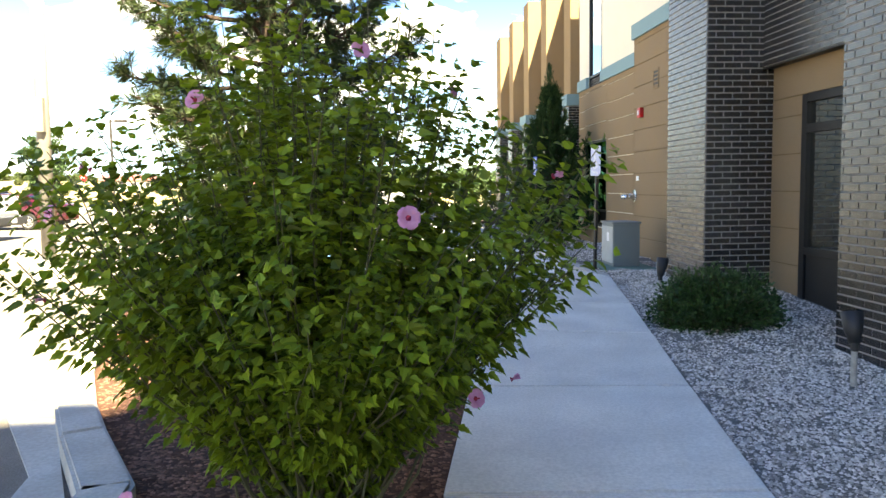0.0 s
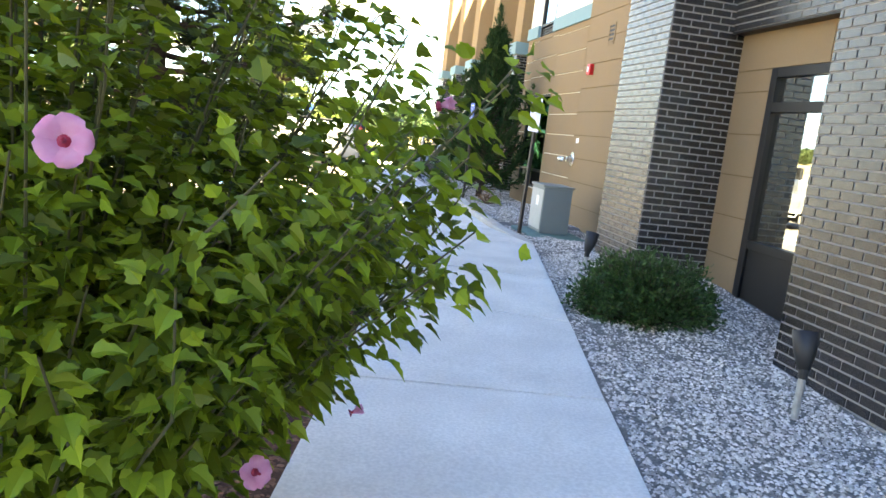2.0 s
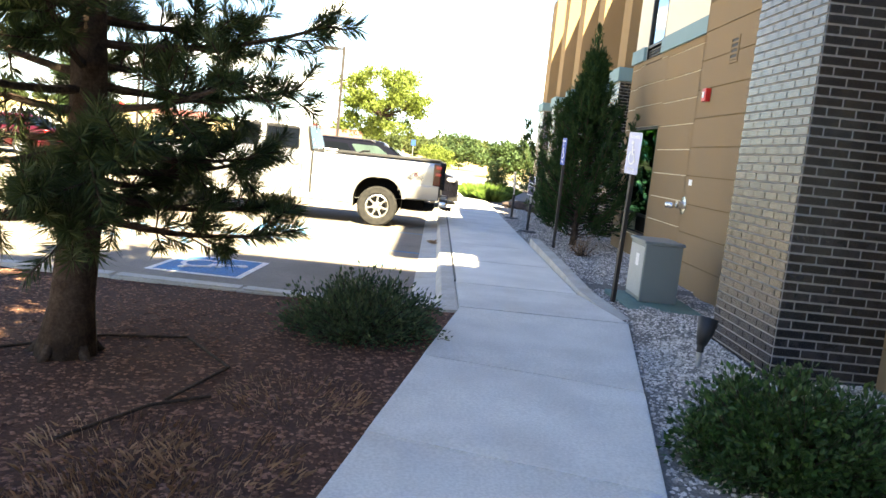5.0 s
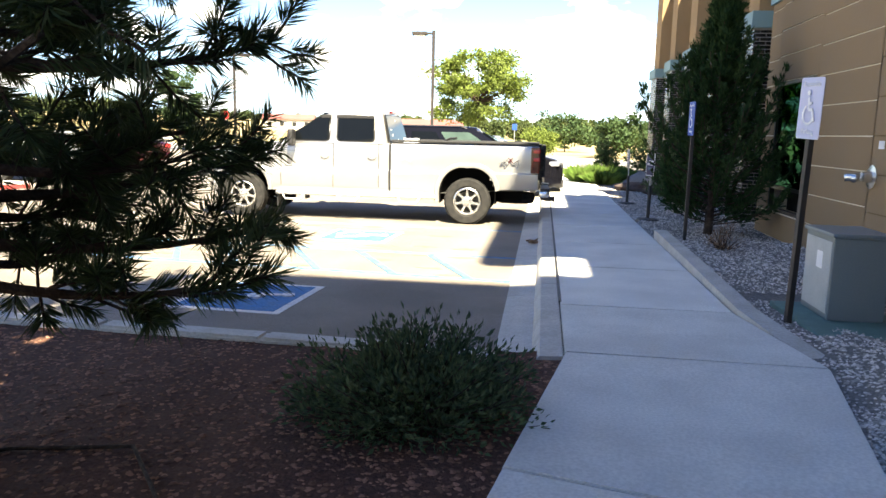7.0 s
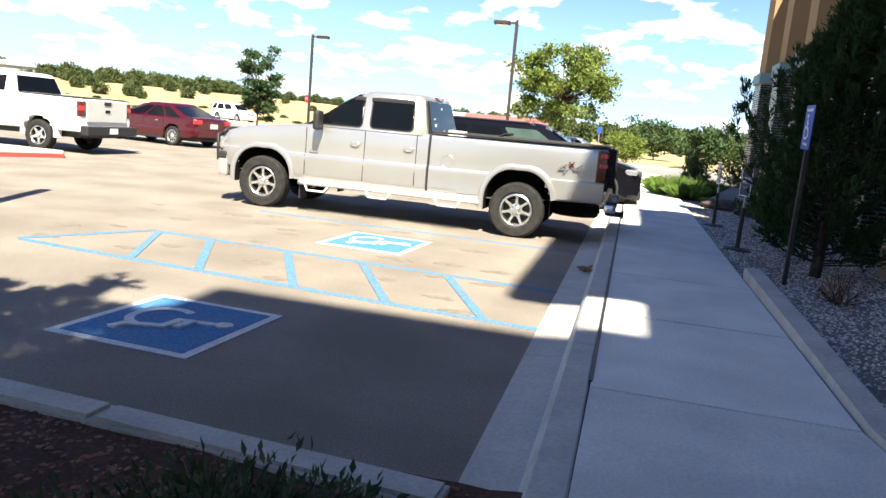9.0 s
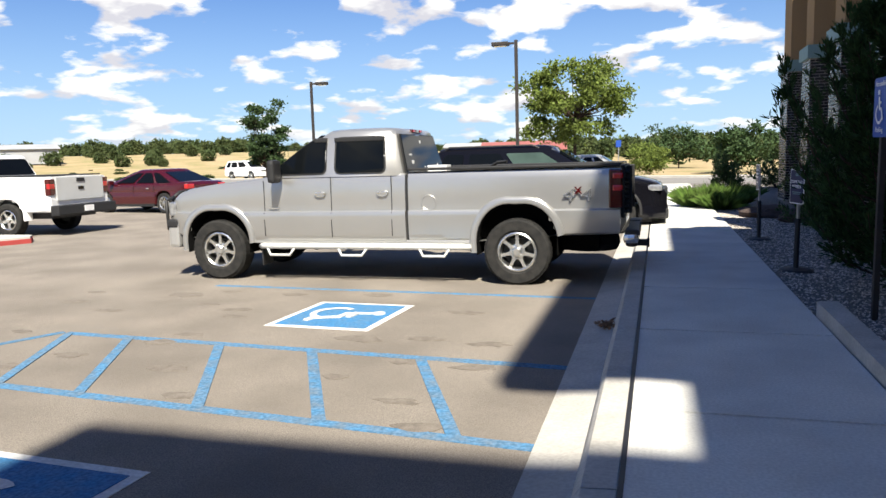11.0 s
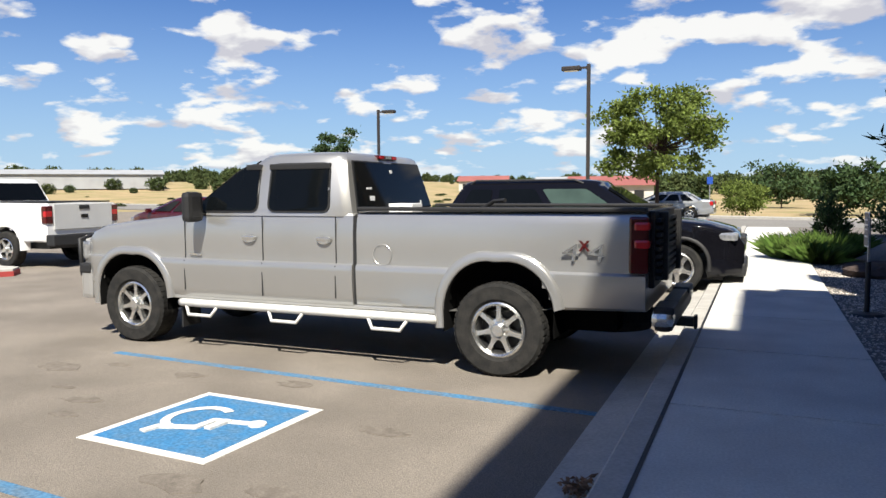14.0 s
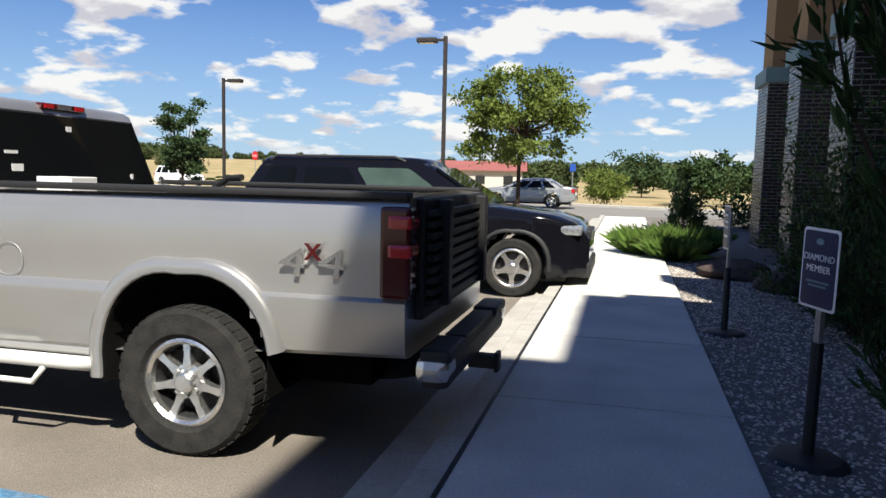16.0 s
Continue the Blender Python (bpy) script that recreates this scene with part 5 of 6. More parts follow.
passenger_car(pose(-37.9, 75.0, ROAD, 0, 0, -18), "suv", "white sports utility vehicle on the far street", "car", 4.9, 1.95, 1.80, 2.8, .95, .37, M_CARWHITE,
              ((.05, .24), (.27, .58), (.61, .97)), 1.08, 1.12, 1.12, 1.70, (.06, 3.75, .30, 2.95), None, "five", (.90, 1.12))


def white_pickup(m):
    th = thing("pickup_truck", m, "white crew cab pickup truck with black rear bumper", "truck")
    R, w = .39, .98
    fr, re = 4.95, 1.25
    arches = ((re, R + .02, .48, 1.0), (fr, R + .02, .48, 1.0))
    width = ((0, .93), (.1, .965), (5.2, w), (5.7, .92), (5.85, .80))
    body = part("body", arch_body(steps(0, 5.85, .09), side_ring(width, ((0, .55), (5.85, .50)), ((0, 1.38), (2.0, 1.40), (2.05, 1.40), (4.2, 1.40), (4.4, 1.34), (5.5, 1.25), (5.85, 1.10)), .95, rows=10), arches), M_CARWHITE, th)
    part("bed_floor", bx(.08, -.82, 1.395, 1.95, .82, 1.425), M_BLACK, th)
    zb, zr = 1.385, 1.90

    def wt(z):
        return .92 + (.72 - .92) * (z - zb) / (zr - zb)
    cab = cabin(th, (2.02, 4.35), (2.20, 3.5), .92, .72, zb, zr, M_CARWHITE, crown=.05)
    for s in (1, -1):
        for pts in ([(2.30, 1.43), (3.02, 1.43), (3.0, 1.82), (2.36, 1.82)], [(3.12, 1.43), (4.1, 1.43), (3.6, 1.80), (3.12, 1.82)]):
            t = bmesh.new()
            side_pane(t, pts, wt, .012)
            if s < 0:
                bmesh.ops.scale(t, vec=(1, -1, 1), verts=t.verts)
            part("side_glass", t, M_CARBLACKGLASS, cab)
        lamp = part("tail_lamp", bx(-.02, s * .87 - .08, .95, .12, s * .87 + .10, 1.33, .02), M_TAIL, th)
        part("reflector", bx(-.026, s * .87 - .06, 1.10, .06, s * .87 + .105, 1.22, .015), M_TAILLIT, lamp)
        part("handle", bx(2.45, s * .965 - .012, 1.22, 2.62, s * .965 + .012, 1.25, .006), M_CHROME, th)
        for u in (1.98, 3.06):
            panel_gap(th, u, s * .965, .56, 1.38)
        for u in (re, fr):
            flare(th, u, R + .02, .465, .53, .78, .99, M_CARWHITE, -3, 184, s)
            wheel(th, u, s * .86, R, .235, .26, "five", s)
    t = bmesh.new()
    face = t.faces.new([t.verts.new(p) for p in ((2.03, -.76, 1.44), (2.03, .76, 1.44), (2.175, .64, 1.84), (2.175, -.64, 1.84))])
    r = bmesh.ops.extrude_face_region(t, geom=[face])
    for v in r["geom"]:
        if isinstance(v, bmesh.types.BMVert):
            v.co.x -= .02
    bmesh.ops.recalc_face_normals(t, faces=t.faces)
    part("rear_window", t, M_CARBLACKGLASS, cab)
    gate = part("tailgate", bx(-.03, -.77, .82, .0, .77, 1.37, .01), M_CARGREYWHITE, th)
    part("handle", bx(-.045, -.13, 1.25, -.02, .13, 1.34, .008), M_BLACK, gate)
    part("emblem", bx(-.045, -.09, 1.06, -.02, .09, 1.14, .012), M_CARBLACK, gate)
    part("rear_bumper", bx(-.22, -.96, .48, .02, .96, .72, .03), M_BLACK, th)
    part("rear_plate", bx(-.235, -.15, .54, -.215, .15, .68), M_SIGNWHITE, th)
    part("underbody", bx(.2, -.7, .40, 5.5, .7, .60), M_BLACK, th)
    return th


M_CARGREYWHITE = mat("pale_grey_paint", (0.52, 0.53, 0.53), 0.35, coat=0.6, var=0.1, scale=3)
white_pickup(pose(-10.55, 24.75, ROAD, 0, 0, 181))

# ---- plants ----


def stem_curve(rng, base, tip, bend=0.15, n=5):
    base, tip = np.array(base, float), np.array(tip, float)
    side = rng.normal(size=3) * bend * np.linalg.norm(tip - base)
    return [tuple(base + (tip - base) * f + side * f * (1 - f)) for f in np.linspace(0, 1, n)]


M_TWIG = mat("green_brown_twig", (0.075, 0.075, 0.035), 0.8, var=0.5, scale=12, tint=(0.06, 0.05, 0.03))


def hibiscus(m):
    rng = np.random.default_rng(11)
    th = thing("hibiscus_bush", m, "tall leafy rose of Sharon bush with pink flowers", "bush")
    stems = bmesh.new()
    pos, way, tips = [], [], []
    for k in range(290):
        a = rng.uniform(0, 2 * math.pi)
        spread = 1.02 * math.sqrt(rng.uniform(0.0, 1.0))
        h = 1.84 * (1 - 0.42 * (spread / 1.02) ** 2) * rng.uniform(.68, 1.24)
        if k % 4 == 0:
            h *= .6
            spread *= .8
        h = max(h, .30 + .82 * spread)
        if k % 19 == 5:
            spread = rng.uniform(.95, 1.08)
            h = rng.uniform(1.15, 1.6)
        b = (rng.normal() * .09, rng.normal() * .09, 0)
        tip = (math.cos(a) * spread * (.9 + .1 * h), math.sin(a) * spread, h)
        mid = (math.cos(a) * spread * .42, math.sin(a) * spread * .42, h * .45)
        bend = rng.normal(size=3) * .035
        c1 = [np.array(b) * (1 - f) ** 2 + 2 * f * (1 - f) * np.array(mid) + f * f * np.array(tip) + bend * math.sin(f * 6.0) for f in np.linspace(0, 1, 7)]
        tube(stems, [tuple(p) for p in c1], [.0062 * (1 - .85 * i / 6) + .0010 for i in range(7)], 5, False)
        tips.append(c1[-1])
        nl = int(136 * (0.5 + .5 * h / 1.98))
        for f in rng.uniform(.26, 1.0, nl) ** .65:
            i = min(5, int(f * 6))
            p = c1[i] + (c1[i + 1] - c1[i]) * (f * 6 - i)
            d = c1[i + 1] - c1[i]
            d = d / np.linalg.norm(d)
            r = rng.normal(size=3)
            w = r - d * np.dot(r, d)
            w = w / np.linalg.norm(w) + d * .35 + np.array((0, 0, .15))
            pos.append(p + w * rng.uniform(0, .10))
            way.append(w)
    # close shoots fill the heart of the bush
    for k in range(5200):
        z = rng.uniform(.18, 1.35)
        rad = (.16 + .38 * z) * math.sqrt(rng.uniform(0, 1))
        a = rng.uniform(0, 2 * math.pi)
        w = np.array((math.cos(a), math.sin(a), .3)) + rng.normal(size=3) * .6
        pos.append(np.array((math.cos(a) * rad, math.sin(a) * rad, z)))
        way.append(w)
    part("branching", stems, M_TWIG, th)
    v, f = broad_leaves(rng, np.array(pos), np.array(way), .047, .035, .18, .34)
    soup("foliage", v.tolist(), f, M_LEAF, th)
    # flowers
    spots = [(.34, -.82, 1.33), (.58, -.36, .66), (.80, .17, .58), (.90, -.21, 1.45), (-.57, -.55, .42), (.2, -.25, 1.90), (-.80, -.1, 1.50), (-.95, -.1, 1.34), (-.90, -.3, 1.05), (-.35, -.35, 1.72), (.55, .1, 1.80)]
    for i, (x, y, z) in enumerate(spots):
        fl = new("flower")
        fl.parent = th
        out = Vector((x, y, .25)).normalized()
        if y < .1:
            out = (out + Vector((0, -.9, .1))).normalized()
        fl.matrix_basis = Matrix.Translation((x, y, z)) @ out.to_track_quat("Z", "Y").to_matrix().to_4x4() @ Matrix.Scale(.74, 4)
        closed = i in (2, 3, 6, 8)
        t = bmesh.new()
        for k in range(5):
            a = 2 * math.pi * k / 5 + .3 * i
            tt = bmesh.new()
            rows = []
            for f0, wd, hh in ((0, .005, 0), (.3, .017, .012), (.65, .025, .022), (.9, .020, .020), (1.0, .006, .012)):
                r = (.018 if closed else .048) * f0
                hh = hh * (2.6 if closed else 1)
                rows.append([tt.verts.new((r, s * wd * (.6 if closed else 1), hh + abs(s) * .004)) for s in (-1, 0, 1)])
            for p, q in zip(rows, rows[1:]):
                for j in (0, 1):
                    tt.faces.new((p[j], p[j + 1], q[j + 1], q[j]))
            merge(t, tt, Matrix.Rotation(a, 4, "Z"))
        part("petals", t, M_PETAL, fl, smooth=True)
        t = bmesh.new()
        lathe(t, [(.016, .006), (.012, .010), (.005, .014), (.004, .042), (.0005, .045)], 10, "Z")
        part("heart", t, M_HEART, fl)
    return th


hibiscus(pose(1.0, 3.55, -0.09))


def pine(m):
    rng = np.random.default_rng(5)
    th = thing("pine_tree", m, "dark pine tree with a bare lower trunk in mulch", "tree")
    t = bmesh.new()
    H = 5.4
    trunk = [(.0 + .06 * math.sin(z * 1.1) + .03 * z * .3, .04 * math.sin(z), z) for z in np.linspace(-.05, H, 14)]
    tube(t, trunk, [.125 * (1 - i / 15) + .02 + (.06 if i == 0 else 0) for i in range(14)], 10)
    for k in range(5):
        a = 2 * math.pi * k / 5 + .4
        tube(t, [(math.cos(a) * .08, math.sin(a) * .08, .16), (math.cos(a) * .20, math.sin(a) * .20, .03), (math.cos(a) * .30, math.sin(a) * .3, -.04)], [.05, .035, .01], 6)
    part("trunk", t, M_BARK, th, smooth=True)
    limbs = bmesh.new()
    tufts = []
    n = 82
    for k in range(n):
        z = .95 + (H - 1.0) * (k / n) ** 1.25
        a = k * 2.39996 + rng.normal() * .2
        reach = 1.95 * min(1.0, .62 + .20 * (z - .9)) * (1 - .55 * (z / H) ** 1.8) * rng.uniform(.62, 1.08)
        if k in (5, 9):    # low limbs towards the walk
            a, reach = .20 + .03 * k, 1.42
        base = np.array((.05 * math.sin(z * 1.1), 0, z))
        d = np.array((math.cos(a), math.sin(a), 0))
        tip = base + d * reach + np.array((0, 0, rng.uniform(-.08, .34) * reach + (-.22 if z < 1.5 else .1)))
        c = base * .5 + tip * .5 + np.array((0, 0, -.12 * reach))
        pts = [base * (1 - f) ** 2 + 2 * f * (1 - f) * c + f * f * tip for f in np.linspace(0, 1, 7)]
        tube(limbs, [tuple(p) for p in pts], [.026 * (1 - i / 7) + .005 for i in range(7)], 5, False)
        for f in rng.uniform(.36, 1.0, 21):
            i = min(5, int(f * 6))
            p = pts[i] + (pts[i + 1] - pts[i]) * (f * 6 - i)
            w = d * .7 + rng.normal(size=3) * np.array((.6, .6, .5)) + np.array((0, 0, .34))
            L = rng.uniform(.12, .40) * (1.15 - f * .4)
            e = p + w / np.linalg.norm(w) * L
            tube(limbs, [tuple(p), tuple((p + e) / 2 + np.array((0, 0, -.015))), tuple(e)], [.007, .006, .005], 4, False)
            tufts.append((p, e))
        tufts.append((pts[-2], pts[-1]))
    part("branching", limbs, M_BARK, th)
    P, W = [], []
    for p, e in tufts:
        d = e - p
        L = np.linalg.norm(d)
        d = d / L
        k = int(60 + 190 * L)
        f = rng.uniform(.35, 1.03, k)
        q = p[None] + (e - p)[None] * f[:, None]
        w = rng.normal(size=(k, 3))
        w -= (w @ d)[:, None] * d
        w /= np.linalg.norm(w, axis=1, keepdims=True)
        w = w * .85 + d * .75
        P.append(q)
        W.append(w)
    P, W = np.concatenate(P), np.concatenate(W)
    v, f = leaves(rng, P, W, .118, .0080, .0)
    soup("needles", v.tolist(), f, M_NEEDLE, th)
    return th


pine(pose(0.14, 8.33, -0.07, 0, 0, 20))


def juniper(m):
    rng = np.random.default_rng(8)
    th = thing("juniper_tree", m, "dense dark green upright juniper tree beside the wall", "tree")
    t = bmesh.new()
    tube(t, [(0, 0, -.05), (.02, .01, .5), (0, 0, 4.0)], [.07, .06, .010], 8)
    part("trunk", t, M_BARK, th)
    t = bmesh.new()
    P, W = [], []
    for k in range(150):
        z = .12 + 3.2 * (k / 150) ** 1.15
        a = k * 2.39996 + rng.normal() * .25
        reach = (1.38 * min(1, (z + .45) / .9) * (1 - z / 3.8) ** 1.3 + .04) * rng.uniform(.50, 1.18)
        rise = (.30 + .75 * reach) * rng.uniform(.75, 1.35) * min(1, .45 + z * .7) * (1.1 - .16 * z)
        base = np.array((0, 0, z))
        out = np.array((math.cos(a), math.sin(a), 0))
        tip = base + out * reach + np.array((0, 0, rise))
        c = base + out * reach * .85 + np.array((0, 0, rise * .15))
        pts = np.array([base * (1 - f) ** 2 + 2 * f * (1 - f) * c + f * f * tip for f in np.linspace(0, 1, 8)])
        tube(t, [tuple(p) for p in pts[::2]] + [tuple(pts[-1])], [.012, .010, .008, .005, .003], 4, False)
        # side sprays round each plume, shorter towards its tip
        for j in range(26):
            f0 = rng.uniform(.15, 1.0) * 6.999
            i = int(f0)
            q0 = pts[i] + (pts[i + 1] - pts[i]) * (f0 - i)
            d = pts[i + 1] - pts[i]
            d = d / np.linalg.norm(d)
            w = d * .9 + rng.normal(size=3) * .55 + np.array((0, 0, .35))
            w = w / np.linalg.norm(w)
            L = (.30 - .24 * f0 / 7) * rng.uniform(.6, 1.2)
            k2 = 12
            g = rng.uniform(0, 1, k2)[:, None]
            P.append(q0 + w * L * g + rng.normal(size=(k2, 3)) * .014)
            W.append(w * .9 + d * .4 + rng.normal(size=(k2, 3)) * .35)
    # the leading shoot
    g = rng.uniform(2.6, 4.05, 900)
    P.append(np.stack([rng.normal(size=900), rng.normal(size=900), np.zeros(900)], 1) * ((4.2 - g) * .10)[:, None] + np.stack([g * 0, g * 0, g], 1))
    W.append(rng.normal(size=(900, 3)) * .35 + np.array((0, 0, 1.0)))
    part("branching", t, M_BARK, th)
    v, f = leaves(rng, np.concatenate(P), np.concatenate(W), .085, .020, .3)
    soup("foliage", v.tolist(), f, M_CEDAR, th)
    return th


juniper(pose(5.12, 17.6, 0.0))


def dome_shrub(m, rx, ry, h, n, leaf, wide, material, label, seed, name="shrub", up=.5, ragged=.25):
    rng = np.random.default_rng(seed)
    th = thing(name, m, label, "shrub")
    t = bmesh.new()
    P, W = [], []
    branches = max(40, n // 45)
    for k in range(branches):
        a = rng.uniform(0, 2 * math.pi)
        el = math.acos(rng.uniform(0.0, 1.0))
        r = rng.uniform(1 - ragged, 1.0 + ragged * .35)
        tip = np.array((math.cos(a) * math.sin(el) * rx * r, math.sin(a) * math.sin(el) * ry * r, .04 + math.cos(el) * h * r))
        base = np.array((rng.normal() * rx * .12, rng.normal() * ry * .12, 0))
        mid = (base + tip) / 2 + np.array((tip[0] * .12, tip[1] * .12, -.05 * h))
        pts = np.array([base * (1 - f) ** 2 + 2 * f * (1 - f) * mid + f * f * tip for f in np.linspace(0, 1, 5)])
        tube(t, [tuple(p) for p in pts], [.006, .005, .004, .003, .002], 4, False)
        k2 = n // branches
        f = rng.uniform(.30, 1.0, k2) ** .7 * 3.999
        i = f.astype(int)
        q = pts[i] + (pts[i + 1] - pts[i]) * (f - i)[:, None]
        d = pts[i + 1] - pts[i]
        d /= np.linalg.norm(d, axis=1, keepdims=True) + 1e-9
        r3 = rng.normal(size=(k2, 3))
        P.append(q + r3 * .05 * min(1, rx))
        W.append(d * .8 + r3 * .6 + np.array((0, 0, up)))
    part("branching", t, M_BARK, th)
    P = np.concatenate(P)
    P[:, 2] = np.maximum(P[:, 2], .012)
    v, f = leaves(rng, P, np.concatenate(W), leaf, wide, .25)
    soup("foliage", v.tolist(), f, material, th)
    return th


dome_shrub(pose(4.44, 7.45, -.05), .62, .62, .53, 12000, .042, .030, M_SHRUB, "low rounded dark green shrub in gravel by the glazed bay", 21, up=.15, ragged=.14)
dome_shrub(pose(1.93, 9.55, -.05), .66, .56, .44, 10500, .046, .019, M_SAGE, "low spreading grey-green shrub in the mulch", 22, up=.3, ragged=.38)
dome_shrub(pose(4.95, 15.8, .0), .28, .28, .34, 500, .05, .008, M_DRY, "small sparse dry shrub in gravel", 23, up=.8)
dome_shrub(pose(5.9, 24.6, .0), .85, .95, 2.6, 5200, .075, .04, M_SHRUB, "tall loose leafy shrub against the brick piers", 24, ragged=.5)
dome_shrub(pose(5.6, 22.6, .0), .5, .6, 1.5, 2400, .07, .035, M_SHRUB, "leafy shrub against the brick piers", 25, ragged=.5)
dome_shrub(pose(5.15, 37.2, .0), 0.68, 0.65, 1.4, 2200, .13, .05, M_TREEDARK, "dark upright shrub at the end of the bed", 26, ragged=.4)
dome_shrub(pose(6.9, 38.5, .0), .9, 1.0, 1.1, 1600, .13, .06, M_TREEDARK, "dark low shrub at the end of the bed", 27)
dome_shrub(pose(-9.7, 33.5, ROAD), .75, .7, .7, 1200, .14, .02, M_SAGE, "yellow-green yucca-like shrub at the lot's far edge", 28, up=.9)


def grass_clump(m, r, h, n, material, label, seed, name="ornamental_grass", wide=.012):
    rng = np.random.default_rng(seed)
    a = rng.uniform(0, 2 * math.pi, n)
    rr = np.sqrt(rng.uniform(0, 1, n)) * r * .45
    P = np.stack([np.cos(a) * rr, np.sin(a) * rr, np.zeros(n)], 1)
    W = np.stack([np.cos(a) * rng.uniform(.1, 1.0, n), np.sin(a) * rng.uniform(.1, 1.0, n), np.full(n, 1.1)], 1) + rng.normal(size=(n, 3)) * .12
    v, f = leaves(rng, P, W, h, wide, .1, .30)
    ob = soup(name, v.tolist(), f, material)
    ob.matrix_basis = m
    return tagged(ob, label, "grass", kind="stuff" if "dry" in name else "")


M_LAWN = mat("fresh_grass", (0.085, 0.16, 0.03), 0.7, var=0.5, scale=4, island=0.35, trans=0.2, tint=(0.13, 0.17, 0.045))
for i, (x, y, r, h) in enumerate(((3.95, 29.6, .9, .75), (4.6, 29.9, .9, .8), (4.35, 28.9, .7, .6))):
    grass_clump(pose(x, y, -.03), r, h, 900, M_LAWN, "bright green arching grass clump at the path's edge", 40 + i, wide=.02)
for i, (x, y) in enumerate(((.95, 5.9), (1.25, 6.4), (.55, 6.2), (1.5, 6.9), (1.05, 7.0), (.1, 6.7), (1.7, 7.9), (-.4, 7.6))):
    grass_clump(pose(x, y, -.08), .95, .11, 420, M_DRY, "dry reddish grass tuft in the mulch", 50 + i, "dry_grass_tuft", .0022)


def leafy_tree(m, H, crown_r, crown_h, trunk_h, n, leaf, material, label, seed, lean=0.0, clusters=46, tuft=1.0):
    rng = np.random.default_rng(seed)
    th = thing("tree", m, label, "tree")
    t = bmesh.new()
    fork = np.array((lean * .4, 0, trunk_h))
    tube(t, [(0, 0, -.1), (lean * .2, .02, trunk_h * .5), tuple(fork)], [.05 * H / 3, .04 * H / 3, .034 * H / 3], 8)
    P, W = [], []
    per = n // clusters
    for k in range(clusters):
        d = rng.normal(size=3)
        d /= np.linalg.norm(d)
        rad = rng.uniform(.35, 1.0) ** .6
        wob = 1 + .22 * math.sin(3 * math.atan2(d[1], d[0]) + seed) + rng.normal() * .08
        c = np.array((lean, 0, trunk_h * .55 + crown_h / 2)) + d * rad * wob * np.array((crown_r, crown_r, crown_h / 2))
        if c[2] < trunk_h * .6:
            continue
        mid = fork * .45 + c * .55 + np.array((0, 0, -.12))
        tube(t, [tuple(fork), tuple(mid), tuple(c)], [.022 * H / 4, .013 * H / 4, .005], 5, False)
        s = crown_r * rng.uniform(.14, .24) * tuft
        q = rng.normal(size=(per, 3)) * np.array((s, s, s * .62)) * .62 + c
        P.append(q)
        W.append(rng.normal(size=(per, 3)) + (q - c) / s * .7 + np.array((0, 0, -.1)))
    part("trunk", t, M_BARK, th)
    v, f = leaves(rng, np.concatenate(P), np.concatenate(W), leaf, leaf * .6, .2)
    soup("crown", v.tolist(), f, material, th)
    return th


leafy_tree(pose(-1.05, 47.0, ROAD - .1), 6.2, 2.5, 4.4, 3.4, 12500, .20, M_TREE, "broad light green tree with an airy crown beyond the lot", 31, clusters=66, tuft=.82)
leafy_tree(pose(-22.6, 55.0, ROAD - .1), 6.0, 1.45, 5.7, 1.3, 9000, .19, M_TREEDARK, "narrow dark green tree beyond the lot", 32, clusters=46)
leafy_tree(pose(2.4, 58.5, -.3), 2.5, 1.5, 1.8, .8, 5200, .15, M_TREE, "small feathery light green tree in the dry field", 33)
leafy_tree(pose(8.2, 66.0, -.3), 3.0, 2.0, 2.7, .8, 2600, .34, M_TREEDARK, "round dark green tree in the dry field", 34)
leafy_tree(pose(4.8, 85.0, -.3), 4.0, 2.5, 3.4, 1.2, 2600, .35, M_TREEDARK, "round dark green tree in the dry field", 35)
leafy_tree(pose(12.5, 70.0, -.3), 3.0, 2.2, 2.7, .9, 2600, .3, M_TREEDARK, "round dark green tree in the dry field", 36)

# far woods: rows of clumpy crowns beyond the field, in four shapes
rng = np.random.default_rng(77)
far_shapes, far_arrays = [], []
for k in range(4):
    n = 950
    d = rng.normal(size=(n, 3))
    d /= np.linalg.norm(d, axis=1, keepdims=True)
    az = np.arctan2(d[:, 1], d[:, 0])
    rad = rng.uniform(.55, 1.0, n) * (1 + .22 * np.sin(3 * az + k) + .12 * np.sin(5 * az))
    P = d * rad[:, None] * np.array((1, 1, .8)) + np.array((0, 0, .85))
    P[:, 2] = np.maximum(P[:, 2], .05)
    v, f = leaves(rng, P, d + rng.normal(size=(n, 3)) * .7, .29, .22, .25)
    me = bpy.data.meshes.new("crown")
    me.from_pydata(v.tolist(), [], f)
    me.materials.append(M_FARTREE)
    far_shapes.append(me)
    far_arrays.append((v, f))
cells = []
for k in range(190):
    a = rng.uniform(-66, 12)
    dist = rng.uniform(170, 300)
    if a > -12:
        dist = rng.uniform(110, 200)
    if -30 < a < -14 and rng.uniform() < .72:
        dist = rng.uniform(330, 420)
    s = rng.uniform(1.0, 2.5) * (dist / 200) ** .6 * (1.25 if a > -12 else .85)
    if -30 < a < -14:
        s *= .7
    if a < -32:
        s *= 1.0
    cells.append((3 + dist * math.sin(radians(a)), 12 + dist * math.cos(radians(a)), s))
band_v, band_f = [], []
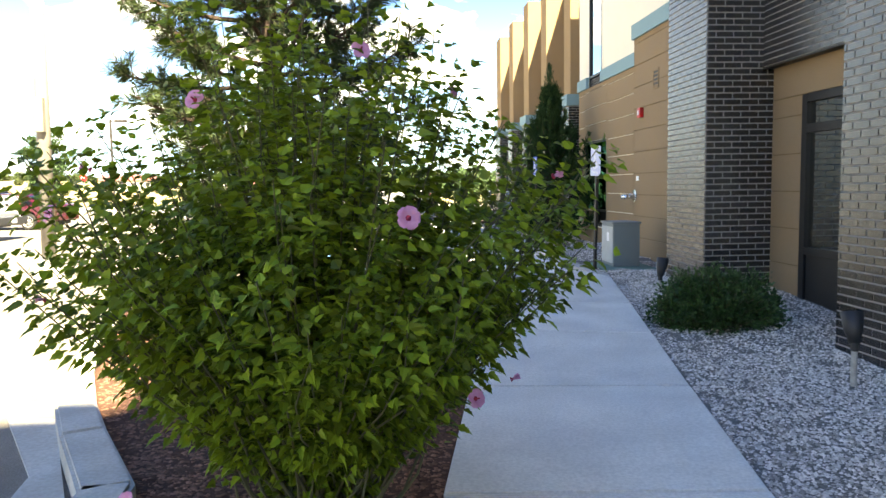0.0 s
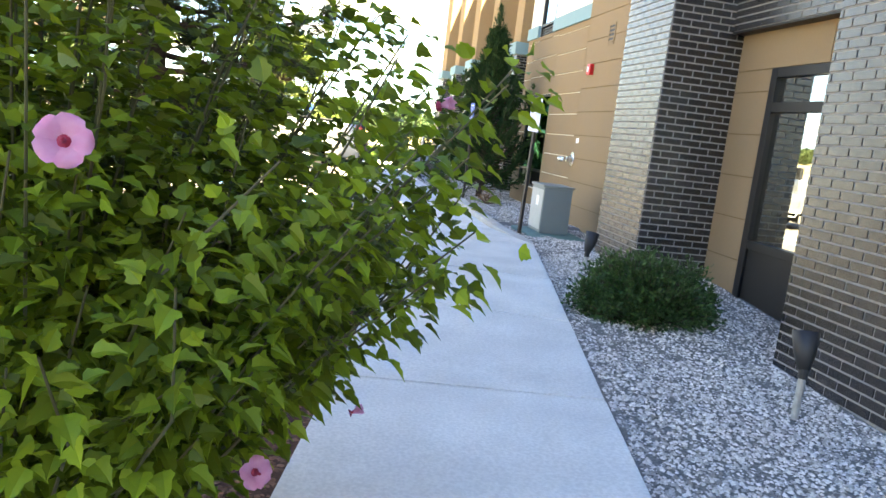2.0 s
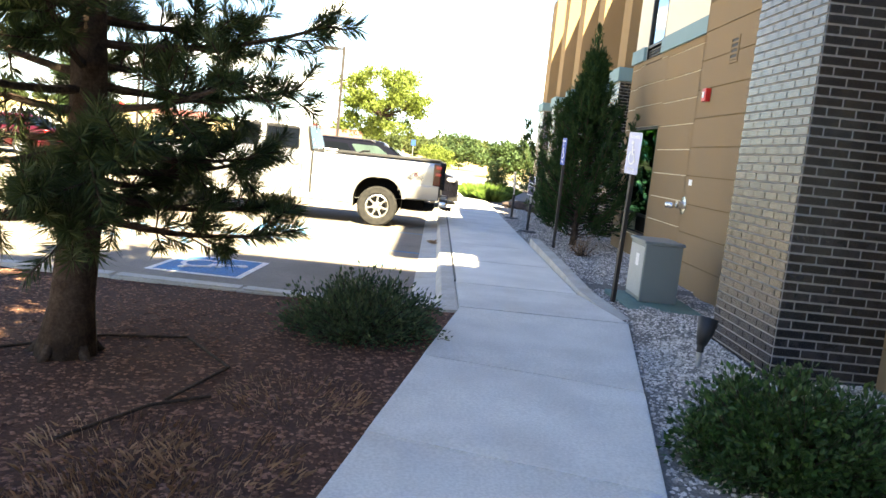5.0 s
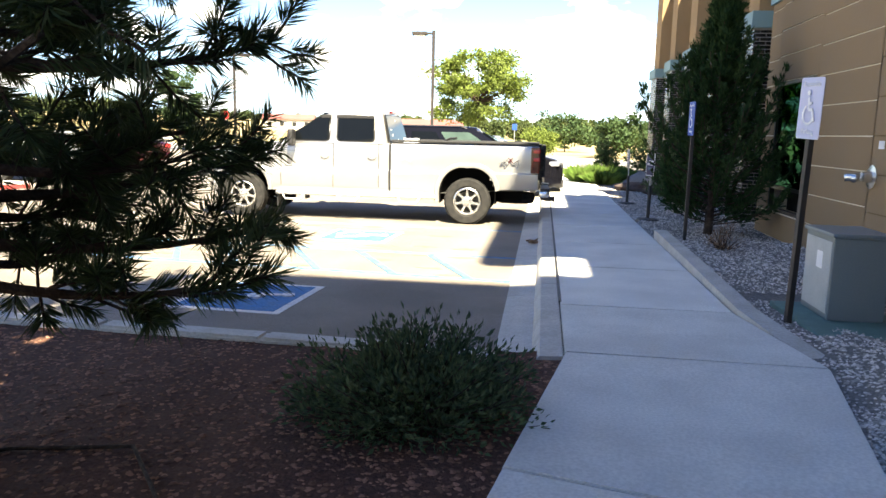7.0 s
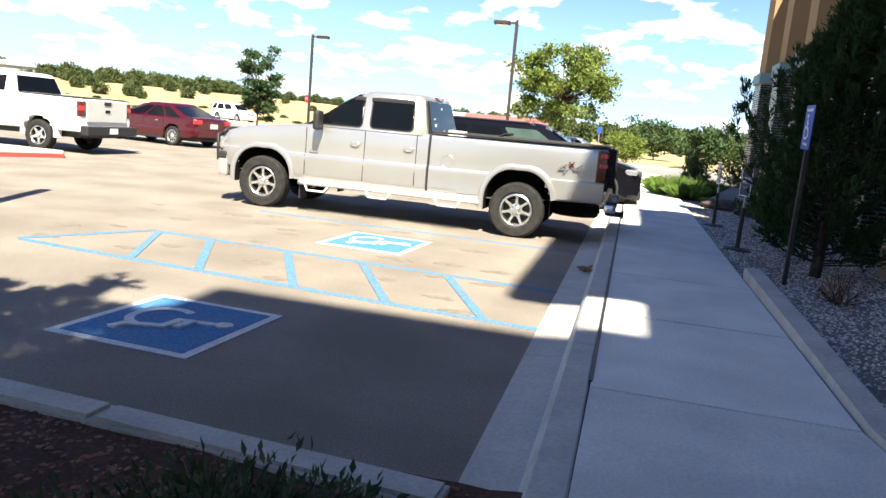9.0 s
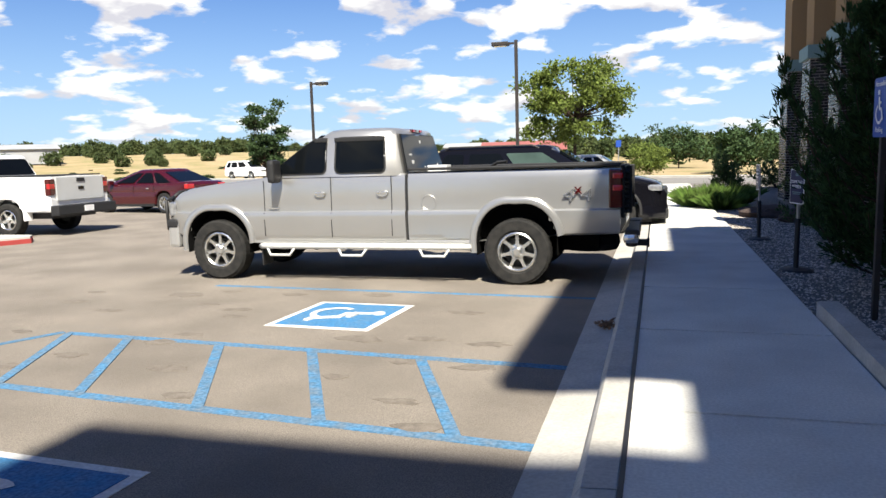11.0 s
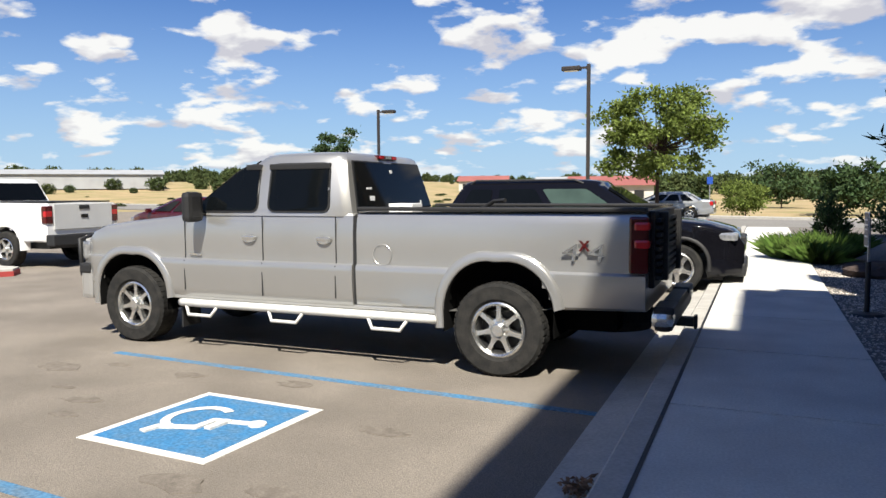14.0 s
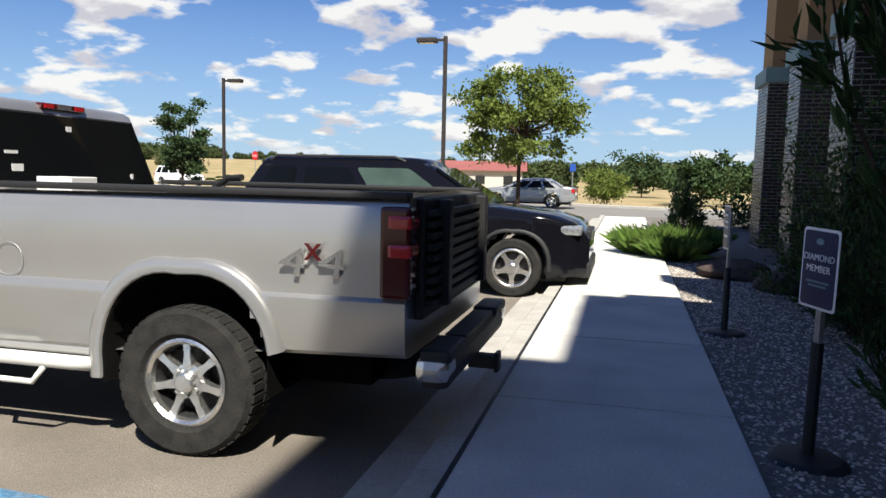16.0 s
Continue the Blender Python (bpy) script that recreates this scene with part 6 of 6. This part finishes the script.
for k in range(170):
    a = -66 + k * .47 + rng.uniform(-.2, .2)
    dist = rng.uniform(275, 310)
    s = rng.uniform(1.5, 3.2) * (.6 if -30 < a < -14 else 1)
    x, y = 3 + dist * math.sin(radians(a)), 12 + dist * math.cos(radians(a))
    v, f = far_arrays[k % 4]
    base = sum(len(b) for b in band_v)
    c, q = math.cos(k * 1.7) * s, math.sin(k * 1.7) * s
    band_v.append(np.stack([v[:, 0] * c - v[:, 1] * q + x, v[:, 0] * q + v[:, 1] * c + y, v[:, 2] * s + far_z(x, y) - .1], 1))
    band_f += [tuple(n + base for n in face) for face in f]
tagged(soup("far_woods", np.concatenate(band_v).tolist(), band_f, M_FARTREE), "low dull green woods along the field's far edge", "trees", kind="stuff")
for i, (x, y, s) in enumerate(cells):
    ob = new("far_tree", far_shapes[i % 4])
    ob.matrix_basis = Matrix.Translation((x, y, far_z(x, y) - .1)) @ Matrix.Rotation(i * 1.7, 4, "Z") @ Matrix.Diagonal((s, s, s * .95, 1))
    tagged(ob, "dull green tree in the woods beyond the field", "tree", "far woods")
# dry bushes dotted over the field
for i in range(90):
    a, dist = rng.uniform(-62, 8), rng.uniform(70, 170)
    s = rng.uniform(.25, .55)
    ob = new("field_bush", far_shapes[i % 4])
    x, y = 3 + dist * math.sin(radians(a)), 12 + dist * math.cos(radians(a))
    ob.matrix_basis = Matrix.Translation((x, y, far_z(x, y) - .08)) @ Matrix.Rotation(i * 1.3, 4, "Z") @ Matrix.Diagonal((s * 1.5, s * 1.5, s * .6, 1))
    tagged(ob, "low grey-green bush in the dry field", "bush", "field bushes")


def far_house(m, w, d, h, roof_h, roof_mat, label, name="far_building"):
    th = thing(name, m, label, "building")
    part("wall", bx(-w / 2, -d / 2, 0, w / 2, d / 2, h), M_FARWALL if w < 20 else M_FARGREY, th)
    t = bmesh.new()
    o = .5
    prism(t, [(-d / 2 - o, h), (d / 2 + o, h), (0, h + roof_h)], -w / 2 - o, w / 2 + o, "X")
    part("roof", t, roof_mat, th)
    for k in range(int(w // 3) if w < 20 else 0):
        x = -w / 2 + 1.5 + k * 3
        part("window", bx(x - .5, -d / 2 - .05, h * .35, x + .5, -d / 2 + .1, h * .75), M_DARK, th)
    return th


far_house(pose(-12.5, 98, -.3, 0, 0, 8), 9.0, 9, 2.2, 1.1, M_ROOFRED, "far low building with a red roof")
far_house(pose(-150, 140, far_z(-150, 140) - .1, 0, 0, 48), 42, 16, 3.4, 1.3, M_FARGREY, "far long shed with a pale grey roof")
far_house(pose(-62, 190, far_z(-62, 190) - .1, 0, 0, 15), 12, 8, 2.6, 1.4, M_ROOFRED, "far house among trees")
far_house(pose(-48, 215, far_z(-48, 215) - .1, 0, 0, 5), 14, 8, 2.4, 1.2, M_FARGREY, "far pale house at the field's edge")

# ---- lamps, signs and fittings ----


def lot_lamp(m, h, arm, label):
    th = thing("street_lamp", m, label, "street lamp", "parking lot lamps")
    part("base", tube(bmesh.new(), [(0, 0, -.1), (0, 0, .55)], .25, 14), M_CURB, th)
    part("pole", bx(-.06, -.06, .5, .06, .06, h, .01), M_POST, th)
    part("arm", bx(min(0, arm * .35), -.03, h - .16, max(0, arm * .35), .03, h - .08), M_POST, th)
    head = part("lamp_head", bx(min(arm * .3, arm), -.18, h - .20, max(arm * .3, arm), .18, h - .05, .03), M_POST, th)
    part("lens", bx(min(arm * .4, arm * .92), -.13, h - .215, max(arm * .4, arm * .92), .13, h - .198), M_HEAD, head)
    return th


lot_lamp(pose(-2.48, 39.3, ROAD, 0, 0, 0), 6.04, -.95, "dark square parking lot lamp with one flat head")
lot_lamp(pose(-15.1, 47.0, ROAD, 0, 0, 0), 5.8, .95, "dark square parking lot lamp with one flat head")
th = thing("light_pole", pose(-4.43, 13.6, ROAD, 0, 0.6, 0), "weathered tan pole on a concrete base in the lot", "pole")
part("base", tube(bmesh.new(), [(0, 0, -.1), (0, 0, .35)], .28, 16), M_CURB, th)
part("pole", tube(bmesh.new(), [(0, 0, .3), (0, 0, 5.4)], [.12, .105], 14), M_TANPOLE, th, smooth=True)
part("junction_box", bx(-.09, -.20, 2.48, .09, -.10, 3.05, .01), M_TANPOLE, th)


def flat_sign(th, w, h, z, face, border=None, r=.02):
    """A thin plate facing -y in its own frame, with rounded corners."""
    o = []
    for cx, cz, a0 in ((w / 2 - r, h / 2 - r, 0), (-w / 2 + r, h / 2 - r, 90), (-w / 2 + r, -h / 2 + r, 180), (w / 2 - r, -h / 2 + r, 270)):
        for k in range(5):
            a = radians(a0 + k * 22.5)
            o.append((cx + r * math.cos(a), z + cz + r * math.sin(a)))
    pl = part("sign_plate", prism(bmesh.new(), o, -.030, -.026, "Y"), border or face, th)
    if border:
        s = 1 - .028 / w
        o2 = [(x * s, z + (q - z) * (1 - .028 / h)) for x, q in o]
        part("sign_face", prism(bmesh.new(), o2, -.0335, -.029, "Y"), face, pl)
    return pl


def wheelchair_icon(parent, z, size, material, y=-.038):
    t = bmesh.new()
    s = size
    ring = []
    for k in range(15):
        a = radians(120 + k * 16)
        ring.append([t.verts.new((-.02 * s + r * s * math.cos(a), y, z - .18 * s + r * s * math.sin(a))) for r in (.22, .30)])
    for p, q in zip(ring, ring[1:]):
        t.faces.new((p[0], p[1], q[1], q[0]))
    for i, (x0, z0, x1, z1, w) in enumerate(((-.06, .30, -.03, -.02, .09), (-.03, -.04, .16, -.04, .08), (.16, -.04, .27, -.36, .08), (-.05, .14, .12, .14, .07))):
        a, b = Vector((x0 * s, z0 * s)), Vector((x1 * s, z1 * s))
        d = (b - a).normalized()
        n = Vector((-d.y, d.x)) * w * s / 2
        prism(t, [(p.x, z + p.y) for p in (a - n, b - n, b + n, a + n)], y - .0007 * i, y + .003, "Y")
    prism(t, [(-.07 * s + .075 * s * math.cos(k * .6283), z + .43 * s + .075 * s * math.sin(k * .6283)) for k in range(10)], y - .003, y + .003, "Y")
    return part("wheelchair_figure", t, material, parent)


def lettering(parent, words, size, z, material, y=-.0345, x=0.0):
    return part("lettering", text_mesh(words, size, .0012), material, parent, m=Matrix.Translation((x, y, z)) @ Matrix.Rotation(radians(90), 4, "X"))


def parking_sign(m, face, ink, label, white_panel=False):
    th = thing("parking_sign", m, label, "sign", "parking signs")
    part("post", bx(-.025, -.022, -.1, .025, .022, 1.90, .004), M_POST, th)
    pl = flat_sign(th, .31, .46, 1.68, face)
    wheelchair_icon(pl, 1.68, .27, ink)
    lettering(pl, "Accessible", .055, 1.845, ink)
    lettering(pl, "Parking", .055, 1.49, ink)
    return th


M_SIGNPALE = mat("pale_lilac_sign", (0.50, 0.52, 0.70), 0.4, var=0.1, scale=6)
parking_sign(pose(4.56, 11.97, 0.0, 0, 2.5, -78), M_SIGNPALE, M_SIGNWHITE, "pale blue accessible parking sign on a dark post")
parking_sign(pose(4.59, 16.6, 0.02, 0, 1, -87), M_SIGNBLUE, M_SIGNWHITE, "blue accessible parking sign on a dark post")


def member_sign(m, words, label):
    th = thing("reserved_parking_sign", m, label, "sign", "reserved parking signs")
    t = bmesh.new()
    lathe(t, [(.001, .045), (.05, .045), (.16, .030), (.20, .005), (.20, -.03), (.001, -.03)], 24, "Z")
    part("base", t, M_BLACK, th)
    part("post_sleeve", tube(bmesh.new(), [(0, 0, .03), (0, 0, .62)], .030, 10), M_BLACK, th)
    part("post", bx(-.02, -.012, .55, .02, .012, 1.12), M_STEEL, th)
    pl = flat_sign(th, .27, .40, .99, M_SIGNNAVY, M_SIGNWHITE)
    if words:
        lettering(pl, "DIAMOND", .048, 1.03, M_SIGNWHITE, -.036)
        lettering(pl, "MEMBER", .048, .975, M_SIGNWHITE, -.036)
        for z, w in ((.92, .17), (.90, .13)):
            part("small_print", bx(-w / 2, -.0365, z, w / 2, -.034, z + .010), M_TEAL, pl)
    else:
        for z, w in ((1.09, .12), (1.03, .17), (.98, .15), (.90, .16)):
            part("small_print", bx(-w / 2, -.0365, z, w / 2, -.034, z + .02), M_SIGNWHITE, pl)
    e = part("emblem", prism(bmesh.new(), [(.03 * math.cos(k * .5236), 1.125 + .016 * math.sin(k * .5236)) for k in range(12)], -.037, -.033, "Y"), M_TEAL, pl)
    return th


member_sign(pose(4.45, 19.33, -0.03, 0, 1.5, -67), True, "navy reserved parking sign with white border on a weighted base")
member_sign(pose(4.43, 22.5, -0.03, 0, -1, -87), False, "reserved parking sign on a weighted base in gravel")


def small_street_sign(m, octagon, h, label):
    th = thing("street_sign", m, label, "sign")
    part("post", tube(bmesh.new(), [(0, 0, -.2), (0, 0, h)], .03, 6), M_STEEL, th)
    if octagon:
        pl = part("sign_plate", prism(bmesh.new(), [(.38 * math.cos(radians(22.5 + 45 * k)), h - .1 + .38 * math.sin(radians(22.5 + 45 * k))) for k in range(8)], -.05, -.03, "Y"), M_ALARM, th)
        lettering(pl, "STOP", .26, h - .19, M_SIGNWHITE, -.055)
    else:
        part("sign_plate", bx(-.15, -.05, h - .4, .15, -.03, h, .01), M_SIGNBLUE, th)
    return th


small_street_sign(pose(-25.8, 70, -.3, 0, 0, -22), True, 2.95, "red octagonal stop sign at the far street")
small_street_sign(pose(0.6, 56, -.3, 0, 0, 0), False, 2.4, "small blue sign at the far street")

# utility cabinet on its pad
th = thing("utility_cabinet", pose(5.08, 12.22, -0.02), "grey-green metal utility cabinet on a green pad", "utility box")
part("pad", bx(-.45, -.86, -.1, .38, .48, .03, .01), M_PAD, th)
part("body", bx(-.215, -.22, .03, .215, .40, .70, .012), M_BOXGREY, th)
part("lid", bx(-.235, -.24, .70, .235, .42, .735, .012), M_BOXGREY, th)
# a paler panel over most of the side towards the walk
part("side_panel", bx(-.220, -.19, .08, -.213, .37, .66), M_BOXTOP, th, "paler side panel")
part("warning_label", bx(-.2235, -.02, .42, -.2195, .10, .56), M_SIGNWHITE, th)

# fire alarm strobe, vent, hydrant connection on the stucco
th = thing("fire_alarm", pose(WX, 13.47, 2.56), "red wall-mounted fire alarm strobe", "fire alarm")
part("body", bx(-.07, -.075, -.085, .002, .075, .085, .012), M_ALARM, th)
part("strobe", bx(-.082, -.03, -.04, -.068, .03, .04, .008), M_SIGNWHITE, th)
th = thing("wall_vent", pose(WX, 12.8, 3.06), "small tan louvred wall vent with dark slots", "vent")
for a in ((-.012, -.13, -.16, .004, -.10, .16), (-.012, .10, -.16, .004, .13, .16), (-.012, -.10, .13, .004, .10, .16), (-.012, -.10, -.16, .004, .10, -.13)):
    part("frame", bx(*a), M_TAN, th)
part("backing", bx(-.004, -.10, -.13, .002, .10, .13), M_BLACK, th)
for k in range(4):
    part("slat", bx(-.014, -.10, -.125 + k * .065, -.003, .10, -.10 + k * .065), M_TAN, th)
th = thing("fire_hose_connection", pose(WX, 13.82, 1.09), "chrome fire department hose connection on the wall", "hydrant connection")
t = bmesh.new()
lathe(t, [(.001, .0), (.12, .0), (.12, .012), (.06, .02), (.05, .10), (.001, .10)], 24, "Z")
bmesh.ops.transform(t, matrix=Matrix.Rotation(radians(-90), 4, "Y"), verts=t.verts)
part("wall_plate", t, M_CHROME, th)
for s in (1, -1):
    part("outlet", tube(bmesh.new(), [(-.08, 0, 0), (-.17, s * .07, -.01), (-.22, s * .10, -.02)], [.035, .036, .04], 12), M_CHROME, th, smooth=True)
tagged(part("notice_plate", bx(WX - .006, 13.62, 1.37, WX + .002, 13.74, 1.45), M_SIGNWHITE), "small white notice plate on the wall", "notice")


def landscape_light(m, label):
    th = thing("landscape_light", m, label, "spotlight", "landscape spotlights")
    part("stake", tube(bmesh.new(), [(0, 0, -.1), (0, 0, .16)], .022, 10), M_STEEL, th)
    part("knuckle", tube(bmesh.new(), [(0, 0, .15), (.0, 0, .22)], .028, 10), M_BLACK, th)
    t = tube(bmesh.new(), [(0, 0, .20), (.03, .02, .29), (.06, .04, .41)], [.035, .062, .078], 14)
    part("hood", t, M_BLACK, th, smooth=True)
    return th


for x, y, r in ((4.58, 9.25, 10), (4.49, 5.40, 40)):
    landscape_light(pose(x, y, .0, 0, 0, r), "black bullet spotlight on a stake in the gravel")

# rocks, irrigation hose and red-painted island nose
for i, (x, y, s) in enumerate(((5.15, 26.9, .55), (5.7, 25.9, .6), (5.3, 27.9, .4), (4.9, 27.6, .3))):
    t = bmesh.new()
    bmesh.ops.create_icosphere(t, subdivisions=3, radius=1)
    for v in t.verts:
        v.co *= 1 + .28 * noise.noise(v.co * 1.7 + Vector((i * 7, 0, 0)))
        v.co = Vector((v.co.x * s, v.co.y * s * .8, v.co.z * s * .32))
    tagged(part("landscape_rock", t, M_ROCK, m=pose(x, y, .02, 0, 0, i * 50)), "flat dark landscape rock in the gravel", "rock", "landscape rocks")
for i, pts in enumerate(([(-.9, 7.9), (-.3, 8.15), (.2, 8.75), (.75, 8.85), (1.2, 8.3), (1.05, 7.6)], [(.75, 7.0), (1.0, 7.5), (1.25, 7.75)])):
    t = tube(bmesh.new(), [(x, y, -.028 + .012 * (k % 2)) for k, (x, y) in enumerate(pts)], .010, 6)
    tagged(part("drip_hose", t, M_BARK), "brown drip hose lying on the mulch", "hose")
isl = tagged(new("island_nose"), "small kerbed island with a red painted edge", "kerb", kind="structure")
o = [(-10.2, 22.2), (-10.0, 22.6), (-10.35, 23.0), (-13.5, 22.9), (-14.5, 22.0), (-13.5, 21.0), (-10.6, 21.4)]
part("kerb_top", prism(bmesh.new(), o, -.3, -.02), M_CURB, isl)
cx, cy = -12.2, 22.1
part("red_face", prism(bmesh.new(), [(cx + (x - cx) * 1.008, cy + (y - cy) * 1.012) for x, y in o], -.3, -.06), M_RED, isl)

# ---- loose stones and bark, scattered over the beds ----


def scatter(name, n, region, zf, size, flat, material, seed, label, density=None):
    rng = np.random.default_rng(seed)
    pts = []
    while len(pts) < n:
        x, y = region(rng)
        if x is not None:
            pts.append((x, y, zf(x, y)))
    pts = np.array(pts)
    base = np.array([(1, 0, 0), (-.5, .87, 0), (-.5, -.87, 0), (.1, .1, 1.0), (.45, .65, .55), (-.75, 0, .5), (.4, -.7, .5)])
    tri = np.array([(0, 4, 3), (4, 1, 3), (1, 5, 3), (5, 2, 3), (2, 6, 3), (6, 0, 3), (0, 1, 4), (1, 2, 5), (2, 0, 6)])
    m = len(base)
    a = rng.uniform(0, 2 * math.pi, n)
    s = size * rng.uniform(.5, 1.35, n)
    st = rng.uniform(.55, 1.0, n)
    b = base[None] * (1 + rng.normal(size=(n, m, 3)) * .18)
    X = b[:, :, 0] * s[:, None]
    Y = b[:, :, 1] * (s * st)[:, None]
    Z = b[:, :, 2] * (s * flat)[:, None] - .25 * (s * flat)[:, None]
    c, q = np.cos(a)[:, None], np.sin(a)[:, None]
    V = np.stack([X * c - Y * q + pts[:, None, 0], X * q + Y * c + pts[:, None, 1], Z + pts[:, None, 2]], axis=2).reshape(-1, 3)
    F = (tri[None] + np.arange(n)[:, None, None] * m).reshape(-1, 3)
    ob = soup(name, V.tolist(), F.tolist(), material)
    return tagged(ob, label, "gravel", kind="stuff")


def gravel_region(rng):
    y = 1.8 + 27 * rng.uniform(0, 1) ** 2.0
    x0 = right_edge(y) + (.03 if not 10.9 < y < 16.75 else .20)
    x1 = 4.93 if y < 10 and not 6.33 < y < 8.86 else (5.72 if y < 8.86 else 6.6)
    return x0 + (x1 - x0) * rng.uniform(0, 1), y


def mulch_region(rng):
    y = 2.8 + 7.95 * rng.uniform(0, 1)
    x0, x1 = max(island_left(y) + .03, -1.6), left_edge(y) - .02
    return x0 + (x1 - x0) * rng.uniform(0, 1), y


scatter("gravel_stones", 80000, gravel_region, gravel_z, .0155, .75, M_STONE, 91, "loose pale crushed stones of the gravel bed")
scatter("bark_chips", 26000, mulch_region, mulch_z, .019, .35, M_CHIP, 92, "loose reddish bark chips of the mulch bed")

# ---- bricks of the piers, last ----
MESHES = {}
n1 = brick_face(wall_brick, (BX, 8.86, -0.08), (0, 1, 0), (-1, 0, 0), 1.14, 0, 4.0, MESHES, limit=150)
n2 = brick_face(wall_brick, (BX, 8.86, -0.08), (1, 0, 0), (0, -1, 0), 0.80, 0, 4.2, MESHES, limit=90, phase=1)
n3 = brick_face(wall_brick, (BX, 3.93, -0.08), (0, 1, 0), (-1, 0, 0), 2.40, 0, 2.8, MESHES, limit=60)
brick_face(wall_brick, (5.62, 6.33, 2.62), (0, 1, 0), (-1, 0, 0), 2.53, 0, 1.6, MESHES, limit=0)
brick_face(wall_brick, (BX, 6.33, -0.08), (1, 0, 0), (0, 1, 0), 0.80, 0, 2.7, MESHES, limit=0)
for p, a, b in pillars:
    brick_face(p, (PX, a, 0.0), (0, 1, 0), (-1, 0, 0), b - a, 0, 3.37, MESHES, limit=100)
    brick_face(p, (PX, a, 0.0), (1, 0, 0), (0, -1, 0), 0.88, 0, 3.37, MESHES, limit=60, phase=1)
